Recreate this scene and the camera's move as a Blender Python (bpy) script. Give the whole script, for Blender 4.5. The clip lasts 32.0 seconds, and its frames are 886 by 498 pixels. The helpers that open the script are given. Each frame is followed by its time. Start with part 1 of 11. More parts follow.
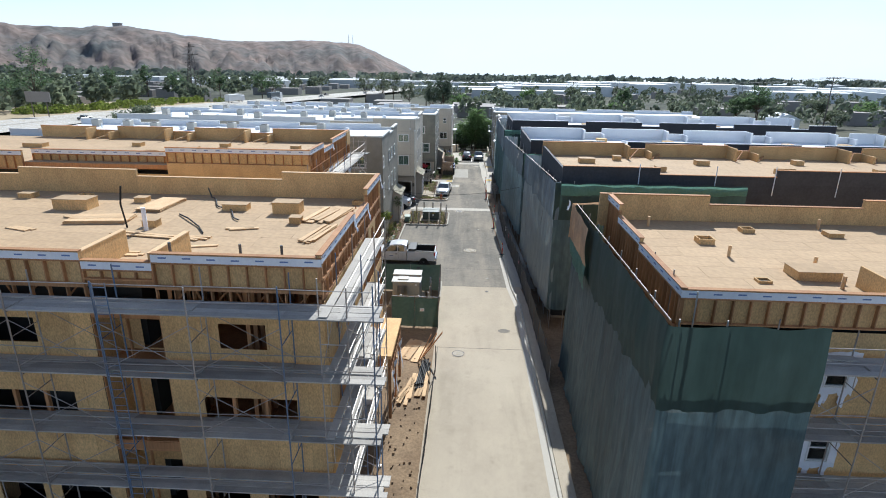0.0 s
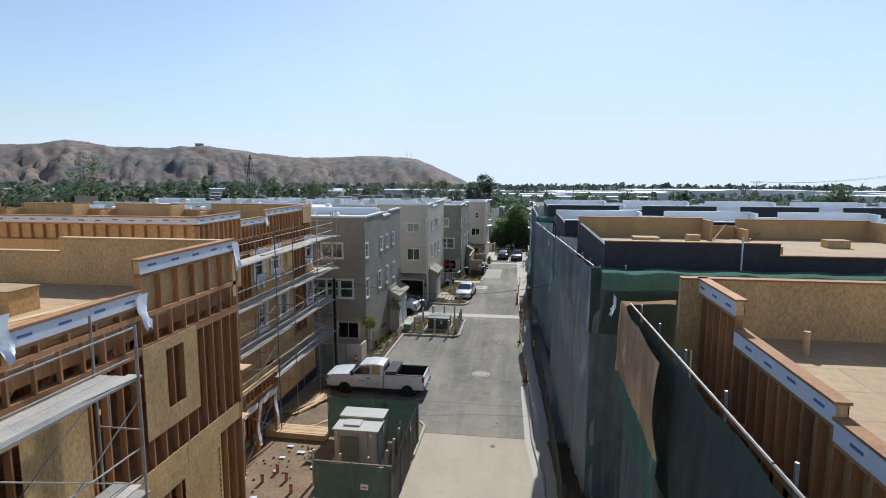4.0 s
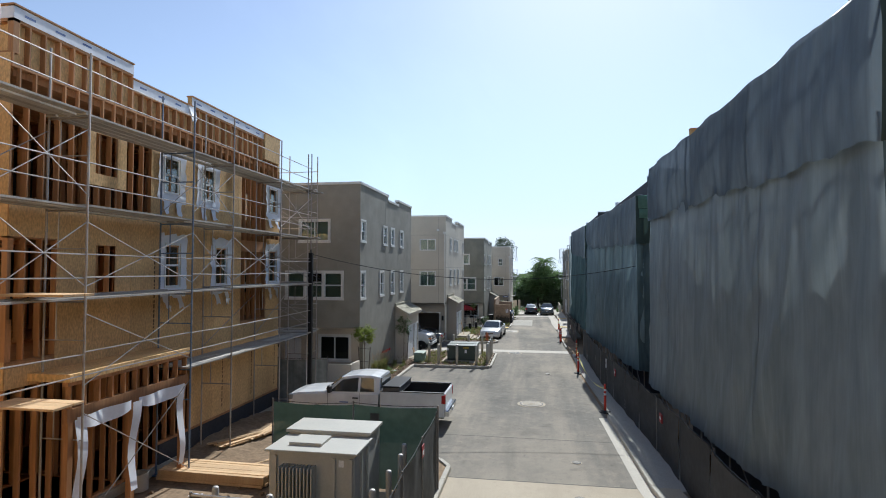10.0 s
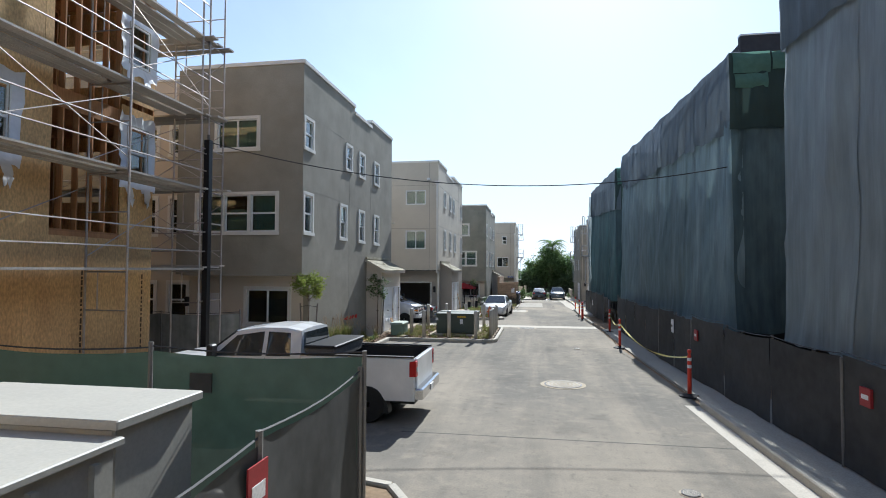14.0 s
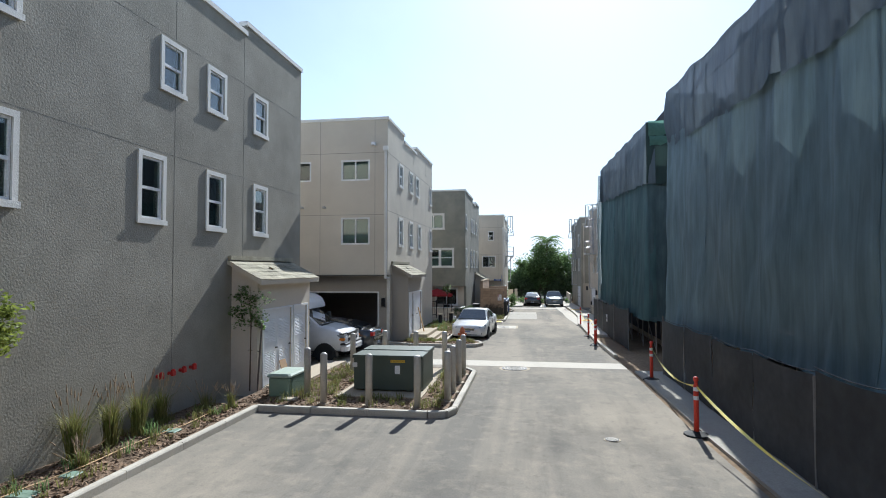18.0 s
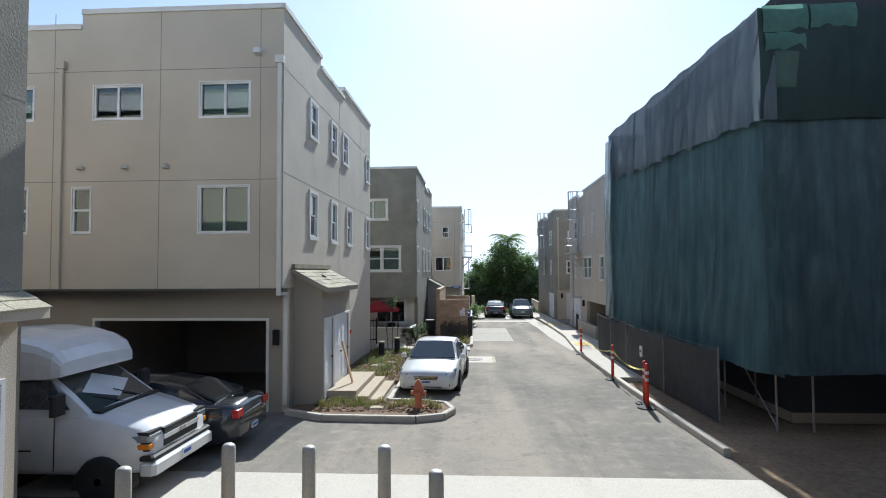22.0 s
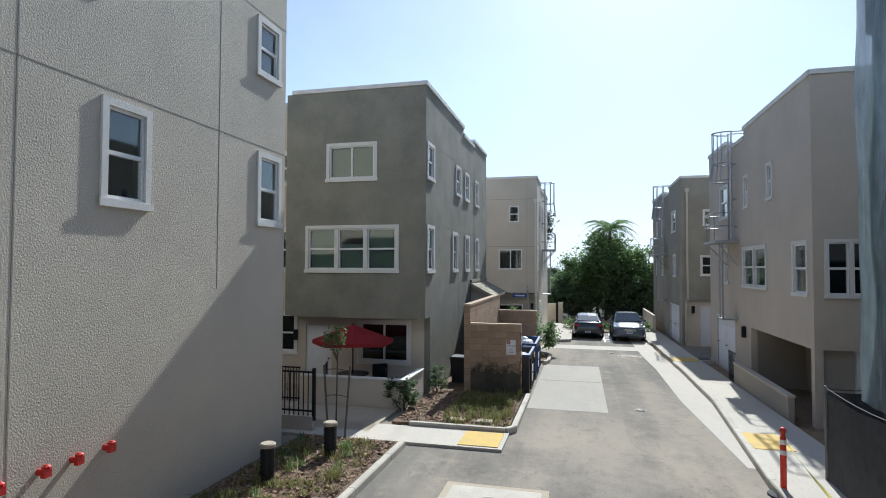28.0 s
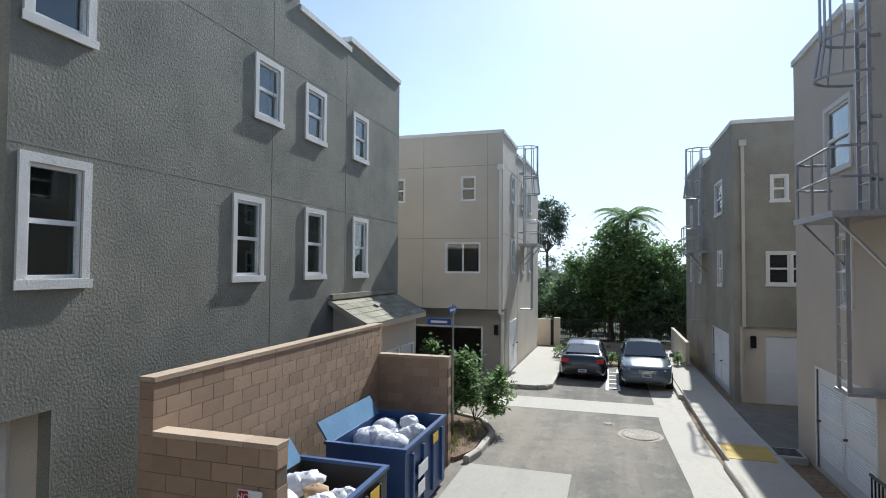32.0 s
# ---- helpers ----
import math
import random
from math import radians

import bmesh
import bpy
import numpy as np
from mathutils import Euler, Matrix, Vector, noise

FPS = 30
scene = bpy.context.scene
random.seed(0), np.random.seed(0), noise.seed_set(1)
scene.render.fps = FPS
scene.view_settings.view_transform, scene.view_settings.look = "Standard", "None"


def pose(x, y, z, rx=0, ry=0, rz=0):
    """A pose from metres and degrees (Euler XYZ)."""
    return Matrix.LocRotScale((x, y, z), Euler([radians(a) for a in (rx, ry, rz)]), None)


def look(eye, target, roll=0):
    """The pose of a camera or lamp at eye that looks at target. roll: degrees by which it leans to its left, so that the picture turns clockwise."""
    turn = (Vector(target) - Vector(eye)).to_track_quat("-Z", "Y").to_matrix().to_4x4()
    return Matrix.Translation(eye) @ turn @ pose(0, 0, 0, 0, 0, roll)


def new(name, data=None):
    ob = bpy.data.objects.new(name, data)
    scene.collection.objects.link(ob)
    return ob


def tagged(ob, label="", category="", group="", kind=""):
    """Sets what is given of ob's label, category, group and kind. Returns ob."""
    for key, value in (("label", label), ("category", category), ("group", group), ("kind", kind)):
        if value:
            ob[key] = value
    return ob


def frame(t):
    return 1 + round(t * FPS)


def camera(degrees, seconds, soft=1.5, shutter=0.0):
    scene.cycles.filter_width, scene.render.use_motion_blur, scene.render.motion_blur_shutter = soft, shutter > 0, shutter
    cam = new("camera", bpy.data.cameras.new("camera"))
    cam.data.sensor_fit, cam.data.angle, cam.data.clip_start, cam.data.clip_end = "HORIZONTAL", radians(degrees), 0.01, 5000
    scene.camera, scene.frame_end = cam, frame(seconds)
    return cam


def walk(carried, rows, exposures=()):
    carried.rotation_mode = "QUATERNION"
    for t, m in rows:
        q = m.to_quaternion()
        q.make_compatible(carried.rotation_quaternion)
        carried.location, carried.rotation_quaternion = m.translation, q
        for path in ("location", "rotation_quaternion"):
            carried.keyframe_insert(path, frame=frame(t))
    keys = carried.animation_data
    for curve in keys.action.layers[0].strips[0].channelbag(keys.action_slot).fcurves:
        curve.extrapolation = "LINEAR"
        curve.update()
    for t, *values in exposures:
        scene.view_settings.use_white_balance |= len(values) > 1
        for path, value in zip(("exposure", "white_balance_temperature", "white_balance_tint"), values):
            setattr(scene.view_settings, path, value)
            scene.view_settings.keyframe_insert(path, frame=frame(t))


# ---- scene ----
cam = camera(77.0, 32.0, soft=1.0)

PATH = [
    (0, (0.15, 6.117, 17.495), (0.075, 8.011, 16.858), 0.9),
    (0.5, (0.485, 7.746, 16.731), (0.39, 9.654, 16.138), 0.7),
    (1, (0.997, 9.658, 15.995), (0.867, 11.576, 15.446), 0.6),
    (1.5, (1.711, 11.855, 15.325), (1.553, 13.784, 14.82), 0.6),
    (2, (2.518, 14.113, 14.793), (2.325, 16.05, 14.335), 0.4),
    (2.5, (3.139, 16.144, 14.542), (2.92, 18.09, 14.134), 0.3),
    (3, (3.438, 17.922, 14.408), (3.203, 19.877, 14.057), 0.2),
    (3.5, (3.473, 19.523, 14.063), (3.21, 21.482, 13.757), 0.2),
    (5.5, (2.434, 24.718, 11.884), (2.132, 26.69, 11.75), 0.1),
    (6, (2.096, 25.912, 11.179), (1.788, 27.886, 11.089), 0.1),
    (6.5, (1.798, 26.942, 10.467), (1.484, 28.916, 10.418), 0.2),
    (7, (1.535, 27.799, 9.742), (1.218, 29.773, 9.74), 0.1),
    (7.5, (1.339, 28.505, 9.088), (1.018, 30.478, 9.132), 0.1),
    (8, (1.21, 29.164, 8.46), (0.887, 31.137, 8.513), 0.1),
    (8.5, (1.12, 29.846, 7.829), (0.795, 31.819, 7.887), 0.1),
    (9, (1.041, 30.564, 7.209), (0.715, 32.536, 7.272), 0.1),
    (9.5, (1.025, 31.408, 6.605), (0.697, 33.38, 6.671), 0.1),
    (10, (0.978, 32.427, 6.074), (0.648, 34.399, 6.143), 0.1),
    (10.5, (0.922, 33.571, 5.502), (0.589, 35.542, 5.573), 0.2),
    (11, (0.826, 34.716, 4.967), (0.492, 36.687, 5.039), 0.3),
    (11.5, (0.69, 35.969, 4.362), (0.354, 37.94, 4.436), 0.3),
    (12, (0.468, 37.225, 3.812), (0.132, 39.195, 3.887), 0.3),
    (12.5, (0.165, 38.442, 3.383), (-0.17, 40.412, 3.457), 0.4),
    (13, (-0.108, 39.607, 3.168), (-0.442, 41.577, 3.241), 0.4),
    (13.5, (-0.181, 40.728, 3.155), (-0.516, 42.698, 3.228), 0.2),
    (14, (0.06, 41.964, 3.184), (-0.276, 43.935, 3.258), 0.2),
    (14.5, (0.431, 43.324, 3.185), (0.095, 45.294, 3.259), 0.1),
    (16.5, (0.476, 49.235, 3.432), (0.142, 51.205, 3.5), 0.1),
    (17, (0.347, 50.693, 3.431), (0.012, 52.664, 3.5), -0.0),
    (17.5, (0.2, 52.153, 3.426), (-0.111, 54.127, 3.496), -0.1),
    (18, (0.009, 53.575, 3.421), (-0.3, 55.549, 3.492), -0.1),
    (18.5, (-0.197, 54.991, 3.418), (-0.501, 56.966, 3.492), -0.2),
    (19, (-0.404, 56.391, 3.428), (-0.678, 58.371, 3.503), -0.2),
    (19.5, (-0.642, 57.807, 3.423), (-0.878, 59.792, 3.499), -0.2),
    (20, (-0.868, 59.228, 3.447), (-1.08, 61.216, 3.523), -0.3),
    (20.5, (-1.101, 60.626, 3.46), (-1.283, 62.616, 3.538), -0.3),
    (21, (-1.319, 62.0, 3.481), (-1.48, 63.992, 3.559), -0.3),
    (21.5, (-1.512, 63.379, 3.53), (-1.641, 65.374, 3.608), -0.3),
    (22, (-1.635, 64.721, 3.576), (-1.748, 66.716, 3.654), -0.3),
    (22.5, (-1.674, 66.098, 3.643), (-1.776, 68.094, 3.72), -0.4),
    (23, (-1.563, 67.478, 3.709), (-1.659, 69.474, 3.785), -0.3),
    (23.5, (-1.35, 68.869, 3.801), (-1.44, 70.866, 3.873), -0.1),
    (24, (-1.065, 70.308, 3.9), (-1.154, 72.305, 3.968), 0.0),
    (24.5, (-0.841, 71.85, 3.95), (-0.931, 73.847, 4.017), 0.1),
    (26.5, (-0.635, 77.009, 3.879), (-0.917, 78.988, 3.939), 0.4),
    (27, (-0.547, 77.798, 3.805), (-0.911, 79.764, 3.865), 0.3),
    (27.5, (-0.388, 78.552, 3.75), (-0.83, 80.502, 3.811), 0.2),
    (28, (-0.235, 79.621, 3.707), (-0.714, 81.562, 3.771), 0.2),
    (28.5, (-0.057, 81.117, 3.644), (-0.554, 83.053, 3.708), 0.3),
    (29, (0.221, 82.986, 3.557), (-0.29, 84.918, 3.624), 0.3),
    (29.5, (0.541, 85.04, 3.498), (0.016, 86.969, 3.565), 0.3),
    (30, (0.893, 87.083, 3.452), (0.356, 89.009, 3.521), 0.4),
    (30.5, (1.121, 88.771, 3.475), (0.576, 90.693, 3.545), 0.4),
    (31, (1.226, 90.093, 3.579), (0.669, 92.013, 3.648), 0.4),
    (31.5, (1.249, 91.161, 3.683), (0.681, 93.077, 3.751), 0.4),
    (32, (1.291, 92.103, 3.779), (0.713, 94.016, 3.846), 0.4),
]
walk(cam, [(t, look(eye, target, roll)) for t, eye, target, roll in PATH],
     [(0.0, 0.7, 5800, 6), (3.0, 0.35, 5800, 6), (6.0, 0.4, 5800, 6), (9.0, 0.5, 5800, 6), (13.0, 0.82, 5800, 6), (17.0, 0.92, 5800, 6), (23.0, 0.88, 5800, 6), (28.0, 0.76, 5800, 6), (32.0, 0.8, 5800, 6)])

# ---- light ----
SUN = Vector((0.108, 1.0, 0.80)).normalized()
sun_el, sun_az = math.asin(SUN.z), math.atan2(SUN.x, SUN.y)
world = bpy.data.worlds.new("sky")
scene.world = world
world.use_nodes = True
wn, wl = world.node_tree.nodes, world.node_tree.links
sky = wn.new("ShaderNodeTexSky")
sky.sky_type, sky.sun_disc = "NISHITA", False
sky.sun_elevation, sky.sun_rotation = sun_el, sun_az
sky.air_density, sky.dust_density, sky.ozone_density = 1.0, 0.42, 2.2
wn["Background"].inputs["Strength"].default_value = 0.096
haze = wn.new("ShaderNodeHueSaturation")
haze.inputs["Hue"].default_value = 0.505
haze.inputs["Saturation"].default_value = 0.77
wl.new(sky.outputs["Color"], haze.inputs["Color"])
# hazy white air towards the horizon: blue never falls below green, red never above it
apart, joined = wn.new("ShaderNodeSeparateColor"), wn.new("ShaderNodeCombineColor")
wl.new(haze.outputs["Color"], apart.inputs["Color"])
green = wn.new("ShaderNodeMath")
green.operation = "SMOOTH_MIN"
green.inputs[1].default_value, green.inputs[2].default_value = 6.9, 4.0
wl.new(apart.outputs["Green"], green.inputs[0])
dim = wn.new("ShaderNodeMath")
dim.operation = "DIVIDE"
wl.new(green.outputs["Value"], dim.inputs[0])
wl.new(apart.outputs["Green"], dim.inputs[1])
for source, k, how, goal in (("Red", 0.925, "MINIMUM", "Red"), ("Blue", 1.075, "MAXIMUM", "Blue")):
    scaled, dimmed, pick = wn.new("ShaderNodeMath"), wn.new("ShaderNodeMath"), wn.new("ShaderNodeMath")
    scaled.operation, dimmed.operation, pick.operation = "MULTIPLY", "MULTIPLY", how
    scaled.inputs[1].default_value = k
    wl.new(green.outputs["Value"], scaled.inputs[0])
    wl.new(scaled.outputs["Value"], pick.inputs[0])
    wl.new(apart.outputs[source], dimmed.inputs[0])
    wl.new(dim.outputs["Value"], dimmed.inputs[1])
    wl.new(dimmed.outputs["Value"], pick.inputs[1])
    wl.new(pick.outputs["Value"], joined.inputs[goal])
wl.new(green.outputs["Value"], joined.inputs["Green"])
# thin high cloud
veil, veil_ramp, veil_mix = wn.new("ShaderNodeTexNoise"), wn.new("ShaderNodeMapRange"), wn.new("ShaderNodeMix")
veil.inputs["Scale"].default_value, veil.inputs["Detail"].default_value, veil.inputs["Roughness"].default_value, veil.inputs["Distortion"].default_value = 2.6, 7, 0.62, 0.6
veil_ramp.inputs["From Min"].default_value, veil_ramp.inputs["From Max"].default_value = 0.5, 0.8
veil_ramp.inputs["To Min"].default_value, veil_ramp.inputs["To Max"].default_value = 0.0, 0.35
wl.new(veil.outputs["Fac"], veil_ramp.inputs["Value"])
veil_mix.data_type, veil_mix.blend_type = "RGBA", "ADD"
veil_mix.inputs["B"].default_value = (1.0, 1.1, 1.2, 1)
wl.new(joined.outputs["Color"], veil_mix.inputs["A"])
wl.new(veil_ramp.outputs["Result"], veil_mix.inputs["Factor"])
wl.new(veil_mix.outputs["Result"], wn["Background"].inputs["Color"])
sun = new("sun", bpy.data.lights.new("sun", "SUN"))
sun.data.energy, sun.data.angle, sun.data.color = 4.25, radians(0.6), (1.0, 0.96, 0.90)
sun.matrix_world = look(SUN * 60, (0, 0, 0))
scene.view_settings.exposure = 0.0


# ---- mesh helpers ----
class Mesh:
    """Collects vertices and faces, in metres."""

    def __init__(self):
        self.v, self.f = [], []

    def quad(self, *p):
        n = len(self.v)
        self.v += [tuple(q) for q in p]
        self.f.append(tuple(range(n, n + len(p))))
        return self

    def box(self, x0, y0, z0, x1, y1, z1):
        n = len(self.v)
        self.v += [(x, y, z) for z in (z0, z1) for x, y in ((x0, y0), (x1, y0), (x1, y1), (x0, y1))]
        self.f += [(n + a, n + b, n + c, n + d) for a, b, c, d in ((3, 2, 1, 0), (4, 5, 6, 7), (0, 1, 5, 4), (1, 2, 6, 5), (2, 3, 7, 6), (3, 0, 4, 7))]
        return self

    def bevel(self, x0, y0, z0, x1, y1, z1, r=0.02):
        """A box with chamfered upper and upright edges."""
        n = len(self.v)
        loops = []
        for z, k in ((z0, 0.0), (z1 - r, 0.0), (z1, r)):
            a, b, c, d = x0 + k, y0 + k, x1 - k, y1 - k
            loops.append([(a + r, b, z), (c - r, b, z), (c, b + r, z), (c, d - r, z), (c - r, d, z), (a + r, d, z), (a, d - r, z), (a, b + r, z)])
        for l in loops:
            self.v += l
        for k in (0, 1):
            for i in range(8):
                j = (i + 1) % 8
                self.f.append((n + 8 * k + i, n + 8 * k + j, n + 8 * k + 8 + j, n + 8 * k + 8 + i))
        self.f += [tuple(n + 16 + i for i in range(8)), tuple(n + 7 - i for i in range(8))]
        return self

    def tube(self, a, b, r, n=6, r2=None, caps=True):
        a, b = Vector(a), Vector(b)
        d = (b - a).normalized()
        u = d.orthogonal().normalized()
        w = d.cross(u)
        k = len(self.v)
        for p, q in ((a, r), (b, r if r2 is None else r2)):
            self.v += [tuple(p + q * (math.cos(2 * math.pi * i / n) * u + math.sin(2 * math.pi * i / n) * w)) for i in range(n)]
        self.f += [(k + i, k + (i + 1) % n, k + n + (i + 1) % n, k + n + i) for i in range(n)]
        if caps:
            self.f += [tuple(k + n - 1 - i for i in range(n)), tuple(k + n + i for i in range(n))]
        return self

    def path(self, pts, r, n=6):
        p = [Vector(q) for q in pts]
        k, m = len(self.v), len(p)
        for i in range(m):
            d = (p[min(i + 1, m - 1)] - p[max(i - 1, 0)]).normalized()
            u = d.cross(Vector((0.03, 0.05, 1))).normalized()
            w = d.cross(u)
            self.v += [tuple(p[i] + r * (math.cos(2 * math.pi * j / n) * u + math.sin(2 * math.pi * j / n) * w)) for j in range(n)]
        for i in range(m - 1):
            self.f += [(k + i * n + j, k + i * n + (j + 1) % n, k + (i + 1) * n + (j + 1) % n, k + (i + 1) * n + j) for j in range(n)]
        self.f += [tuple(k + n - 1 - j for j in range(n)), tuple(k + (m - 1) * n + j for j in range(n))]
        return self

    def prism(self, outline, z0, z1):
        """An upright prism over a counter-clockwise outline; z0 and z1 may be functions of x, y."""
        lo = z0 if callable(z0) else (lambda x, y: z0)
        hi = z1 if callable(z1) else (lambda x, y: z1)
        k, n = len(self.v), len(outline)
        self.v += [(x, y, lo(x, y)) for x, y in outline] + [(x, y, hi(x, y)) for x, y in outline]
        self.f += [(k + i, k + (i + 1) % n, k + n + (i + 1) % n, k + n + i) for i in range(n)]
        self.f += [tuple(k + n - 1 - i for i in range(n)), tuple(k + n + i for i in range(n))]
        return self

    def lathe(self, profile, at=(0, 0, 0), n=16):
        """Turns (radius, height) pairs about an upright axis."""
        k = len(self.v)
        for r, z in profile:
            self.v += [(at[0] + r * math.cos(2 * math.pi * i / n), at[1] + r * math.sin(2 * math.pi * i / n), at[2] + z) for i in range(n)]
        for s in range(len(profile) - 1):
            self.f += [(k + s * n + i, k + s * n + (i + 1) % n, k + (s + 1) * n + (i + 1) % n, k + (s + 1) * n + i) for i in range(n)]
        self.f += [tuple(k + n - 1 - i for i in range(n)), tuple(k + (len(profile) - 1) * n + i for i in range(n))]
        return self

    def grid(self, nu, nv, f):
        k = len(self.v)
        self.v += [tuple(f(i / nu, j / nv)) for j in range(nv + 1) for i in range(nu + 1)]
        self.f += [(k + j * (nu + 1) + i, k + j * (nu + 1) + i + 1, k + (j + 1) * (nu + 1) + i + 1, k + (j + 1) * (nu + 1) + i) for j in range(nv) for i in range(nu)]
        return self

    def loft(self, sections):
        """Joins closed loops of equal length and caps the ends."""
        k, n = len(self.v), len(sections[0])
        for s in sections:
            self.v += [tuple(p) for p in s]
        for s in range(len(sections) - 1):
            self.f += [(k + s * n + i, k + s * n + (i + 1) % n, k + (s + 1) * n + (i + 1) % n, k + (s + 1) * n + i) for i in range(n)]
        self.f += [tuple(k + n - 1 - i for i in range(n)), tuple(k + (len(sections) - 1) * n + i for i in range(n))]
        return self

    def moved(self, m):
        self.v = [tuple(m @ Vector(p)) for p in self.v]
        return self

    def data(self, name, origin=(0, 0, 0), smooth=False):
        me = bpy.data.meshes.new(name)
        o = origin
        me.from_pydata([(x - o[0], y - o[1], z - o[2]) for x, y, z in self.v], [], self.f)
        if smooth:
            me.polygons.foreach_set("use_smooth", [True] * len(me.polygons))
        me.update()
        return me


ORIGIN = {}


def thing(name, at, label, category, group="", turn=0.0):
    """An Empty at a thing's base."""
    ob = new(name)
    ob.empty_display_size = 0.2
    ob.location = at
    ob.rotation_euler = (0, 0, radians(turn))
    ORIGIN[ob.name] = tuple(at)
    return tagged(ob, label, category, group)


def part(name, mb, material, parent, label="", local=False, smooth=False, kind=""):
    """One mesh under a thing or under a part; the mesh is in the world's metres unless local."""
    o = (0, 0, 0) if local else ORIGIN[parent.name]
    ob = new(name, mb.data(name, o, smooth))
    ob.data.materials.append(material)
    ob.parent = parent
    ORIGIN[ob.name] = ORIGIN[parent.name]
    if label or kind:
        tagged(ob, label, "", "", kind)
    return ob


def piece(name, me, parent, at, turn=(0, 0, 0), scale=(1, 1, 1)):
    """A piece on shared mesh data, placed in the world's metres."""
    ob = new(name, me)
    ob.parent = parent
    o = ORIGIN[parent.name]
    ob.location = (at[0] - o[0], at[1] - o[1], at[2] - o[2])
    ob.rotation_euler = turn
    ob.scale = scale
    return ob


def single(name, mb, material, at, label, category="", group="", kind="", smooth=False):
    """A thing of one mesh."""
    ob = new(name, mb.data(name, at, smooth))
    ob.location = at
    ob.data.materials.append(material)
    ORIGIN[ob.name] = tuple(at)
    return tagged(ob, label, category, group, kind)


def shared(name, mb, material, smooth=False):
    me = mb.data(name, (0, 0, 0), smooth)
    me.materials.append(material)
    return me


def gz(y):
    """Height of the street along its length."""
    return -0.0145 * min(max(y - 72.0, 0.0), 53.0)


# ---- materials ----
def mat(name, c1, c2=None, rough=0.85, scale=1.5, bump=0.0, bump_scale=40.0, metal=0.0, fine=0.12, vary=0.0, stretch=(1, 1, 1), spec=0.3, translucent=0.0, alpha=1.0, coat=0.0, island=False, folds=0.0):
    m = bpy.data.materials.new(name)
    m.use_nodes = True
    nt = m.node_tree
    n, l = nt.nodes, nt.links
    b = n["Principled BSDF"]
    b.inputs["Roughness"].default_value, b.inputs["Metallic"].default_value = rough, metal
    b.inputs["Specular IOR Level"].default_value = spec
    b.inputs["Coat Weight"].default_value = coat
    b.inputs["Alpha"].default_value = alpha
    co = n.new("ShaderNodeTexCoord")
    mp = n.new("ShaderNodeMapping")
    mp.inputs["Scale"].default_value = stretch
    l.new(co.outputs["Object"], mp.inputs["Vector"])
    big = n.new("ShaderNodeTexNoise")
    big.inputs["Scale"].default_value, big.inputs["Detail"].default_value, big.inputs["Roughness"].default_value = scale, 5, 0.6
    l.new(mp.outputs["Vector"], big.inputs["Vector"])
    ramp = n.new("ShaderNodeMapRange")
    ramp.inputs["From Min"].default_value, ramp.inputs["From Max"].default_value = 0.3, 0.7
    l.new(big.outputs["Fac"], ramp.inputs["Value"])
    mix = n.new("ShaderNodeMix")
    mix.data_type = "RGBA"
    c2 = c2 or tuple(0.8 * c for c in c1)
    mix.inputs["A"].default_value, mix.inputs["B"].default_value = (*c1, 1), (*c2, 1)
    l.new(ramp.outputs["Result"], mix.inputs["Factor"])
    small = n.new("ShaderNodeTexNoise")
    small.inputs["Scale"].default_value, small.inputs["Detail"].default_value = bump_scale, 3
    l.new(mp.outputs["Vector"], small.inputs["Vector"])
    val = n.new("ShaderNodeMapRange")
    val.inputs["To Min"].default_value, val.inputs["To Max"].default_value = 1 - fine, 1 + fine
    val.inputs["From Min"].default_value, val.inputs["From Max"].default_value = 0.3, 0.7
    l.new(small.outputs["Fac"], val.inputs["Value"])
    value = val.outputs["Result"]
    height = small.outputs["Fac"]
    # light and shade of hanging folds multiplied into the colour, same noise feeds bump
    if folds:
        mf = n.new("ShaderNodeMapping")
        mf.inputs["Scale"].default_value = (1, 1, 0.045)
        l.new(co.outputs["Object"], mf.inputs["Vector"])
        pleat = n.new("ShaderNodeTexNoise")
        pleat.inputs["Scale"].default_value, pleat.inputs["Detail"].default_value, pleat.inputs["Roughness"].default_value = 3.2, 6, 0.68
        pleat.inputs["Distortion"].default_value = 0.4
        l.new(mf.outputs["Vector"], pleat.inputs["Vector"])
        fold_shade = n.new("ShaderNodeMapRange")
        fold_shade.inputs["From Min"].default_value, fold_shade.inputs["From Max"].default_value = 0.3, 0.7
        fold_shade.inputs["To Min"].default_value, fold_shade.inputs["To Max"].default_value = 1 - folds, 1 + folds
        l.new(pleat.outputs["Fac"], fold_shade.inputs["Value"])
        pm = n.new("ShaderNodeMath")
        pm.operation = "MULTIPLY"
        l.new(value, pm.inputs[0])
        l.new(fold_shade.outputs["Result"], pm.inputs[1])
        ph = n.new("ShaderNodeMath")
        ph.operation = "ADD"
        l.new(height, ph.inputs[0])
        l.new(pleat.outputs["Fac"], ph.inputs[1])
        value, height = pm.outputs["Value"], ph.outputs["Value"]
    hsv = n.new("ShaderNodeHueSaturation")
    l.new(mix.outputs["Result"], hsv.inputs["Color"])
    if vary:
        rnd = n.new("ShaderNodeNewGeometry" if island else "ShaderNodeObjectInfo")
        rv = n.new("ShaderNodeMapRange")
        rv.inputs["To Min"].default_value, rv.inputs["To Max"].default_value = 1 - vary, 1 + vary
        l.new(rnd.outputs["Random Per Island" if island else "Random"], rv.inputs["Value"])
        mul = n.new("ShaderNodeMath")
        mul.operation = "MULTIPLY"
        l.new(value, mul.inputs[0])
        l.new(rv.outputs["Result"], mul.inputs[1])
        l.new(mul.outputs["Value"], hsv.inputs["Value"])
    else:
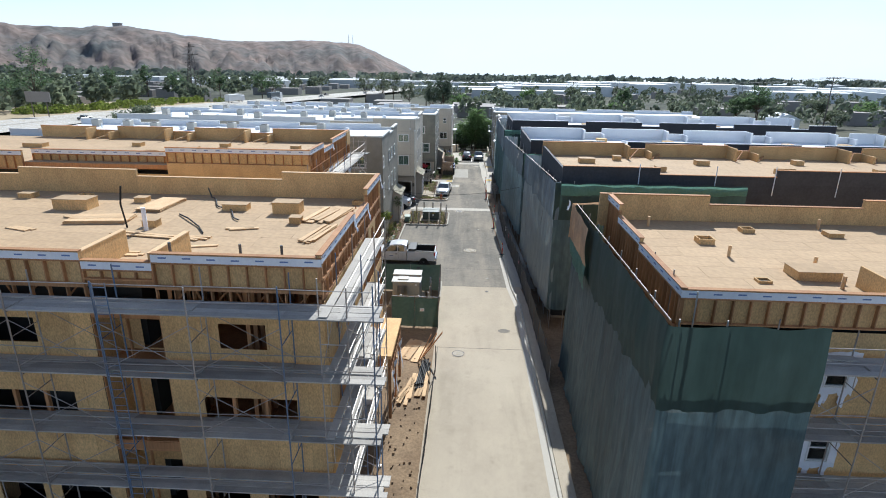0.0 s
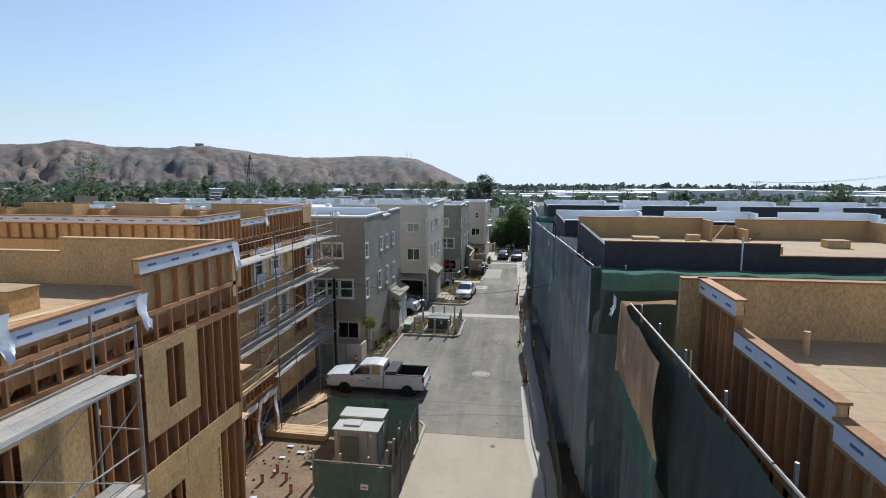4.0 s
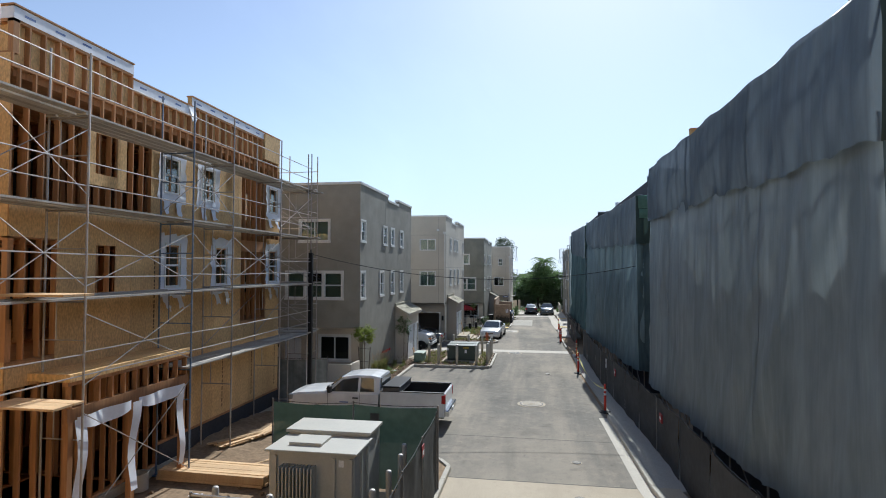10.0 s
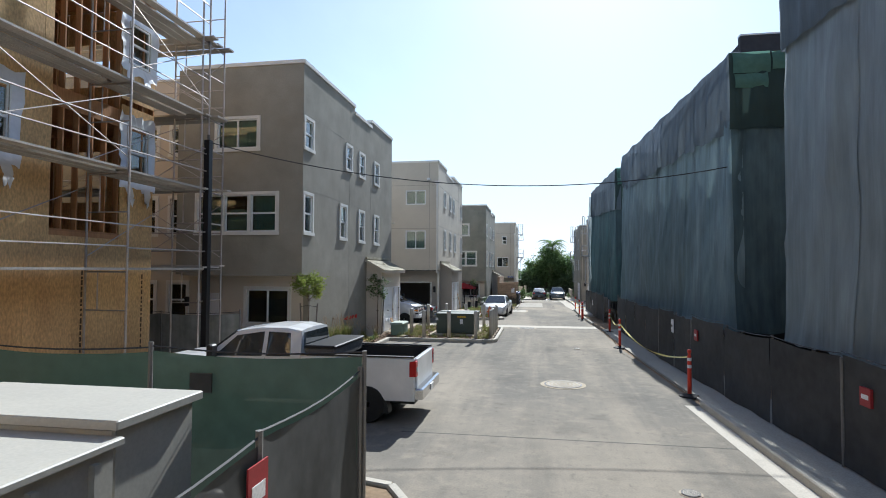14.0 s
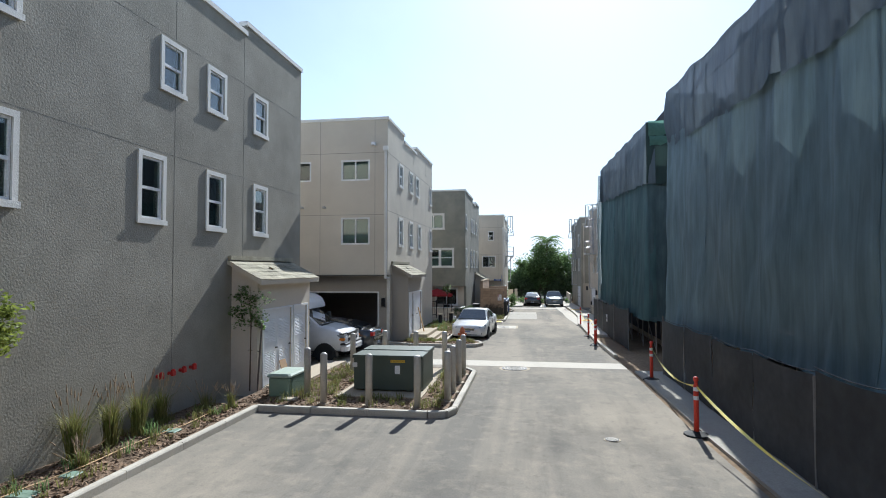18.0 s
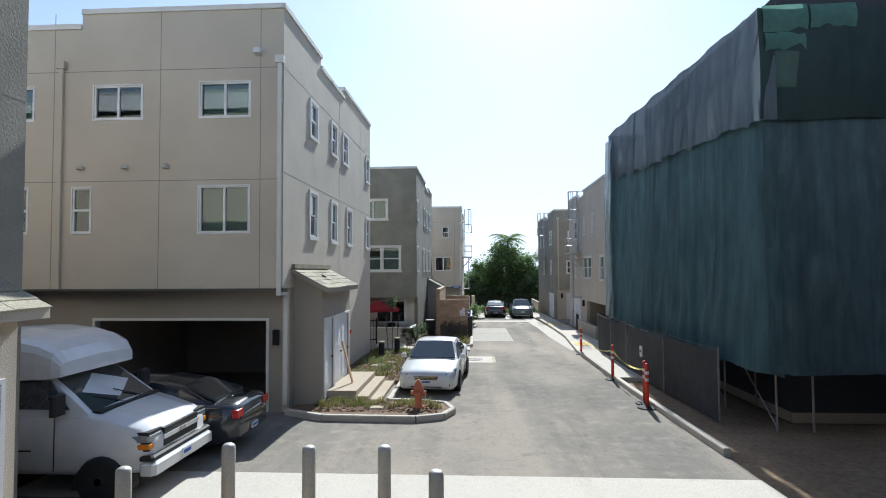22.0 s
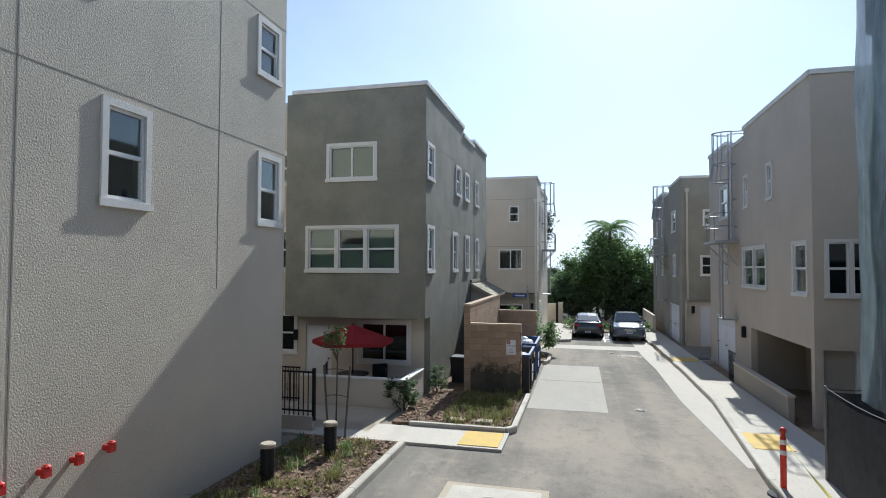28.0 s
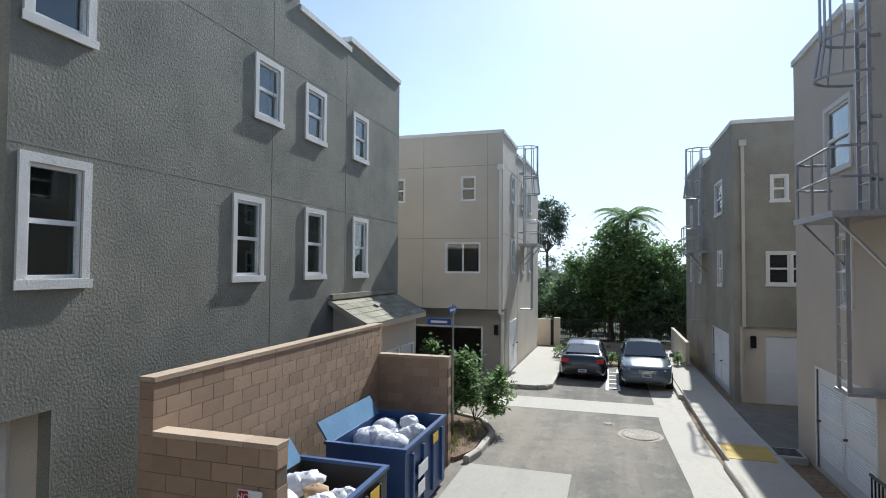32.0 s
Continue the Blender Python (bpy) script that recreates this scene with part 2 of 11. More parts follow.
        l.new(value, hsv.inputs["Value"])
    l.new(hsv.outputs["Color"], b.inputs["Base Color"])
    if bump:
        bp = n.new("ShaderNodeBump")
        bp.inputs["Strength"].default_value, bp.inputs["Distance"].default_value = min(bump, 1.0), 0.02
        l.new(height, bp.inputs["Height"])
        l.new(bp.outputs["Normal"], b.inputs["Normal"])
    if translucent:
        tr = n.new("ShaderNodeBsdfTranslucent")
        l.new(hsv.outputs["Color"], tr.inputs["Color"])
        ms = n.new("ShaderNodeMixShader")
        ms.inputs["Fac"].default_value = translucent
        l.new(b.outputs["BSDF"], ms.inputs[1])
        l.new(tr.outputs["BSDF"], ms.inputs[2])
        l.new(ms.outputs["Shader"], n["Material Output"].inputs["Surface"])
    return m


def dusty(name, base, dust, dark, track=0.9, rough=0.95, blotch=0.4):
    """Street paving: dust patches, tyre tracks along the street, dark stains and grit."""
    m = bpy.data.materials.new(name)
    m.use_nodes = True
    n, l = m.node_tree.nodes, m.node_tree.links
    b = n["Principled BSDF"]
    b.inputs["Roughness"].default_value, b.inputs["Specular IOR Level"].default_value = rough, 0.08
    co = n.new("ShaderNodeTexCoord")

    def layer(scale, stretch, lo, hi, detail=6, rough_=0.62):
        mp = n.new("ShaderNodeMapping")
        mp.inputs["Scale"].default_value = stretch
        l.new(co.outputs["Object"], mp.inputs["Vector"])
        t = n.new("ShaderNodeTexNoise")
        t.inputs["Scale"].default_value, t.inputs["Detail"].default_value, t.inputs["Roughness"].default_value = scale, detail, rough_
        l.new(mp.outputs["Vector"], t.inputs["Vector"])
        r = n.new("ShaderNodeMapRange")
        r.inputs["From Min"].default_value, r.inputs["From Max"].default_value = lo, hi
        l.new(t.outputs["Fac"], r.inputs["Value"])
        return r.outputs["Result"], t

    def over(a, colour, fac, k):
        x = n.new("ShaderNodeMix")
        x.data_type = "RGBA"
        g = n.new("ShaderNodeMath")
        g.operation = "MULTIPLY"
        g.inputs[1].default_value = k
        l.new(fac, g.inputs[0])
        l.new(g.outputs["Value"], x.inputs["Factor"])
        if a is None:
            x.inputs["A"].default_value = (*base, 1)
        else:
            l.new(a, x.inputs["A"])
        x.inputs["B"].default_value = (*colour, 1)
        return x.outputs["Result"]

    c = over(None, dust, layer(0.16, (1, 0.55, 1), 0.42, 0.66)[0], 0.9)
    c = over(c, dust, layer(0.75, (1, 0.06, 1), 0.5, 0.68)[0], track)
    c = over(c, dark, layer(0.9, (1, 0.1, 1), 0.55, 0.75)[0], 0.45)
    c = over(c, dark, layer(1.1, (1, 1, 1), 0.6, 0.74, 8)[0], 0.5)
    c = over(c, dust, layer(2.3, (1, 1, 1), 0.5, 0.7, 10, 0.7)[0], blotch)
    c = over(c, dark, layer(0.42, (1, 0.8, 1), 0.52, 0.68, 10, 0.7)[0], blotch * 0.7)
    c = over(c, dark, layer(6.0, (1, 0.7, 1), 0.56, 0.72, 8, 0.7)[0], 0.3 + 0.3 * blotch)
    f, grit = layer(38, (1, 1, 1), 0.3, 0.7, 6)
    g = n.new("ShaderNodeMapRange")
    g.inputs["To Min"].default_value, g.inputs["To Max"].default_value = 0.84, 1.16
    l.new(f, g.inputs["Value"])
    h = n.new("ShaderNodeHueSaturation")
    l.new(c, h.inputs["Color"])
    l.new(g.outputs["Result"], h.inputs["Value"])
    l.new(h.outputs["Color"], b.inputs["Base Color"])
    bp = n.new("ShaderNodeBump")
    bp.inputs["Strength"].default_value, bp.inputs["Distance"].default_value = 0.3, 0.01
    l.new(grit.outputs["Fac"], bp.inputs["Height"])
    l.new(bp.outputs["Normal"], b.inputs["Normal"])
    return m


M = {
    "asphalt": dusty("asphalt", (0.176, 0.163, 0.141), (0.325, 0.283, 0.225), (0.092, 0.086, 0.077), 0.6, blotch=0.6),
    "concrete": dusty("concrete", (0.40, 0.34, 0.26), (0.485, 0.415, 0.315), (0.27, 0.23, 0.175), 0.5),
    "slab": dusty("service_slab", (0.37, 0.345, 0.30), (0.43, 0.395, 0.335), (0.26, 0.24, 0.21), 0.4),
    "gutter": dusty("pale_concrete", (0.47, 0.435, 0.375), (0.53, 0.48, 0.405), (0.33, 0.305, 0.26), 0.3),
    "kerb": mat("kerb_concrete", (0.50, 0.46, 0.385), (0.39, 0.355, 0.30), 0.9, 2.0, 0.2, 50, fine=0.12, vary=0.07),
    "yellow_tactile": mat("yellow_tactile", (0.62, 0.42, 0.10), (0.5, 0.36, 0.13), 0.85, 3, 0.3, 60),
    "dirt": mat("dirt", (0.27, 0.19, 0.115), (0.175, 0.12, 0.074), 1.0, 0.6, 0.5, 9, fine=0.22),
    "land": mat("dry_land", (0.085, 0.08, 0.05), (0.036, 0.043, 0.026), 1.0, 0.010, 0.0, 0.07, fine=0.35),
    "chip": mat("bark_chip", (0.30, 0.20, 0.125), (0.15, 0.10, 0.065), 0.95, 3, 0, 20, vary=0.5, island=True),
    "mulch": mat("mulch", (0.215, 0.148, 0.095), (0.115, 0.078, 0.052), 1.0, 4.0, 1.0, 30, fine=0.5),
    "osb": mat("osb_board", (0.67, 0.44, 0.20), (0.535, 0.335, 0.15), 0.8, 1.2, 0.12, 22, fine=0.22, vary=0.10, stretch=(1, 1, 0.5)),
    "ply_roof": mat("roof_sheathing", (0.46, 0.32, 0.185), (0.365, 0.25, 0.142), 0.85, 0.35, 0.08, 5, fine=0.1, vary=0.06),
    "stud": mat("framing_lumber", (0.47, 0.245, 0.11), (0.35, 0.17, 0.075), 0.8, 1.5, 0.15, 18, fine=0.15, vary=0.25, stretch=(1, 1, 0.15)),
    "lumber_new": mat("pale_lumber", (0.62, 0.43, 0.24), (0.52, 0.34, 0.18), 0.8, 2.0, 0.1, 25, fine=0.1, vary=0.14),
    "plank": mat("scaffold_plank", (0.47, 0.43, 0.37), (0.33, 0.305, 0.275), 0.75, 0.9, 0.2, 30, fine=0.14, vary=0.22),
    "wrap": mat("white_membrane", (0.80, 0.80, 0.82), (0.70, 0.71, 0.75), 0.55, 1.0, 0.25, 9, fine=0.04),
    "wrap_print": mat("blue_print", (0.16, 0.22, 0.42), None, 0.6),
    "ink": mat("faded_black_ink", (0.10, 0.06, 0.03), None, 0.8),
    "steel": mat("galvanised_steel", (0.46, 0.46, 0.46), (0.36, 0.36, 0.37), 0.42, 4, 0.1, 60, metal=0.75, vary=0.12),
    "fence_post": mat("dull_fence_post", (0.22, 0.21, 0.20), (0.16, 0.155, 0.15), 0.6, 4, 0.1, 60, metal=0.4),
    "scaffold": mat("scaffold_tube", (0.44, 0.42, 0.40), (0.34, 0.29, 0.25), 0.5, 3.0, 0.15, 60, metal=0.55, vary=0.15),
    "scaffold_blue": mat("blue_scaffold_paint", (0.10, 0.17, 0.27), (0.16, 0.17, 0.20), 0.5, 3.0, 0.15, 60, vary=0.1),
    "tarp": mat("dark_upper_net", (0.125, 0.155, 0.178), (0.175, 0.21, 0.235), 0.75, 0.35, 0.5, 3.2, fine=0.12, stretch=(1, 1, 0.35), translucent=0.32, spec=0.2, folds=0.16, vary=0.14, alpha=0.94),
    "tarp_low": mat("grey_debris_net", (0.205, 0.25, 0.262), (0.275, 0.315, 0.325), 0.6, 0.35, 0.8, 3.4, fine=0.12, stretch=(1, 1, 0.3), translucent=0.28, spec=0.3, folds=0.17, vary=0.12, alpha=0.94),
    "tarp_green": mat("teal_debris_net", (0.062, 0.118, 0.124), (0.092, 0.155, 0.160), 0.7, 0.4, 0.8, 3.4, fine=0.18, stretch=(1, 1, 0.3), translucent=0.1, spec=0.15, folds=0.26, vary=0.1, alpha=0.95),
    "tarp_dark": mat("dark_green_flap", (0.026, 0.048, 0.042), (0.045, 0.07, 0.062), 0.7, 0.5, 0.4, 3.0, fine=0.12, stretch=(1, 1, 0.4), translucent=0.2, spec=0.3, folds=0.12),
    "tarp_blue": mat("blue_grey_debris_net", (0.050, 0.086, 0.094), (0.095, 0.138, 0.148), 0.6, 0.4, 0.9, 4.0, fine=0.2, stretch=(1, 1, 0.35), translucent=0.12, spec=0.3, folds=0.34, vary=0.15, alpha=0.93),
    "tarp_teal": mat("blue_green_debris_net", (0.175, 0.262, 0.285), (0.265, 0.345, 0.365), 0.6, 0.4, 0.8, 3.4, fine=0.16, stretch=(1, 1, 0.3), translucent=0.33, spec=0.3, folds=0.24, vary=0.24, alpha=0.94),
    "tarp_brown": mat("brown_kraft_sheet", (0.55, 0.36, 0.22), (0.44, 0.29, 0.18), 0.6, 1.2, 0.6, 5, translucent=0.35, folds=0.1),
    "clear_sheet": mat("clear_plastic_sheet", (0.33, 0.40, 0.42), (0.22, 0.28, 0.30), 0.22, 1.2, 1.0, 5, fine=0.2, stretch=(1, 1, 0.4), translucent=0.3, spec=0.7, folds=0.4, alpha=0.55),
    # a light green cloth; on the end nets it paints sunlight coming through
    "tarp_light": mat("light_green_net", (0.16, 0.30, 0.24), (0.12, 0.24, 0.19), 0.7, 1.0, 0.2, 8, translucent=0.45),
    "fence_net": mat("black_fence_screen", (0.060, 0.060, 0.060), (0.085, 0.085, 0.083), 0.85, 0.8, 0.25, 5, translucent=0.06, spec=0.08, vary=0.12, alpha=0.93),
    "fence_grey": mat("slack_grey_screen", (0.27, 0.275, 0.25), (0.20, 0.205, 0.19), 0.8, 1.5, 0.5, 5, translucent=0.2, folds=0.2),
    "fence_green": mat("dark_green_fence_screen", (0.045, 0.075, 0.058), (0.062, 0.092, 0.074), 0.75, 0.8, 0.3, 5, translucent=0.15, spec=0.15, alpha=0.96),
    "stucco_dark": mat("dark_olive_stucco", (0.325, 0.300, 0.245), (0.235, 0.218, 0.178), 0.95, 0.9, 0.38, 26, fine=0.09),
    "stucco_slate": mat("slate_olive_stucco", (0.29, 0.275, 0.222), (0.195, 0.190, 0.156), 0.95, 0.9, 0.42, 28, fine=0.09),
    "stucco_beige": mat("pale_beige_stucco", (0.58, 0.52, 0.42), (0.485, 0.434, 0.352), 0.95, 0.5, 0.42, 42, fine=0.09),
    "stucco_cream": mat("cream_stucco", (0.61, 0.535, 0.435), (0.54, 0.475, 0.385), 0.95, 0.6, 0.4, 50, fine=0.07),
    "stucco_tan": mat("tan_grey_stucco", (0.56, 0.49, 0.40), (0.48, 0.42, 0.345), 0.95, 0.6, 0.5, 50, fine=0.08),
    "stucco_band": mat("brown_grey_stucco", (0.36, 0.32, 0.27), (0.31, 0.28, 0.235), 0.95, 0.5, 0.5, 60, fine=0.08),
    "joint": mat("control_joint", (0.12, 0.115, 0.10), None, 0.9),
    "stucco_joint": mat("stucco_joint", (0.30, 0.28, 0.24), None, 0.95),
    "trim": mat("white_trim", (0.72, 0.70, 0.65), (0.64, 0.62, 0.57), 0.8, 2.0, 0.25, 40, fine=0.05),
    "vinyl": mat("white_vinyl", (0.80, 0.80, 0.78), None, 0.35),
    "glass": mat("window_glass", (0.035, 0.045, 0.045), (0.05, 0.06, 0.06), 0.06, 1.0, 0.0, spec=0.9),
    "blind": mat("pale_window_film", (0.36, 0.42, 0.36), (0.28, 0.34, 0.29), 0.3, 1.0, spec=0.5),
    # near-black that paints the darkness of rooms and openings
    "dark": mat("unlit_room_black", (0.06, 0.058, 0.054), None, 0.9),
    "door_white": mat("white_door_paint", (0.74, 0.74, 0.74), (0.68, 0.68, 0.69), 0.45, 2.0, 0.05, 30, fine=0.03),
    "shingle": mat("weathered_shingle", (0.37, 0.335, 0.25), (0.215, 0.20, 0.145), 0.95, 1.6, 0.6, 30, fine=0.25, vary=0.2),
    "roof_white": mat("white_roof_membrane", (0.78, 0.79, 0.80), (0.70, 0.71, 0.72), 0.6, 0.4, 0.1, 10, fine=0.03),
    "felt": mat("black_building_paper", (0.045, 0.045, 0.05), (0.06, 0.06, 0.065), 0.8, 0.8, 0.2, 8, vary=0.1),
    "cmu": mat("tan_block", (0.40, 0.28, 0.19), (0.34, 0.235, 0.155), 0.95, 1.0, 0.5, 45, fine=0.12, vary=0.14),
    "cmu_cap": mat("block_cap", (0.46, 0.35, 0.25), (0.40, 0.30, 0.21), 0.95, 1.0, 0.4, 45, vary=0.08),
    "mortar": mat("mortar", (0.20, 0.15, 0.11), None, 0.95, 3, 0.3, 50),
    "green_box": mat("utility_green", (0.060, 0.078, 0.062), (0.075, 0.092, 0.075), 0.5, 2, 0.05, 40, fine=0.05),
    # paler than the pedestal body's green
    "green_lid": mat("pale_green_lid", (0.34, 0.39, 0.32), (0.27, 0.33, 0.27), 0.6, 2, 0.05, 40),
    "green_box_pale": mat("pale_utility_green", (0.17, 0.25, 0.19), (0.20, 0.27, 0.21), 0.55, 2, 0.05, 40),
    "grey_box": mat("utility_grey", (0.45, 0.43, 0.375), (0.40, 0.385, 0.34), 0.5, 1.2, 0.05, 30, fine=0.06),
    "bollard": mat("galvanised_bollard", (0.50, 0.48, 0.44), (0.42, 0.40, 0.37), 0.55, 3, 0.1, 50, metal=0.35, vary=0.06),
    "orange": mat("orange_red_plastic", (0.66, 0.06, 0.035), (0.54, 0.05, 0.03), 0.5, 2),
    "reflector": mat("white_reflector", (0.8, 0.8, 0.8), None, 0.3),
    "rubber": mat("black_rubber", (0.025, 0.025, 0.025), None, 0.8, 6, 0.2, 60),
    "tape": mat("yellow_tape", (0.75, 0.62, 0.10), (0.72, 0.68, 0.30), 0.5, 4),
    "red": mat("red_paint", (0.55, 0.035, 0.03), None, 0.4),
    "hydrant": mat("rust_orange_hydrant", (0.50, 0.16, 0.07), (0.42, 0.14, 0.07), 0.6, 6, 0.2, 50),
    "white_paint": mat("white_car_paint", (0.78, 0.78, 0.78), None, 0.25, coat=0.6, fine=0.01),
    "silver_paint": mat("silver_car_paint", (0.70, 0.70, 0.69), None, 0.28, metal=0.1, coat=0.6, fine=0.02),
    "dark_paint": mat("dark_car_paint", (0.03, 0.034, 0.04), None, 0.2, coat=0.8, fine=0.02),
    "blue_paint": mat("slate_car_paint", (0.10, 0.125, 0.15), None, 0.22, coat=0.8, fine=0.02),
    "car_glass": mat("car_glass", (0.038, 0.047, 0.051), None, 0.03, spec=1.0, coat=0.5),
    "chrome": mat("chrome", (0.6, 0.6, 0.6), None, 0.15, metal=1.0),
    "black_plastic": mat("black_plastic", (0.03, 0.03, 0.03), None, 0.5),
    "lamp_red": mat("red_lens", (0.45, 0.02, 0.02), None, 0.15),
    "lamp_clear": mat("clear_lens", (0.30, 0.32, 0.33), (0.18, 0.19, 0.2), 0.06, 9, spec=0.9),
    "amber": mat("amber_lens", (0.75, 0.25, 0.03), None, 0.15),
    "plate": mat("number_plate", (0.7, 0.7, 0.68), None, 0.5),
    "iron": mat("cast_iron", (0.16, 0.155, 0.15), (0.11, 0.105, 0.10), 0.7, 8, 0.3, 60, metal=0.3),
    "black_metal": mat("black_metal", (0.02, 0.02, 0.022), None, 0.4, metal=0.3),
    "fabric_red": mat("red_canopy", (0.35, 0.03, 0.035), (0.28, 0.025, 0.03), 0.85, 3, 0.1, 40, translucent=0.25),
    "dumpster": mat("blue_skip_paint", (0.035, 0.075, 0.19), (0.05, 0.09, 0.20), 0.45, 2, 0.1, 30),
    "lid": mat("blue_lid", (0.10, 0.21, 0.34), (0.07, 0.16, 0.27), 0.5, 2),
    "bag": mat("pale_rubbish_bag", (0.72, 0.72, 0.74), (0.55, 0.56, 0.60), 0.35, 6, 0.6, 14),
    "card": mat("cardboard", (0.42, 0.28, 0.16), (0.36, 0.24, 0.14), 0.85, 4),
    "sign_blue": mat("blue_sign", (0.03, 0.10, 0.36), None, 0.4),
    "sign_red": mat("red_sign", (0.34, 0.03, 0.035), None, 0.5),
    "sign_white": mat("white_sign", (0.8, 0.8, 0.8), None, 0.5),
    "sign_yellow": mat("yellow_label", (0.75, 0.50, 0.05), None, 0.5),
    "bark": mat("bark", (0.14, 0.10, 0.07), (0.09, 0.065, 0.045), 0.95, 5, 0.8, 25),
    "leaf": mat("green_leaf", (0.165, 0.24, 0.095), (0.115, 0.185, 0.07), 0.5, 0.6, 0, 8, vary=0.5, translucent=0.65, island=True),
    "leaf_dark": mat("dark_green_leaf", (0.12, 0.17, 0.085), (0.08, 0.125, 0.062), 0.6, 0.3, 0, 8, vary=0.45, translucent=0.6, island=True),
    "leaf_pale": mat("yellow_green_leaf", (0.16, 0.21, 0.055), (0.12, 0.17, 0.045), 0.6, 2, 0, 8, vary=0.4, translucent=0.4, island=True),
    "leaf_lime": mat("lime_leaf", (0.25, 0.285, 0.06), (0.17, 0.22, 0.05), 0.6, 2, 0, 8, vary=0.4, translucent=0.45, island=True),
    # greyed and paled so that distance haze sits in the leaf colour
    "leaf_far": mat("hazed_far_foliage", (0.17, 0.19, 0.145), (0.125, 0.145, 0.115), 0.9, 0.02, 0, 2, vary=0.35, translucent=0.4, island=True),
    "leaf_grey": mat("grey_green_leaf", (0.12, 0.15, 0.10), (0.085, 0.115, 0.08), 0.6, 0.5, 0, 8, vary=0.4, translucent=0.45, island=True),
    "leaf_olive": mat("olive_leaf", (0.20, 0.225, 0.145), (0.125, 0.15, 0.10), 0.8, 0.02, 0, 2, vary=0.5, translucent=0.5, island=True),
    "dry_grass": mat("straw_grass", (0.42, 0.33, 0.20), (0.33, 0.26, 0.16), 1.0, 0.04, 0.3, 2, fine=0.2),
    "plume": mat("pale_plume", (0.45, 0.36, 0.24), (0.36, 0.27, 0.20), 0.9, 2, translucent=0.3),
    "grass": mat("dry_green_grass", (0.17, 0.215, 0.055), (0.26, 0.22, 0.09), 0.8, 3, 0, 10, vary=0.35, translucent=0.3, island=True),
    "hill": mat("dry_chaparral_hill", (0.215, 0.152, 0.122), (0.088, 0.094, 0.09), 1.0, 0.011, 0.0, 0.05, fine=0.4, stretch=(1, 1, 0.45)),
    # blue-grey base colour stands in for the haze over the mountains
    "hill_far": mat("haze_blue_hill", (0.30, 0.335, 0.38), (0.26, 0.295, 0.335), 1.0, 0.002, 0.0, 0.01),
    "far_roof": mat("far_white_roof", (0.72, 0.72, 0.70), (0.55, 0.55, 0.54), 0.7, 0.02, vary=0.2),
    "far_wall": mat("far_wall", (0.34, 0.30, 0.26), (0.26, 0.24, 0.22), 0.9, 0.05, vary=0.3),
    "pole": mat("weathered_pole", (0.16, 0.13, 0.11), (0.12, 0.10, 0.085), 0.9, 2, 0.3, 30),
    "cable": mat("black_cable", (0.05, 0.05, 0.052), None, 0.6),
}


def see_through(name, tint, head_on):
    """Window glass: mostly clear, with a mirror-like coat that grows at grazing angles, alike from both sides."""
    m = bpy.data.materials.new(name)
    m.use_nodes = True
    n, l = m.node_tree.nodes, m.node_tree.links
    n.remove(n["Principled BSDF"])
    tr, gl, mx, lw = n.new("ShaderNodeBsdfTransparent"), n.new("ShaderNodeBsdfGlossy"), n.new("ShaderNodeMixShader"), n.new("ShaderNodeLayerWeight")
    tr.inputs["Color"].default_value = (*tint, 1)
    gl.inputs["Roughness"].default_value = 0.03
    lw.inputs["Blend"].default_value = 0.5
    rise, scale = n.new("ShaderNodeMath"), n.new("ShaderNodeMath")
    rise.operation, scale.operation = "POWER", "MULTIPLY_ADD"
    rise.inputs[1].default_value = 4.0
    scale.inputs[1].default_value, scale.inputs[2].default_value = 1 - head_on, head_on
    l.new(lw.outputs["Facing"], rise.inputs[0])
    l.new(rise.outputs["Value"], scale.inputs[0])
    l.new(scale.outputs["Value"], mx.inputs["Fac"])
    l.new(tr.outputs["BSDF"], mx.inputs[1])
    l.new(gl.outputs["BSDF"], mx.inputs[2])
    l.new(mx.outputs["Shader"], n["Material Output"].inputs["Surface"])
    return m


M["pane"] = see_through("clear_pane", (0.66, 0.74, 0.72), 0.09)



def blotched(name, c1, c2, top, fade):
    """Dirt that breaks up into blotches towards a height; clear above it."""
    m = mat(name, c1, c2, 0.95, 3.0, 0.3, 40, fine=0.2)
    n, l = m.node_tree.nodes, m.node_tree.links
    geo, sep = n.new("ShaderNodeNewGeometry"), n.new("ShaderNodeSeparateXYZ")
    l.new(geo.outputs["Position"], sep.inputs["Vector"])
    patch = n.new("ShaderNodeTexNoise")
    patch.inputs["Scale"].default_value, patch.inputs["Detail"].default_value, patch.inputs["Roughness"].default_value = 3.2, 8, 0.7
    l.new(geo.outputs["Position"], patch.inputs["Vector"])
    drop, lift, edge = n.new("ShaderNodeMath"), n.new("ShaderNodeMath"), n.new("ShaderNodeMapRange")
    drop.operation, lift.operation = "MULTIPLY_ADD", "MULTIPLY_ADD"
    drop.inputs[1].default_value, drop.inputs[2].default_value = -1.0, top
    lift.inputs[1].default_value = 1.7
    l.new(sep.outputs["Z"], drop.inputs[0])
    l.new(patch.outputs["Fac"], lift.inputs[0])
    l.new(drop.outputs["Value"], lift.inputs[2])
    edge.inputs["From Min"].default_value, edge.inputs["From Max"].default_value = 0.85 - fade, 0.85 + fade
    edge.inputs["To Max"].default_value = 0.92
    l.new(lift.outputs["Value"], edge.inputs["Value"])
    l.new(edge.outputs["Result"], n["Principled BSDF"].inputs["Alpha"])
    return m


M["damp_stain"] = blotched("dark_wall_stain", (0.060, 0.052, 0.040), (0.11, 0.095, 0.072), 0.52, 0.18)

# ---- ground ----

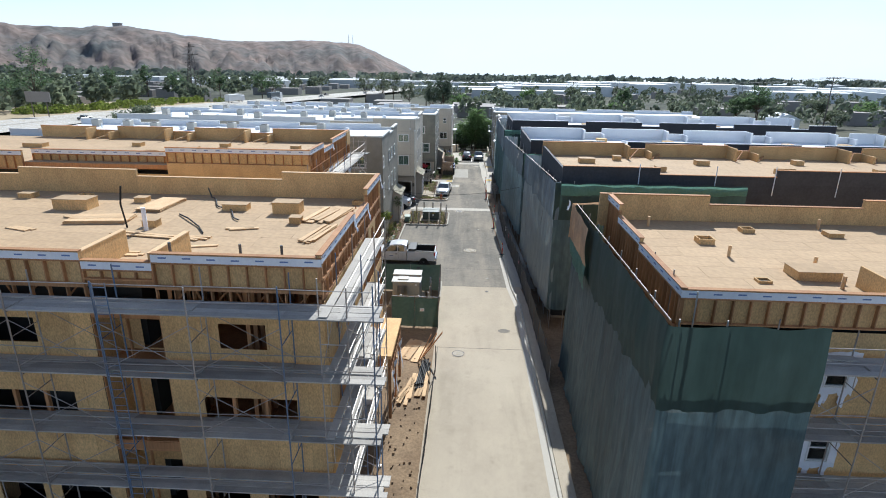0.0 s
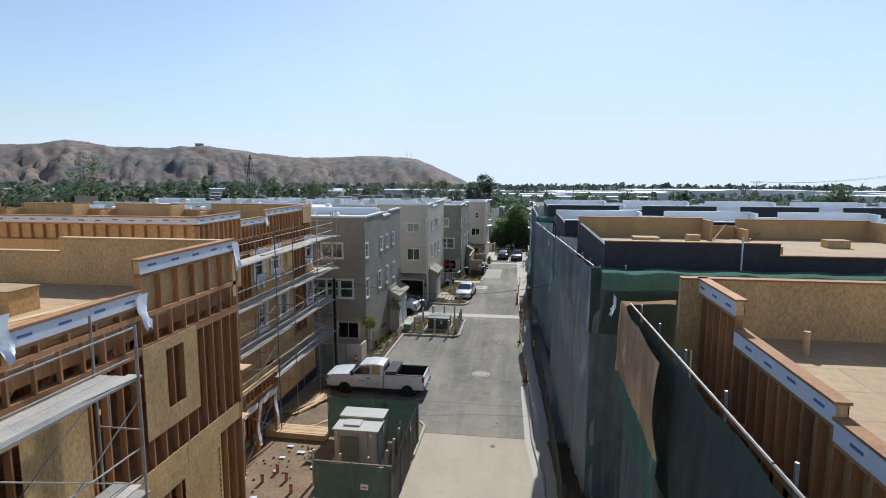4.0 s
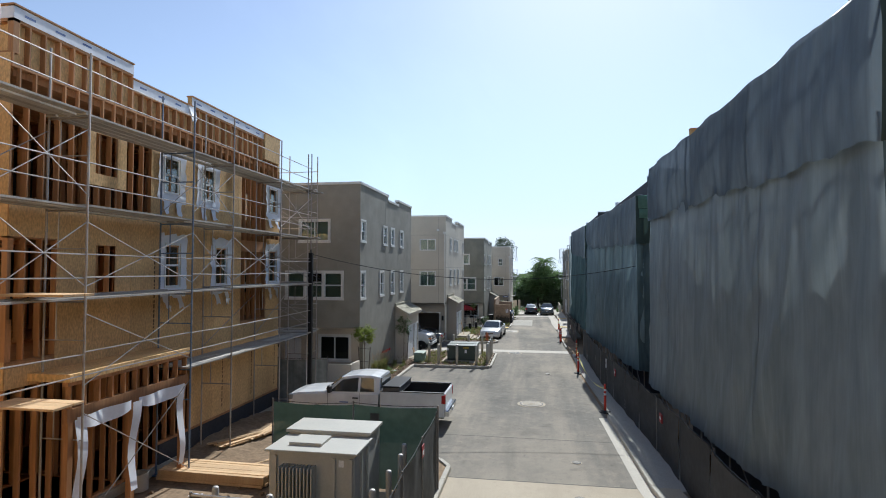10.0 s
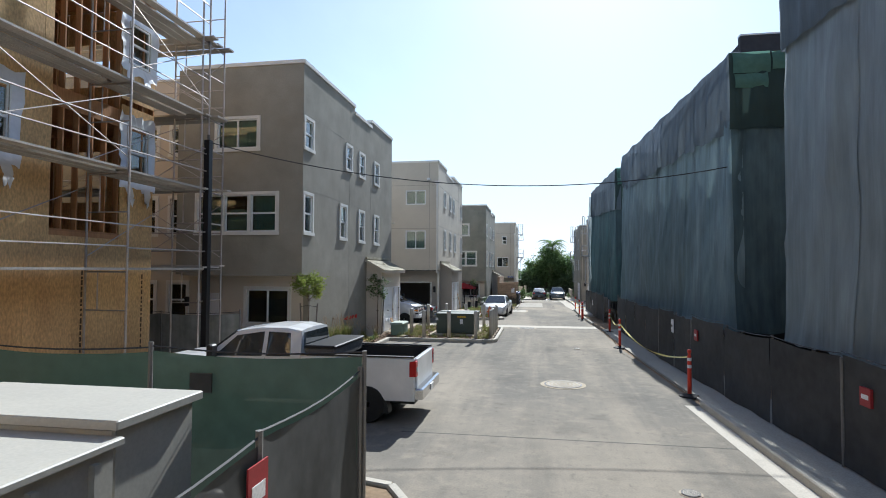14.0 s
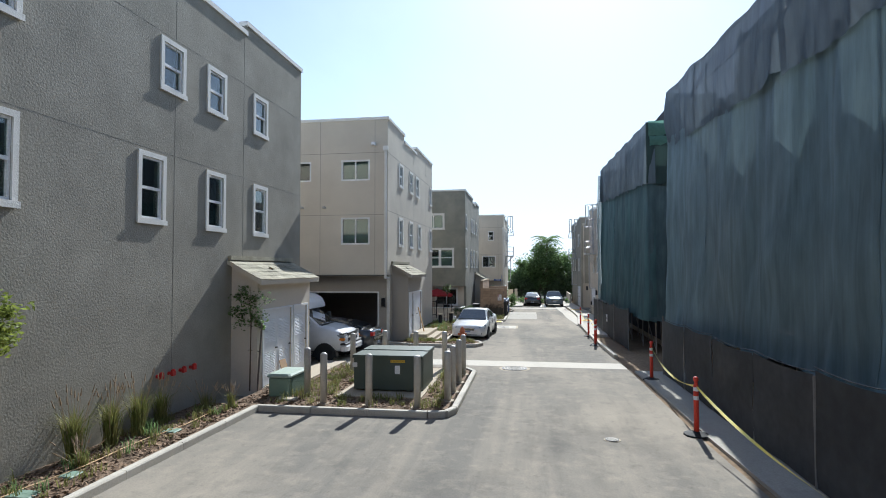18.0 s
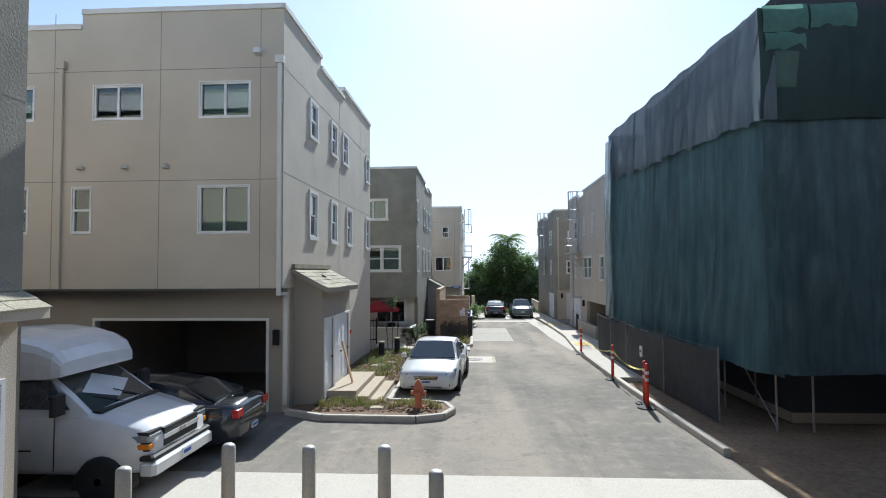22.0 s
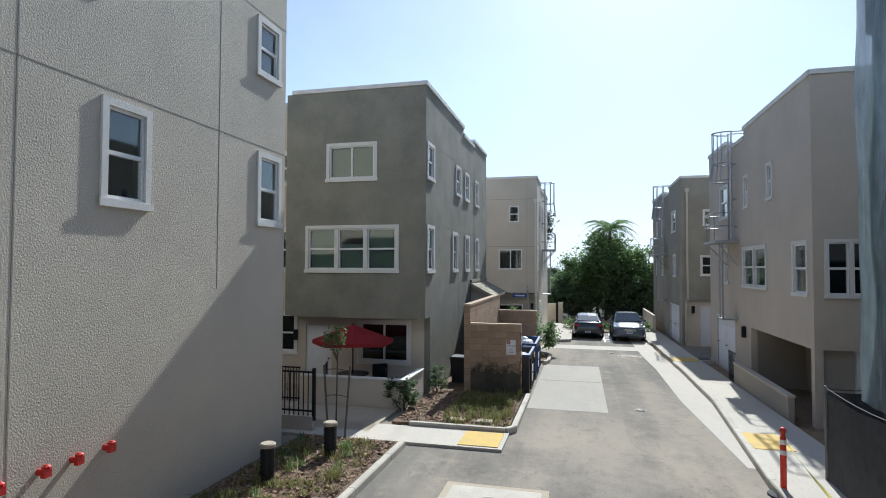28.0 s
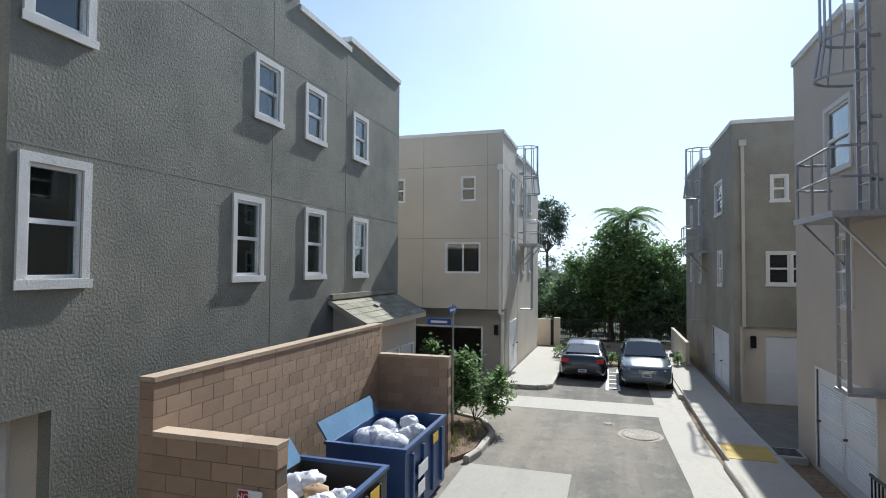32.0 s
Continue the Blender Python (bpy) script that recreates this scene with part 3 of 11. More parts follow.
def sheet(name, outline, material, label, lift=0.0, thick=0.12):
    """A flat-topped slab over the street's slope."""
    mb = Mesh()
    ys_ = sorted({p[1] for p in outline})
    lo, hi = ys_[0], ys_[-1]
    cuts = [lo] + [c for c in (72.0, 125.0) if lo + 0.01 < c < hi - 0.01] + [hi]
    if len(outline) == 4 and len(ys_) == 2:
        xa, xb = min(p[0] for p in outline), max(p[0] for p in outline)
        for a, b in zip(cuts, cuts[1:]):
            mb.prism([(xa, a), (xb, a), (xb, b), (xa, b)], lambda x, y: gz(y) + lift - thick, lambda x, y: gz(y) + lift)
    else:
        mb.prism(outline, lambda x, y: gz(y) + lift - thick, lambda x, y: gz(y) + lift)
    return single(name, mb, material, (outline[0][0], outline[0][1], gz(outline[0][1])), label, kind="structure")


def rect(x0, y0, x1, y1):
    return [(x0, y0), (x1, y0), (x1, y1), (x0, y1)]


def kerb(points, width=0.15, height=0.15, step=1.5, closed=False):
    """A run of kerb stones along a line, each a piece of the kerb."""
    top = single("kerb", Mesh().box(points[0][0] - 0.02, points[0][1] - 0.02, gz(points[0][1]) - 0.1, points[0][0] + 0.02, points[0][1] + 0.02, gz(points[0][1]) - 0.05), M["kerb"], (points[0][0], points[0][1], gz(points[0][1])), "pale concrete kerb along the street", kind="structure")
    pts = [Vector(p) for p in points] + ([Vector(points[0])] if closed else [])
    for a, b in zip(pts, pts[1:]):
        d = b - a
        n = max(1, round(d.length / step))
        side = Vector((-d.y, d.x)).normalized() * width / 2
        for i in range(n):
            p, q = a + d * i / n, a + d * (i + 1) / n
            e = d.normalized() * 0.006
            p, q = p + e, q - e
            k = (q - p).normalized() * 0.0
            mb = Mesh()
            lo = [p - side, q - side, q + side, p + side]
            hi = [p - side * 0.75, q - side * 0.75, q + side * 0.75, p + side * 0.75]
            v = [(c.x, c.y, gz(c.y) - 0.08) for c in lo] + [(c.x, c.y, gz(c.y) + height - 0.025) for c in lo] + [(c.x, c.y, gz(c.y) + height) for c in hi]
            mb.v = v
            mb.f = [(3, 2, 1, 0)] + [(s + i_, s + (i_ + 1) % 4, s + 4 + (i_ + 1) % 4, s + 4 + i_) for s in (0, 4) for i_ in range(4)] + [(8, 9, 10, 11)]
            part("kerb_stone", mb, M["kerb"], top)
    return top


def kx(y):
    """The right-hand edge of the carriageway."""
    line = ((-30, 4.55), (45, 4.5), (48.6, 4.1), (56, 3.85), (65.5, 3.4), (73, 3.3), (82, 3.1), (91, 3.12), (98, 3.65), (104, 3.7), (108, 3.55), (125, 3.5))
    for (ya, xa), (yb, xb) in zip(line, line[1:]):
        if y <= yb:
            return xa + (xb - xa) * (y - ya) / (yb - ya)
    return 3.5


def lane(name, y0, y1, left, right, material, label, lift=0.0, thick=0.12, step=3.0):
    """A strip along the street between two edges, each a number or a function of y."""
    lf = left if callable(left) else (lambda y: left)
    rt = right if callable(right) else (lambda y: right)
    ys_ = sorted({y0, y1} | {c for c in (45, 48.6, 56, 65.5, 72, 73, 82, 91, 98, 104, 108, 125) if y0 < c < y1})
    mb = Mesh()
    k, n = 0, len(ys_)
    mb.v = [(f(y), y, gz(y) + lift - d) for y in ys_ for f, d in ((lf, 0), (rt, 0), (rt, thick), (lf, thick))]
    for i in range(n - 1):
        a, b = 4 * i, 4 * i + 4
        mb.f += [(a, a + 1, b + 1, b), (a + 1, a + 2, b + 2, b + 1), (a + 2, a + 3, b + 3, b + 2), (a + 3, a, b, b + 3)]
    mb.f += [(0, 3, 2, 1), (4 * n - 4, 4 * n - 3, 4 * n - 2, 4 * n - 1)]
    return single(name, mb, material, (lf(y0), y0, gz(y0)), label, kind="structure")


off = lambda d: (lambda y: kx(y) + d)
sheet("site_ground", rect(-60, -60, 60, 72), M["dirt"], "bare brown graded soil of the building site", -0.03, 0.05)
sheet("lot_ground", rect(-60, 72, 60, 128), M["dirt"], "bare brown soil between the houses", -0.03, 0.05)
lane("road", -30, 48.65, -1.6, off(-0.38), M["concrete"], "pale dusty concrete driveway between the blocks")
lane("road_asphalt", 48.65, 73.45, -9.3, off(-0.02), M["asphalt"], "worn grey asphalt street with dusty tyre tracks")
lane("road_asphalt_north", 74.7, 125, -12.0, lambda y: kx(y) - (0.02), M["asphalt"], "worn grey asphalt street and parking bays")
sheet("scaffold_soil", rect(-9.3, 48.7, -7.7, 57.6), M["dirt"], "bare brown soil under the scaffold", 0.006, 0.05)
sheet("alley_asphalt", rect(-45, 55.6, -9.3, 58.6), M["asphalt"], "asphalt alley between two blocks", -0.002)
sheet("garage_alley", rect(-45, 73.4, -12.0, 78.6), M["asphalt"], "asphalt alley in front of the garages", -0.002)
lane("cross_gutter", 73.45, 74.7, -9.3, off(-0.02), M["gutter"], "pale concrete cross gutter over the street", 0.003)
lane("cross_gutter_north", 109.6, 111.2, -14, off(-0.9), M["gutter"], "pale concrete cross gutter over the street", 0.005)
sheet("service_slab", rect(-1.75, 95.9, 0.5, 104.0), M["slab"], "concrete slab in front of the bin enclosure", 0.004)
lane("gutter", -30, 56.0, off(-0.38), off(-0.05), M["gutter"], "concrete gutter strip along the kerb", 0.002)
lane("gutter_north", 92.0, 125, lambda y: kx(y) - min(0.95, 0.2 + 0.12 * max(y - 92, 0)), off(-0.05), M["gutter"], "concrete gutter strip along the kerb", 0.004)
lane("pavement", -30, 48.6, off(0.12), off(0.7), M["concrete"], "dusty concrete edging under the scaffolds", 0.10, 0.16)
lane("pavement_north", 84.0, 125, off(0.1), lambda y: 4.95 if y < 108 else 4.85, M["gutter"], "pale concrete pavement beside the houses", 0.12, 0.18)
lane("fence_strip", 48.6, 73.0, off(0.12), off(1.9), M["slab"], "grey concrete strip under the site fence", 0.035, 0.1)
sheet("side_driveway", rect(4.95, 107.3, 30, 112.4), M["asphalt"], "asphalt side drive between two houses", 0.02)
kerb([(kx(y) + 0.02, y) for y in (-30, 0, 20, 36, 45, 48.6, 56)], step=3.0)
kerb([(kx(y) + 0.02, y) for y in (76, 82, 91, 98, 104, 105.5)], step=3.0)
kerb([(3.52, 112.5), (3.52, 125)], step=3.0)
for y in (38.2, 48.66, 52.75):
    sheet("street_joint", rect(-1.55 if y < 48 else -2.6, y, kx(y) - 0.4, y + 0.035), M["joint"], "dark joint across the street", 0.003)
for y in (100.4,):
    sheet("slab_joint", rect(-1.7, y, 0.46, y + 0.02), M["joint"], "joint in the service slab", 0.007)

# planting beds
sheet("planting_strip", rect(-8.06, 58.75, -6.65, 66.4), M["mulch"], "mulched planting strip with scattered grasses", 0.13, 0.2)
sheet("planting_island", [(-7.3, 66.4), (-2.4, 66.4), (-1.95, 66.7), (-1.95, 71.6), (-2.3, 72.1), (-7.3, 72.1)], M["mulch"], "mulched island bed with dry grass", 0.12, 0.2)
kerb([(-14, 58.6), (-6.9, 58.6), (-6.6, 58.9), (-6.55, 66.3), (-2.35, 66.3), (-1.95, 66.4), (-1.80, 66.8), (-1.80, 71.6), (-2.1, 72.1), (-2.5, 72.2)])
sheet("pad_slab", rect(-5.0, 67.55, -2.75, 71.8), M["concrete"], "concrete pad under the green switch cabinet", 0.15, 0.1)
sheet("path_slab", rect(-7.3, 68.3, -6.5, 72.8), M["concrete"], "concrete path by the shed doors", 0.16, 0.12)
sheet("planting_nose", [(-6.4, 79.1), (-5.3, 78.5), (-3.1, 78.45), (-2.5, 78.75), (-2.3, 79.3), (-2.5, 79.9), (-4.2, 80.1), (-4.2, 80.3), (-6.4, 80.3)], M["mulch"], "mulched kerb nose with dry grass", 0.12, 0.2)
sheet("planting_side", rect(-6.5, 83.2, -4.15, 91.5), M["mulch"], "mulched bed along the house with small grasses", 0.12, 0.2)
kerb([(-6.5, 78.95), (-5.4, 78.4), (-3.1, 78.33), (-2.45, 78.62), (-2.22, 79.25), (-2.45, 79.95), (-3.2, 80.2), (-4.05, 80.3), (-4.06, 83.0), (-4.08, 91.5)], step=0.9)
sheet("crossing_walk", rect(-14.0, 91.7, -1.9, 93.0), M["gutter"], "concrete walk to the street", 0.06, 0.12)
sheet("tactile_pad", rect(-2.9, 91.8, -2.0, 92.9), M["yellow_tactile"], "worn yellow tactile paving", 0.075, 0.05)
sheet("planting_patio", rect(-4.9, 93.15, -1.95, 97.2), M["mulch"], "planted bed in front of the block wall", 0.10, 0.2)
sheet("planting_wall", rect(-4.9, 97.2, -3.9, 107.8), M["mulch"], "shaded bed between house and wall", 0.08, 0.2)
sheet("planting_end", [(-4.9, 104.0), (-2.0, 104.0), (-1.75, 104.6), (-1.75, 106.2), (-2.2, 107.2), (-3.4, 107.8), (-4.9, 107.8)], M["mulch"], "mulched end bed with grasses", 0.10, 0.2)
kerb([(-4.4, 93.1), (-2.0, 93.1), (-1.83, 93.35), (-1.83, 97.2)])
kerb([(-1.75, 104.0), (-1.62, 104.6), (-1.62, 106.2), (-2.1, 107.3), (-3.4, 107.95), (-9, 108.0)])
sheet("walk_north", rect(-2.7, 112.6, -0.9, 124), M["gutter"], "pale concrete walk beside the house", 0.12, 0.2)
kerb([(-3.6, 112.5), (-1.3, 112.5), (-0.85, 112.9), (-0.8, 118.8)])
sheet("fence_bed", [(-2.4, 46.0), (-1.7, 46.0), (-1.7, 49.2), (-2.1, 49.8), (-2.9, 50.0), (-2.9, 47.5)], M["dirt"], "small soil bed behind the fence", 0.10, 0.2)
kerb([(-1.65, 46.0), (-1.65, 49.2), (-2.0, 49.75), (-2.9, 50.0)], step=1.2)
sheet("tactile_pad_east", rect(3.75, 105.8, 4.75, 107.0), M["yellow_tactile"], "worn yellow tactile paving", 0.13, 0.05)
sheet("tactile_pad_south", rect(3.4, 93.0, 4.2, 94.3), M["yellow_tactile"], "worn yellow tactile paving", 0.13, 0.05)
sheet("stall_line", rect(1.08, 113.2, 1.18, 118.0), M["sign_white"], "white painted stall line", 0.006)
sheet("stall_line_east", rect(1.5, 113.2, 1.6, 118.0), M["sign_white"], "white painted stall line", 0.006)
for i in range(5):
    sheet("stall_hatch", rect(1.18, 113.6 + i * 0.9, 1.5, 113.7 + i * 0.9), M["sign_white"], "white hatch line between stalls", 0.006)


# ---- walls with openings ----
def put(mb, axis, plane, out, u0, u1, d0, d1, z0, z1):
    """A box on a wall: u runs along it, d outwards from its face."""
    a, b = sorted((plane + out * d0, plane + out * d1))
    if axis == "x":
        mb.box(a, min(u0, u1), z0, b, max(u0, u1), z1)
    else:
        mb.box(min(u0, u1), a, z0, max(u0, u1), b, z1)
    return mb


def wall(mb, axis, plane, out, u0, u1, z0, z1, thick, holes=()):
    """A wall of that thickness in one skin, cut through by holes (u0, u1, z0, z1)."""
    us = sorted({u0, u1, *[u for h in holes for u in h[:2] if u0 < u < u1]})
    zs = sorted({z0, z1, *[z for h in holes for z in h[2:] if z0 < z < z1]})
    nu, nz = len(us) - 1, len(zs) - 1
    solid = [[not any(h[0] < (us[i] + us[i + 1]) / 2 < h[1] and h[2] < (zs[j] + zs[j + 1]) / 2 < h[3] for h in holes) for j in range(nz)] for i in range(nu)]
    seen = {}

    def vert(i, j, k):
        if (i, j, k) not in seen:
            d = plane - out * thick * k
            seen[i, j, k] = len(mb.v)
            mb.v.append((d, us[i], zs[j]) if axis == "x" else (us[i], d, zs[j]))
        return seen[i, j, k]

    flip = (out > 0) == (axis == "x")

    def face(*c):
        q = tuple(vert(*p) for p in c)
        mb.f.append(q if flip else q[::-1])

    full = lambda i, j: 0 <= i < nu and 0 <= j < nz and solid[i][j]
    for i in range(nu):
        for j in range(nz):
            if not solid[i][j]:
                continue
            face((i, j, 0), (i + 1, j, 0), (i + 1, j + 1, 0), (i, j + 1, 0))
            face((i, j, 1), (i, j + 1, 1), (i + 1, j + 1, 1), (i + 1, j, 1))
            if not full(i - 1, j):
                face((i, j, 0), (i, j + 1, 0), (i, j + 1, 1), (i, j, 1))
            if not full(i + 1, j):
                face((i + 1, j, 0), (i + 1, j, 1), (i + 1, j + 1, 1), (i + 1, j + 1, 0))
            if not full(i, j - 1):
                face((i, j, 0), (i, j, 1), (i + 1, j, 1), (i + 1, j, 0))
            if not full(i, j + 1):
                face((i, j + 1, 0), (i + 1, j + 1, 0), (i + 1, j + 1, 1), (i, j + 1, 1))
    return mb


def window(parent, axis, plane, out, u0, u1, z0, z1, style="hung", trim=True, tw=0.11, panes=1, film=False):
    """A window within its outer trim size. Returns the hole to cut."""
    k = tw if trim else 0.03
    a, b, c, d = u0 + k, u1 - k, z0 + k, z1 - k
    gaps = [(a + (b - a) * i / panes + (tw / 2 if i else 0), a + (b - a) * (i + 1) / panes - (tw / 2 if i < panes - 1 else 0)) for i in range(panes)]
    deep = 0.036 if trim else 0.02
    t = wall(Mesh(), axis, plane + out * deep, out, u0, u1, z0, z1, deep, [(p, q, c, d) for p, q in gaps])
    w = part("window", t, M["trim"] if trim else M["vinyl"], parent, "white-trimmed vinyl window" if trim else "flush white vinyl window")
    if trim:
        part("window_sill", put(Mesh(), axis, plane, out, u0 - 0.03, u1 + 0.03, deep + 0.002, 0.056, z0 - 0.01, c - 0.01), M["trim"], w)
    f = 0.045
    mid = (c + d) / 2
    for i, (p, q) in enumerate(gaps):
        m = (p + q) / 2
        if style == "hung":
            sash = [(p + f, q - f, c + f, mid - 0.03), (p + f, q - f, mid + 0.03, d - f)]
        elif style == "slider":
            sash = [(p + f, m - 0.03, c + f, d - f), (m + 0.03, q - f, c + f, d - f)]
        else:
            sash = [(p + f, q - f, c + f, d - f)]
        part("window_frame", wall(Mesh(), axis, plane - out * 0.01, out, p, q, c, d, 0.07, sash), M["vinyl"], w)
        pane = Mesh()
        if style == "hung":
            put(pane, axis, plane, out, p + f, q - f, -0.07, -0.06, c + f, mid - 0.03)
            low = part("pane", pane, M["pane"], w)
            pane = Mesh()
            put(pane, axis, plane, out, p + f, q - f, -0.05, -0.04, mid + 0.03, d - f)
            part("pane", pane, M["pane"], w)
        elif style == "slider":
            m = (p + q) / 2
            put(pane, axis, plane, out, p + f, m - 0.03, -0.07, -0.06, c + f, d - f)
            part("pane", pane, M["pane"], w)
            pane = Mesh()
            put(pane, axis, plane, out, m + 0.03, q - f, -0.05, -0.04, c + f, d - f)
            part("pane", pane, M["pane"], w)
        else:
            put(pane, axis, plane, out, p + f, q - f, -0.06, -0.05, c + f, d - f)
            part("pane", pane, M["pane"], w)
        if film:
            bl = Mesh()
            put(bl, axis, plane, out, p + f, q - f, -0.16, -0.15, c + f, d - f - (0.35 * (d - c) if i % 2 else 0))
            part("blind", bl, M["blind"], w, "pale green-grey roller blind")
    return (a, b, c, d)


def joint_lines(parent, axis, plane, out, lines):
    """Control joints in stucco: (u0, u1, z0, z1) thin proud beads."""
    for u0, u1, z0, z1 in lines:
        part("control_joint", put(Mesh(), axis, plane, out, u0, u1, 0, 0.003, z0, z1), M["stucco_joint"], parent)


def shed(parent, axis_x, out, y0, y1, zb, depth, wall_mat, doors):
    """A lean-to meter closet on a side wall, with louvred double doors and a shingled roof."""
    x = axis_x + out * depth
    mb = Mesh()
    h = 2.95 + zb
    holes = [(d0, d1, zb, zb + 2.1) for d0, d1 in doors]
    wall(mb, "x", x, out, y0, y1, zb - 0.3, h, 0.1, holes)
    rise = 0.62
    for y in (y0, y1 - 0.1):
        xi = x - out * 0.1
        k = len(mb.v)
        top_in, top_out = h + rise - 0.17, h + rise - (rise - 0.10) * (depth - 0.1) / (depth + 0.22) - 0.19
        mb.v += [(px, py, pz) for py in (y, y + 0.1) for px, pz in ((axis_x, zb - 0.3), (xi, zb - 0.3), (xi, top_out), (axis_x, top_in))]
        mb.f += [(k, k + 1, k + 2, k + 3), (k + 7, k + 6, k + 5, k + 4)] + [(k + i, k + 4 + i, k + 4 + (i + 1) % 4, k + (i + 1) % 4) for i in range(4)]
    body = part("shed", mb, wall_mat, parent, "lean-to meter closet with louvred doors")
    for d0, d1 in doors:
        dm = Mesh()
        m = (d0 + d1) / 2
        fr = Mesh()
        put(fr, "x", x, out, d0 - 0.06, d0, 0, 0.03, zb, zb + 2.16)
        put(fr, "x", x, out, d1, d1 + 0.06, 0, 0.03, zb, zb + 2.16)
        put(fr, "x", x, out, d0, d1, 0, 0.03, zb + 2.1, zb + 2.16)
        part("door_frame", fr, M["door_white"], body)
        for a, b in ((d0, m), (m, d1)) if d1 - d0 > 1.2 else ((d0, d1),):
            leaf = put(Mesh(), "x", x, out, a + 0.006, b - 0.006, -0.07, -0.03, zb + 0.02, zb + 2.09)
            part("door", leaf, M["door_white"], body, "white louvred metal door")
            for zz in (0.28, 1.2):
                n = 14
                for c0, c1 in ((0.14, 0.47), (0.53, 0.86)):
                    lv = Mesh()
                    ya, yb = a + (b - a) * c0, a + (b - a) * c1
                    prof = [(x - out * (0.029 if i % 2 else 0.014), zb + zz + 0.65 * i / (2 * n)) for i in range(2 * n + 1)]
                    lv.v = [(q, y, z) for q, z in prof for y in (ya, yb)]
                    lv.f = [(2 * i, 2 * i + 1, 2 * i + 3, 2 * i + 2) for i in range(2 * n)]
                    part("louvre_panel", lv, M["door_white"], body)
            kn = Mesh().tube((x - out * 0.03, b - 0.08, zb + 1.0), (x + out * 0.03, b - 0.08, zb + 1.0), 0.025, 8)
            part("door_handle", kn, M["iron"], body)
    # roof of shingle courses
    rw = depth + 0.22
    k = 5
    deck = Mesh()
    xa, xb = axis_x, axis_x + out * rw
    zt, ze = h + rise, h + 0.10
    deck.v = [(xa, y0 - 0.25, zt - 0.06), (xb, y0 - 0.25, ze - 0.06), (xb, y1 + 0.25, ze - 0.06), (xa, y1 + 0.25, zt - 0.06), (xa, y0 - 0.25, zt - 0.16), (xb, y0 - 0.25, ze - 0.2), (xb, y1 + 0.25, ze - 0.2), (xa, y1 + 0.25, zt - 0.16)]
    deck.f = [(0, 1, 2, 3), (7, 6, 5, 4), (0, 4, 5, 1), (1, 5, 6, 2), (2, 6, 7, 3), (3, 7, 4, 0)]
    roof = part("shed_roof", deck, wall_mat, body, "small pitched shed roof")
    for i in range(k):
        s0, s1 = i / k, (i + 1) / k + 0.03
        n = 7
        for j in range(n):
            ya, yb = y0 - 0.27 + (y1 - y0 + 0.54) * j / n, y0 - 0.27 + (y1 - y0 + 0.54) * (j + 1) / n - 0.006
            p = lambda s, dz: (xa + (xb - xa) * s, zt + (ze - zt) * s + dz)
            (xA, zA), (xB, zB) = p(s0, -0.055), p(min(s1, 1.02), -0.034 - 0.014 * ((i * 5 + j * 3) % 4) / 3)
            sm = Mesh()
            sm.v = [(xA, ya, zA), (xB, ya, zB), (xB, yb, zB), (xA, yb, zA), (xA, ya, zA - 0.006), (xB, ya, zB - 0.014), (xB, yb, zB - 0.014), (xA, yb, zA - 0.006)]
            sm.f = [(0, 1, 2, 3), (0, 4, 5, 1), (1, 5, 6, 2), (2, 6, 7, 3), (3, 7, 4, 0), (7, 6, 5, 4)]
            part("shingle", sm, M["shingle"], roof)
    part("ridge_board", put(Mesh(), "x", axis_x, out, y0 - 0.2, y1 + 0.2, 0.002, 0.09, zt - 0.05, zt + 0.07), M["shingle"], roof, "pale board along the top of the roof")
    ym, sl = y0 + 0.42 * (y1 - y0), math.atan2(zt - ze, rw)
    chip = Mesh().box(-0.07, -0.16, 0, 0.07, 0.16, 0.025).moved(Matrix.Translation((axis_x + out * rw * 0.45, ym, zt + (ze - zt) * 0.45 - 0.02)) @ Matrix.Rotation(out * sl, 4, "Y") @ Matrix.Rotation(0.3, 4, "Z"))
    part("loose_shingle", chip, M["shingle"], roof)
    return body


def downpipe(parent, x, y, z0, z1, material, elbow=0.0, along=(0, 1)):
    mb = Mesh()
    mb.box(x - 0.05, y - 0.04, z0, x + 0.05, y + 0.04, z1)
    mb.box(x - 0.11, y - 0.08, z1, x + 0.11, y + 0.08, z1 + 0.2)
    for z in (z0 + 1.0, (z0 + z1) / 2, z1 - 1.0):
        mb.box(x - 0.065, y - 0.05, z, x + 0.065, y + 0.05, z + 0.04)
    return part("downpipe", mb, material, parent, "painted square downpipe with a hopper head")


def roof_set(parent, x0, x1, y0, y1, z, top, deck_mat, wall_mat, cap_mat, notches=(), inner_mat=None, unit=7.2, ends=True):
    """Flat roof, parapets in steps along the long sides, and coping."""
    part("roof", Mesh().box(x0 + 0.2, y0 + 0.2, z - 0.25, x1 - 0.2, y1 - 0.2, z), deck_mat, parent)
    k = 0
    x = x0
    while x < x1 - 0.5:
        xe = min(x + (unit if k % 2 == 0 else 2.4), x1)
        h = top if k % 2 == 0 else top - 0.35
        for y, name in ((y0, "parapet"), (y1 - 0.2, "parapet")):
            pm = part(name, Mesh().box(x, y, z - 0.25, xe, y + 0.2, h - 0.05), wall_mat, parent)
            part("coping", Mesh().box(x - 0.02, y - 0.04, h - 0.05, xe + 0.02, y + 0.24, h), cap_mat, pm)
            if inner_mat:
                yi = y + 0.203 if y == y0 else y - 0.012
                part("upstand", Mesh().box(x, yi, z, xe, yi + 0.009, h - 0.06), inner_mat, pm)
        x, k = xe, k + 1
    return parent


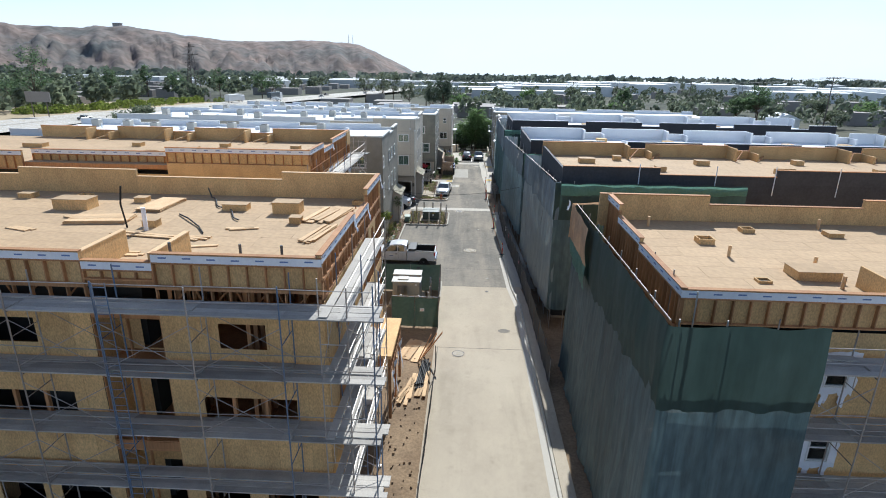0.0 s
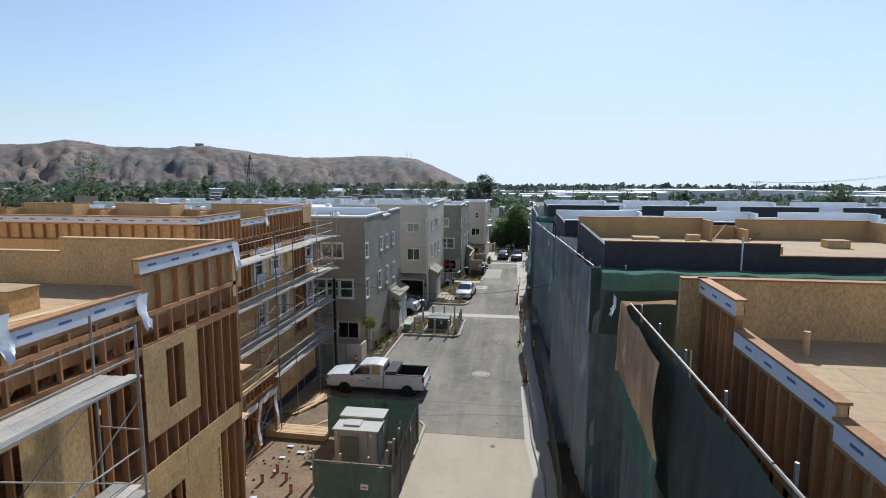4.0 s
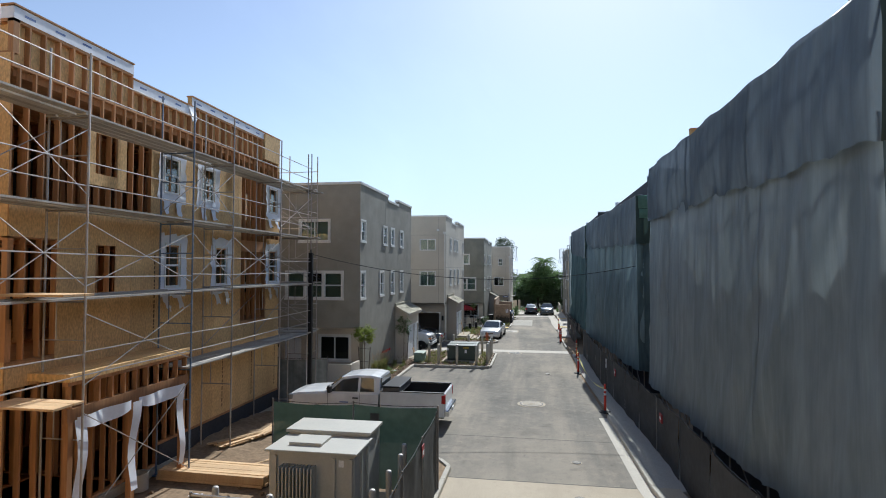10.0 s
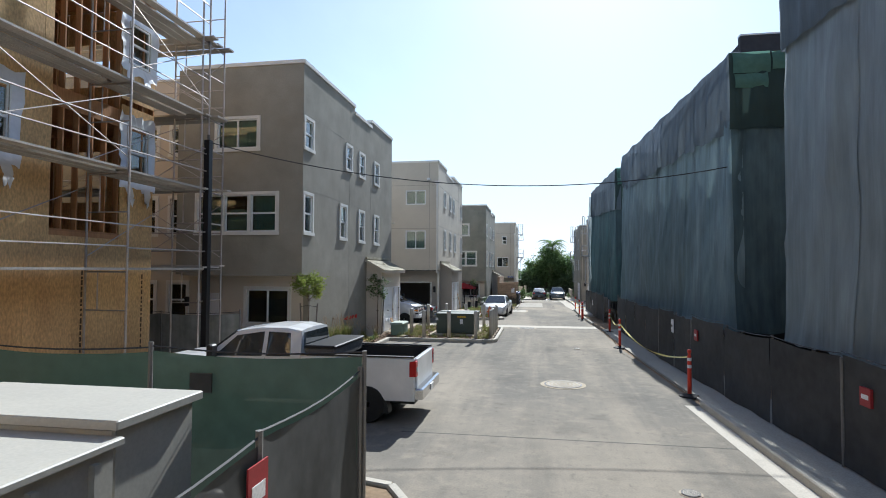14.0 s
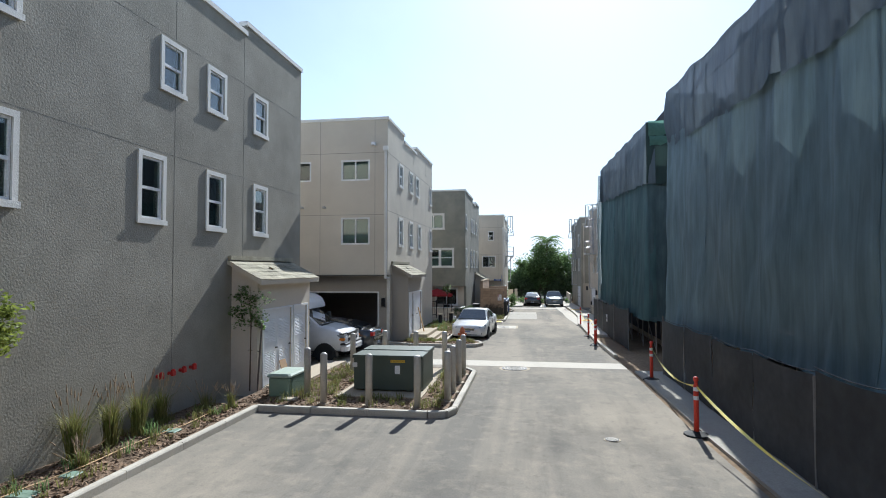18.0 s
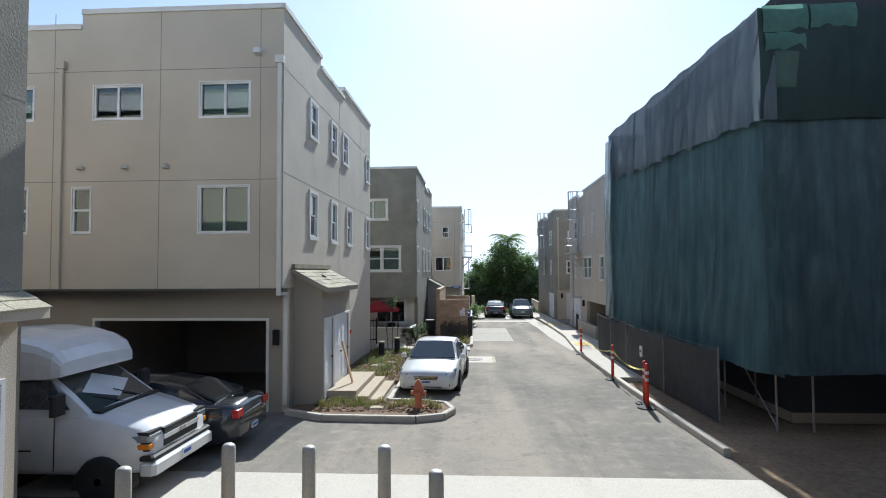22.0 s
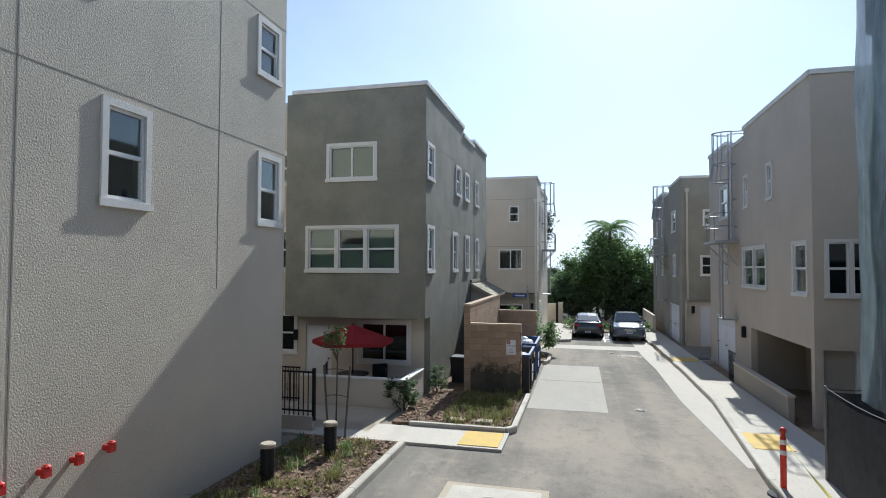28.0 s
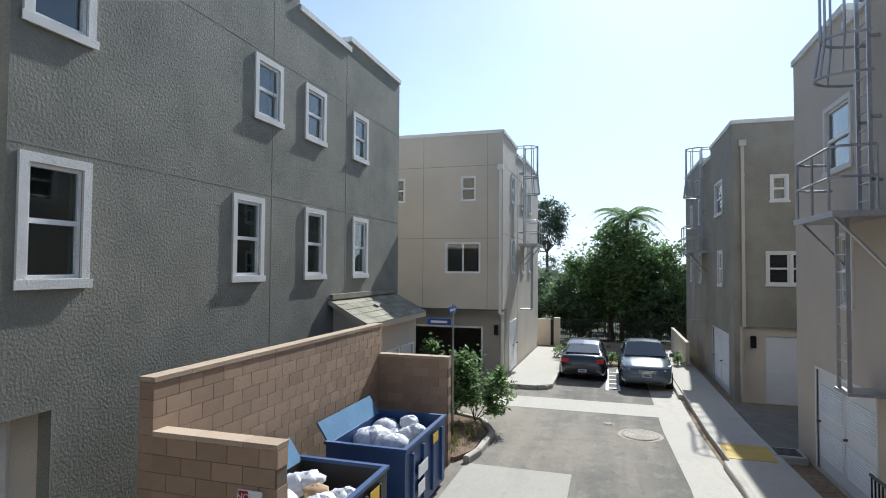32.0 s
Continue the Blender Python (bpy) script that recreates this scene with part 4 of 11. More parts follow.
# ---- stucco houses on the left ----
def side_wall(house, xe, out, y0, y1, z0, steps, sills, heights, wins2, wins3, material, thick=0.2, extra=()):
    """The end wall with its windows and stepped parapet: steps are (ya, yb, top)."""
    holes = list(extra)
    for sill, h, wins in ((sills[0], heights[0], wins2), (sills[1], heights[1], wins3)):
        for a in wins:
            holes.append(window(house, "x", xe, out, a, a + 0.9, sill, sill + h))
    low = min(s[2] for s in steps) - 0.13
    mb = wall(Mesh(), "x", xe, out, y0, y1, z0, low, thick, holes)
    w = part("wall", mb, material, house)
    for ya, yb, top in steps:
        pm = part("parapet", put(Mesh(), "x", xe, out, ya, yb, -thick, 0, low, top - 0.13), material, house)
        cp = put(Mesh(), "x", xe, out, ya - 0.02, yb + 0.02, -thick - 0.04, 0.05, top - 0.13, top)
        part("coping", cp, M["trim"], pm, "pale metal coping")
    return w


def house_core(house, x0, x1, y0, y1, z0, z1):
    # one solid block, its colour gives the dark of the rooms
    part("interior", Mesh().box(x0, y0, z0, x1, y1, z1), M["dark"], house, "near-black block standing for unlit rooms behind the windows")


def roof_clutter(house, x0, x1, y0, y1, z, seed, mat_unit):
    """Condensers and vents on the flat roof."""
    rnd = random.Random(seed)
    x = x0 + 3
    while x < x1 - 3:
        y = rnd.uniform(y0 + 3, y1 - 2.5)
        u = part("condenser", Mesh().bevel(x, y, z, x + 0.85, y + 0.85, z + 0.8, 0.05), mat_unit, house, "grey rooftop air conditioner")
        part("fan_guard", Mesh().lathe([(0.34, 0), (0.34, 0.04), (0.1, 0.07)], (x + 0.42, y + 0.42, z + 0.8), 12), M["iron"], u)
        part("vent_pipe", Mesh().tube((x + 2, y - 1.2, z), (x + 2, y - 1.2, z + 0.55), 0.07, 8), M["roof_white"], house)
        part("vent_hood", Mesh().bevel(x + 3, y + 0.6, z, x + 3.5, y + 1.1, z + 0.35, 0.05), M["roof_white"], house)
        x += rnd.uniform(3.5, 6.0)


def dark_house(name, xe, y0, y1, zg, top, s2, s3, steps, wins2, wins3, label, west=-46, skin="stucco_dark", front=4.66, joints=(4.9, 8.0)):
    """Olive-grey end house: upper storeys oversail a cream ground floor."""
    h = thing(name, (xe - 5, (y0 + y1) / 2, zg), label, "house", "row of finished houses")
    body, base = M[skin], M["stucco_cream"]
    over = s2 - 1.42
    side_wall(h, xe, 1, y0, y1, zg - 0.4, steps, (s2, s3), (1.54, 1.22), wins2, wins3, body, extra=((y0, y0 + 0.6, zg - 0.4, over),))
    xw = xe - front
    holes = []
    holes.append(window(h, "y", y0, -1, xe - 4.13, xe - 0.88, s2, s2 + 1.54, "hung", panes=3, film=True))
    holes.append(window(h, "y", y0, -1, xe - 3.4, xe - 1.63, s3 - 0.02, s3 + 1.25, "slider", film=True))
    part("wall", wall(Mesh(), "y", y0, -1, xw, xe - 0.2, over, top - 0.13, 0.2, holes), body, h)
    part("coping", Mesh().box(xw, y0 - 0.05, top - 0.13, xe, y0 + 0.24, top), M["trim"], h)
    part("soffit", Mesh().box(xw, y0, over - 0.04, xe - 0.2, y0 + 1.2, over - 0.001), body, h)
    # ground floor, set back
    yb = y0 + 0.6
    holes = [window(h, "y", yb, -1, xe - 2.5, xe - 0.65, zg + 1.0, zg + 2.45, "slider")]
    holes.append((xe - 4.4, xe - 3.45, zg + 0.1, zg + 2.2))
    part("ground_floor_wall", wall(Mesh(), "y", yb, -1, xw, xe - 0.2, zg - 0.4, over - 0.04, 0.2, holes), base, h, "cream stucco ground floor wall")
    d = part("door", Mesh().box(xe - 4.4, yb + 0.05, zg + 0.1, xe - 3.45, yb + 0.1, zg + 2.2), M["door_white"], h, "white front door under the overhang")
    part("door_handle", Mesh().tube((xe - 3.55, yb + 0.05, zg + 1.1), (xe - 3.55, yb - 0.02, zg + 1.1), 0.03, 8), M["iron"], d)
    for u in (xe - 4.75,):
        part("wall_lantern", Mesh().bevel(u - 0.07, yb - 0.14, zg + 1.7, u + 0.07, yb, zg + 2.05, 0.02), M["black_metal"], h)
    # the set-back wing behind, in cream
    wing = yb
    holes = []
    for u in (xe - 7.0, xe - 5.65):
        for z, hh in ((s2, 1.54), (s3, 1.22), (zg + 1.2, 1.45)):
            holes.append(window(h, "y", wing, -1, u, u + 0.95, z, z + hh, "hung"))
    part("wing_wall", wall(Mesh(), "y", wing, -1, xe - 7.8, xw, zg - 0.4, top - 0.3, 0.2, holes), base, h, "cream stucco recessed wing")
    part("next_bay", Mesh().box(xe - 12.4, y0, over, xe - 7.8, y0 + 1.4, top - 0.13), body, h, "projecting olive bay of the next unit")
    part("next_ground_wall", Mesh().box(xe - 12.4, yb, zg - 0.4, xe - 7.8, yb + 0.2, over), base, h)
    part("next_coping", Mesh().box(xe - 12.4, y0 - 0.05, top - 0.13, xe - 7.78, y0 + 0.24, top), M["trim"], h)
    part("wall_lantern", Mesh().bevel(xe - 7.75, yb - 0.14, zg + 1.9, xe - 7.6, yb, zg + 2.25, 0.02), M["black_metal"], h)
    part("coping", Mesh().box(xe - 7.8, wing - 0.05, top - 0.3, xw, wing + 0.24, top - 0.24), M["trim"], h)
    part("return_wall", Mesh().box(xw - 0.2, y0, over, xw, wing, top - 0.13), body, h)
    part("rear_block", Mesh().box(west, y0 + 0.3, zg - 0.4, xe - 11.2, y1, top - 0.8), body, h)
    part("north_wall", Mesh().box(xe - 11.2, y1 - 0.2, zg - 0.4, xe - 0.2, y1, top - 0.8), base, h)
    house_core(h, xe - 11.0, xe - 0.55, y0 + 1.6, y1 - 0.3, zg, top - 1.0)
    roof_set(h, west, xe - 0.2, y0 + 0.9, y1, top - 0.75, top - 0.1, M["roof_white"], M["roof_white"], M["trim"])
    roof_clutter(h, west, xe - 2, y0 + 4, y1, top - 0.75, y0, M["grey_box"])
    j = [(y0 + joints[0], y0 + joints[0] + 0.013, zg, top - 0.4), (y0 + joints[1], y0 + joints[1] + 0.013, zg + 3.5, top - 0.4), (y0, y1, s2 + 1.62, s2 + 1.64), (y0, y1, s3 + 1.3, s3 + 1.32)]
    joint_lines(h, "x", xe, 1, j)
    return h


def beige_house(name, xe, y0, y1, zg, top, s2, s3, steps, wins2, wins3, label, west=-46, garage=True, joints=(5.9, 9.6)):
    """Pale beige end house over a brown garage floor, with a downpipe on the street corner."""
    h = thing(name, (xe - 5, (y0 + y1) / 2, zg), label, "house", "row of finished houses")
    body, base = M["stucco_beige"], M["stucco_band"]
    over = s2 - 1.38
    side_wall(h, xe, 1, y0, y1, zg - 0.4, steps, (s2, s3), (1.5, 1.22), wins2, wins3, body, extra=((y0, y0 + 0.55, zg - 0.4, over),))
    holes = []
    if garage:
        holes.append(window(h, "y", y0, -1, xe - 2.25, xe - 0.86, s2 + 0.03, s2 + 1.3, "slider", False, film=True))
        holes.append(window(h, "y", y0, -1, xe - 2.25, xe - 0.86, s3, s3 + 0.98, "slider", False, film=True))
        holes.append(window(h, "y", y0, -1, xe - 5.12, xe - 3.75, s3, s3 + 0.95, "slider", False))
        holes.append(window(h, "y", y0, -1, xe - 5.66, xe - 5.1, s2 + 0.05, s2 + 1.3, "hung", False))
        holes.append(window(h, "y", y0, -1, xe - 8.05, xe - 6.72, s3, s3 + 0.95, "slider", False, film=True))
        holes.append(window(h, "y", y0, -1, xe - 7.4, xe - 6.83, s2 + 0.05, s2 + 1.3, "hung", False))
    else:
        holes.append(window(h, "y", y0, -1, xe - 2.33, xe - 0.89, s2 + 0.03, s2 + 1.27, "slider", False))
        holes.append(window(h, "y", y0, -1, xe - 1.7, xe - 1.09, s3 - 0.1, s3 + 0.9, "hung", False))
        holes.append(window(h, "y", y0, -1, xe - 4.7, xe - 4.1, s3 - 0.1, s3 + 0.9, "hung", False))
    split = xe - 5.45 if garage else xe - 11
    part("wall", wall(Mesh(), "y", y0, -1, xe - 11, xe - 0.2, over, top - 0.53, 0.2, holes), body, h)
    part("parapet", Mesh().box(split, y0, top - 0.53, xe - 0.2, y0 + 0.2, top - 0.13), body, h)
    part("coping", Mesh().box(split, y0 - 0.05, top - 0.13, xe, y0 + 0.24, top), M["trim"], h)
    if garage:
        part("coping", Mesh().box(xe - 11, y0 - 0.05, top - 0.53, split, y0 + 0.24, top - 0.40), M["trim"], h)
    part("drip_edge", Mesh().box(xe - 11, y0 - 0.02, over - 0.05, xe, y0 + 0.03, over), M["joint"], h)
    yb = y0 + 0.55
    hg = (xe - 5.4, xe - 0.55, zg + 0.0, zg + 2.45) if garage else (xe - 5.6, xe - 0.9, zg, zg + 2.06)
    part("garage_wall", wall(Mesh(), "y", yb, -1, xe - 11, xe - 0.2, zg - 0.4, over, 0.25, [hg]), base, h, "brown-grey garage wall under the overhang")
    part("soffit", Mesh().box(xe - 11, y0 + 0.2, over - 0.03, xe - 0.2, yb, over), base, h)
    part("corner_band", Mesh().box(xe, yb, zg - 0.4, xe + 0.006, yb + 0.34, over), base, h)
    fr = Mesh()
    put(fr, "y", yb, -1, hg[0], hg[0] + 0.07, -0.2, 0.02, hg[2], hg[3])
    put(fr, "y", yb, -1, hg[1] - 0.07, hg[1], -0.2, 0.02, hg[2], hg[3])
    put(fr, "y", yb, -1, hg[0] + 0.07, hg[1] - 0.07, -0.2, 0.02, hg[3] - 0.07, hg[3])
    part("garage_frame", fr, M["trim"], h)
    part("garage_rear_wall", Mesh().box(hg[0] - 0.3, yb + 5.5, zg, hg[1] + 0.2, yb + 5.6, zg + 2.7), M["stucco_band"], h, "unlit garage interior behind the raised door")
    part("garage_side_wall", Mesh().box(hg[0] - 0.4, yb + 0.25, zg, hg[0] - 0.3, yb + 5.6, zg + 2.7), M["stucco_band"], h)
    part("garage_side_wall", Mesh().box(hg[1] + 0.2, yb + 0.25, zg, hg[1] + 0.3, yb + 5.6, zg + 2.7), M["stucco_band"], h)
    part("garage_ceiling", Mesh().box(hg[0] - 0.4, yb + 0.25, zg + 2.7, hg[1] + 0.3, yb + 5.6, zg + 2.8), M["stucco_band"], h)
    part("rear_block", Mesh().box(west, y0 + 0.3, zg - 0.4, xe - 11, y1, top - 0.8), body, h)
    part("north_wall", Mesh().box(xe - 11, y1 - 0.2, zg - 0.4, xe - 0.2, y1, top - 0.8), body, h)
    house_core(h, xe - 10.8, xe - 0.55, y0 + 0.6, y1 - 0.3, over + 0.1, top - 1.0)
    roof_set(h, west, xe - 0.2, y0 + 0.6, y1, top - 0.75, top - 0.1, M["roof_white"], M["roof_white"], M["trim"])
    roof_clutter(h, west, xe - 2, y0 + 1, y1, top - 0.75, y0, M["grey_box"])
    joint_lines(h, "x", xe, 1, [(y0 + joints[0], y0 + joints[0] + 0.02, zg, top - 0.4), (y0 + joints[1], y0 + joints[1] + 0.02, zg + 3.4, top - 0.4), (y0, y1, s2 + 1.6, s2 + 1.62), (y0, y1, s3 + 1.3, s3 + 1.32)])
    joint_lines(h, "y", y0, -1, [(xe - 0.62, xe - 0.6, over, top - 0.1), (xe - 3.3, xe - 3.28, over, top - 0.1), (xe - 6.2, xe - 6.18, over, top - 0.1), (xe - 11, xe, s2 + 1.42, s2 + 1.44), (xe - 11, xe, s3 + 1.3, s3 + 1.32)])
    downpipe(h, xe - 0.08, y0 - 0.06, over, top - 1.6, M["trim"])
    lp = Mesh().box(xe - 0.13, y0 - 0.1, over - 0.1, xe - 0.03, y0 - 0.02, over)
    lp.box(xe - 0.13, y0 - 0.1, over - 0.18, xe - 0.03, yb - 0.02, over - 0.1)
    lp.box(xe - 0.13, yb - 0.1, zg + 0.2, xe - 0.03, yb - 0.02, over - 0.18)
    part("lower_downpipe", lp, M["trim"], h)
    part("wall_lantern", Mesh().bevel(xe - 0.42, yb - 0.13, zg + 1.75, xe - 0.26, yb, zg + 2.15, 0.02), M["black_metal"], h)
    if garage:
        downpipe(h, xe - 5.95, y0 - 0.06, over, top - 1.6, M["stucco_beige"])
        for u in (xe - 4.2, xe - 3.1, xe - 5.4):
            part("wall_vent", Mesh().lathe([(0.1, 0), (0.1, 0.05), (0.05, 0.12)], (u, y0 - 0.03, s2 + 1.75), 10), M["grey_box"], h)
        part("security_light", Mesh().bevel(xe - 0.75, y0 - 0.22, top - 1.35, xe - 0.55, y0, top - 1.2, 0.03), M["white_paint"], h)
    return h


C = dark_house("dark_stucco_house", -8.06, 60.3, 72.3, 0.1, 10.6, 4.40, 7.42,
               ((60.3, 65.86, 10.6), (65.86, 68.4, 10.3), (68.4, 72.3, 10.6)),
               (60.34, 63.98, 66.45, 68.86), (60.34, 64.65, 66.45, 68.84), "three-storey olive-grey stucco house with white windows")
shed(C, -8.06, 1, 67.75, 71.35, 0.15, 0.76, M["stucco_cream"], ((68.1, 69.9), (70.1, 71.1)))
D = beige_house("beige_stucco_house", -6.53, 78.7, 90.6, -0.1, 10.55, 4.53, 7.57,
                ((78.7, 82.2, 10.55), (82.2, 85.3, 10.2), (85.3, 90.6, 10.55)),
                (80.92, 83.4, 85.77, 89.52), (80.94, 83.4, 85.1, 89.46), "three-storey pale beige stucco house over a garage")
shed(D, -6.53, 1, 79.6, 82.9, 0.14, 0.78, M["stucco_band"], ((79.8, 80.74), (80.9, 82.7)))
E_ = dark_house("olive_stucco_house", -4.95, 96.45, 108.0, -0.5, 9.6, 3.51, 6.5,
                ((96.45, 102.25, 9.6), (102.25, 104.6, 9.28), (104.6, 108.0, 9.55)),
                (96.57, 100.2, 102.55, 104.84), (96.57, 100.75, 102.5, 104.8), "three-storey olive stucco house above a small walled patio", skin="stucco_slate")
shed(E_, -4.95, 1, 103.9, 107.5, -0.5, 0.78, M["stucco_cream"], ((104.3, 106.1), (106.3, 107.2)))
F_ = beige_house("cream_stucco_house", -2.78, 113.65, 124.6, -0.65, 9.25, 3.53, 6.55,
                 ((113.65, 117.0, 9.25), (117.0, 119.4, 8.95), (119.4, 124.6, 9.2)),
                 (115.5, 118.3, 120.6), (115.5, 118.3, 120.6), "three-storey cream stucco house with a caged roof ladder", garage=False, joints=(3.6, 6.3))


# ---- timber-framed houses under construction ----
BOARD = {}


def stick(parent, name, axis, plane, out, u, z0, z1, w=0.04, d=0.14, inset=0.0):
    """An upright stud on shared mesh data, stretched to its height."""
    key = (axis, w, d)
    if key not in BOARD:
        mb = Mesh().box(-d / 2, -w / 2, 0, d / 2, w / 2, 1) if axis == "x" else Mesh().box(-w / 2, -d / 2, 0, w / 2, d / 2, 1)
        BOARD[key] = shared("stud", mb, M["stud"])
    c = plane - out * (inset + d / 2)
    at = (c, u, z0) if axis == "x" else (u, c, z0)
    return piece(name, BOARD[key], parent, at, (0, 0, 0), (1, 1, z1 - z0))


def rail(parent, name, axis, plane, out, u0, u1, z0, z1, inset=0.0, d=0.14, material="stud", label=""):
    return part(name, put(Mesh(), axis, plane, out, u0, u1, -inset - d, -inset, z0, z1), M[material], parent, label)


def studs(parent, axis, plane, out, u0, u1, z0, z1, step=0.41, inset=0.0, plates=True, skip=()):
    if plates:
        rail(parent, "plate", axis, plane, out, u0, u1, z0, z0 + 0.045, inset)
        rail(parent, "plate", axis, plane, out, u0, u1, z1 - 0.085, z1, inset)
    n = max(1, round((u1 - u0) / step))
    for i in range(n + 1):
        u = u0 + 0.02 + (u1 - u0 - 0.04) * i / n
        if any(a < u < b for a, b in skip):
            continue
        stick(parent, "stud", axis, plane, out, u, z0 + (0.045 if plates else 0), z1 - (0.085 if plates else 0), inset=inset)


def osb(parent, axis, plane, out, u0, u1, z0, z1, holes=(), sheet_w=1.22, seed=0, print_marks=True):
    """Sheathing boards side by side, with gaps, and holes cut through."""
    rnd = random.Random(seed * 31 + round(u0 * 7) + round(z0 * 13))
    u = u0
    while u < u1 - 0.05:
        e = min(u + sheet_w, u1)
        own = [(max(h[0], u - 1), min(h[1], e + 1), h[2], h[3]) for h in holes if h[0] < e and h[1] > u]
        if not any(h[0] <= u and h[1] >= e and h[2] <= z0 and h[3] >= z1 for h in own):
            pl = plane + out * rnd.uniform(0, 0.004)
            full = [h for h in own if h[0] <= u and h[1] >= e]
            cuts = [(z0, z1)]
            if len(full) == 1 and len(own) == 1:
                cuts = [c for c in ((z0, full[0][2]), (full[0][3], z1)) if c[1] - c[0] > 0.02]
                own_ = ()
            else:
                own_ = own
            for ca, cb in cuts:
                b = part("osb_sheet", wall(Mesh(), axis, pl, out, u + 0.003, e - 0.003, ca, cb, 0.012, own_), M["osb"], parent)
            if print_marks and not own and rnd.random() < 0.55 and z1 - z0 > 1.2:
                c = rnd.choice((0.2, 0.5, 0.8)) * (e - u) + u
                z = z0 + 0.25
                marks = Mesh()
                while z < z1 - 0.4:
                    hgt = rnd.uniform(0.05, 0.13)
                    put(marks, axis, plane, out, c - 0.025, c + 0.025, 0.004, 0.007, z, z + hgt)
                    z += hgt + rnd.uniform(0.02, 0.06)
                part("printed_mark", marks, M["ink"], b, "unreadable dark printed marks", kind="stuff")
        u = e


def membrane(parent, axis, plane, out, u0, u1, z0, z1, seed=0):
    """A white waterproof strip with small printed marks."""
    rnd = random.Random(seed)
    m = part("flashing_strip", put(Mesh(), axis, plane, out, u0, u1, 0.002, 0.008, z0, z1), M["wrap"], parent, "white waterproof strip with blue print")
    u = u0 + 0.25
    while u < u1 - 0.35:
        zz = z0 + (z1 - z0) * rnd.uniform(0.35, 0.55)
        part("printed_mark", put(Mesh(), axis, plane, out, u, u + 0.28, 0.009, 0.011, zz, zz + 0.05), M["wrap_print"], m, "unreadable blue printed bar")
        u += 0.8


def fringe(parent, axis, plane, out, u, z, w, h, seed):
    """A torn flap of white membrane that hangs loose."""
    rnd = random.Random(seed)
    def f(a, b):
        d = 0.02 + 0.10 * b * b * (0.5 + rnd.random())
        uu = u + w * (a - 0.5) * (1 - 0.4 * b) + 0.05 * math.sin(5 * b + seed)
        z_ = z - h * b * (0.85 + 0.3 * rnd.random())
        return (plane + out * d, uu, z_) if axis == "x" else (uu, plane + out * d, z_)
    part("loose_flap", Mesh().grid(4, 6, f), M["wrap"], parent, "torn white flap of membrane", smooth=True)


def wrapped_window(parent, axis, plane, out, u0, u1, z0, z1, seed=0, solid=True):
    """A new vinyl window in a ragged white flashing."""
    rnd = random.Random(seed)
    k = 0.26
    fl = Mesh()
    n = 9
    def ring(s):
        pts = []
        for (a, b, c, d) in ((u0 - s, z0 - s, u1 + s, z0 - s), (u1 + s, z0 - s, u1 + s, z1 + s), (u1 + s, z1 + s, u0 - s, z1 + s), (u0 - s, z1 + s, u0 - s, z0 - s)):
            for i in range(n):
                j = rnd.uniform(-0.05, 0.05) if s > 0 else 0
                pts.append((a + (c - a) * i / n + j, b + (d - b) * i / n + j * 1.2))
        return pts
    inner, outer = ring(0.0), ring(k)
    to = (lambda p, d: (plane + out * d, p[0], p[1])) if axis == "x" else (lambda p, d: (p[0], plane + out * d, p[1]))
    m = len(inner)
    fl.v = [to(p, 0.012) for p in inner] + [to(p, 0.014 + rnd.random() * 0.03) for p in outer]
    fl.f = [(i, (i + 1) % m, m + (i + 1) % m, m + i) for i in range(m)]
    w = part("window_flashing", fl, M["wrap"], parent, "ragged white flashing round a new window")
    hole = window(parent, axis, plane + out * 0.02, out, u0, u1, z0, z1, "hung", False)
    for i in range(2):
        fringe(parent, axis, plane, out, u0 + (u1 - u0) * (0.1 + 0.8 * i), z0 - 0.1, 0.3, 0.55, seed + i)
    return (u0, u1, z0, z1)


def roof_curb(house, x, y, z, w=0.6, d=0.6, h=0.28):
    c = part("roof_curb", Mesh().box(x, y, z, x + w, y + 0.04, z + h).box(x, y + d - 0.04, z, x + w, y + d, z + h).box(x, y + 0.04, z, x + 0.04, y + d - 0.04, z + h).box(x + w - 0.04, y + 0.04, z, x + w, y + d - 0.04, z + h), M["osb"], house, "timber curb round a roof opening")
    if (int(x * 10) + int(y * 10)) % 3:
        part("curb_cover", Mesh().box(x - 0.03, y - 0.03, z + h, x + w + 0.03, y + d + 0.03, z + h + 0.015), M["ply_roof"], c, "board laid over the curb")
    else:
        # dark slab on the deck paints the shade of an open hole
        part("curb_opening", Mesh().box(x + 0.04, y + 0.04, z + 0.002, x + w - 0.04, y + d - 0.04, z + 0.03), M["dark"], c)


def roof_deck(house, x0, x1, y0, y1, z):
    """Roof sheathing boards in staggered courses."""
    under = part("roof_structure", Mesh().box(x0, y0, z - 0.3, x1, y1, z - 0.02), M["stud"], house)
    base = shared("sheathing", Mesh().box(0.004, 0.004, -0.018, 2.436, 1.216, 0), M["ply_roof"])
    r = 0
    y = y0
    while y < y1 - 0.05:
        h = min(1.22, y1 - y)
        x = x1
        first = True
        while x > x0 + 0.05:
            w = min(1.22 if first and r % 2 else 2.44, x - x0)
            piece("sheathing_board", base, house, (x - w, y, z), (0, 0, 0), (w / 2.44, h / 1.22, 1))
            x -= w
            first = False
        y += h
        r += 1


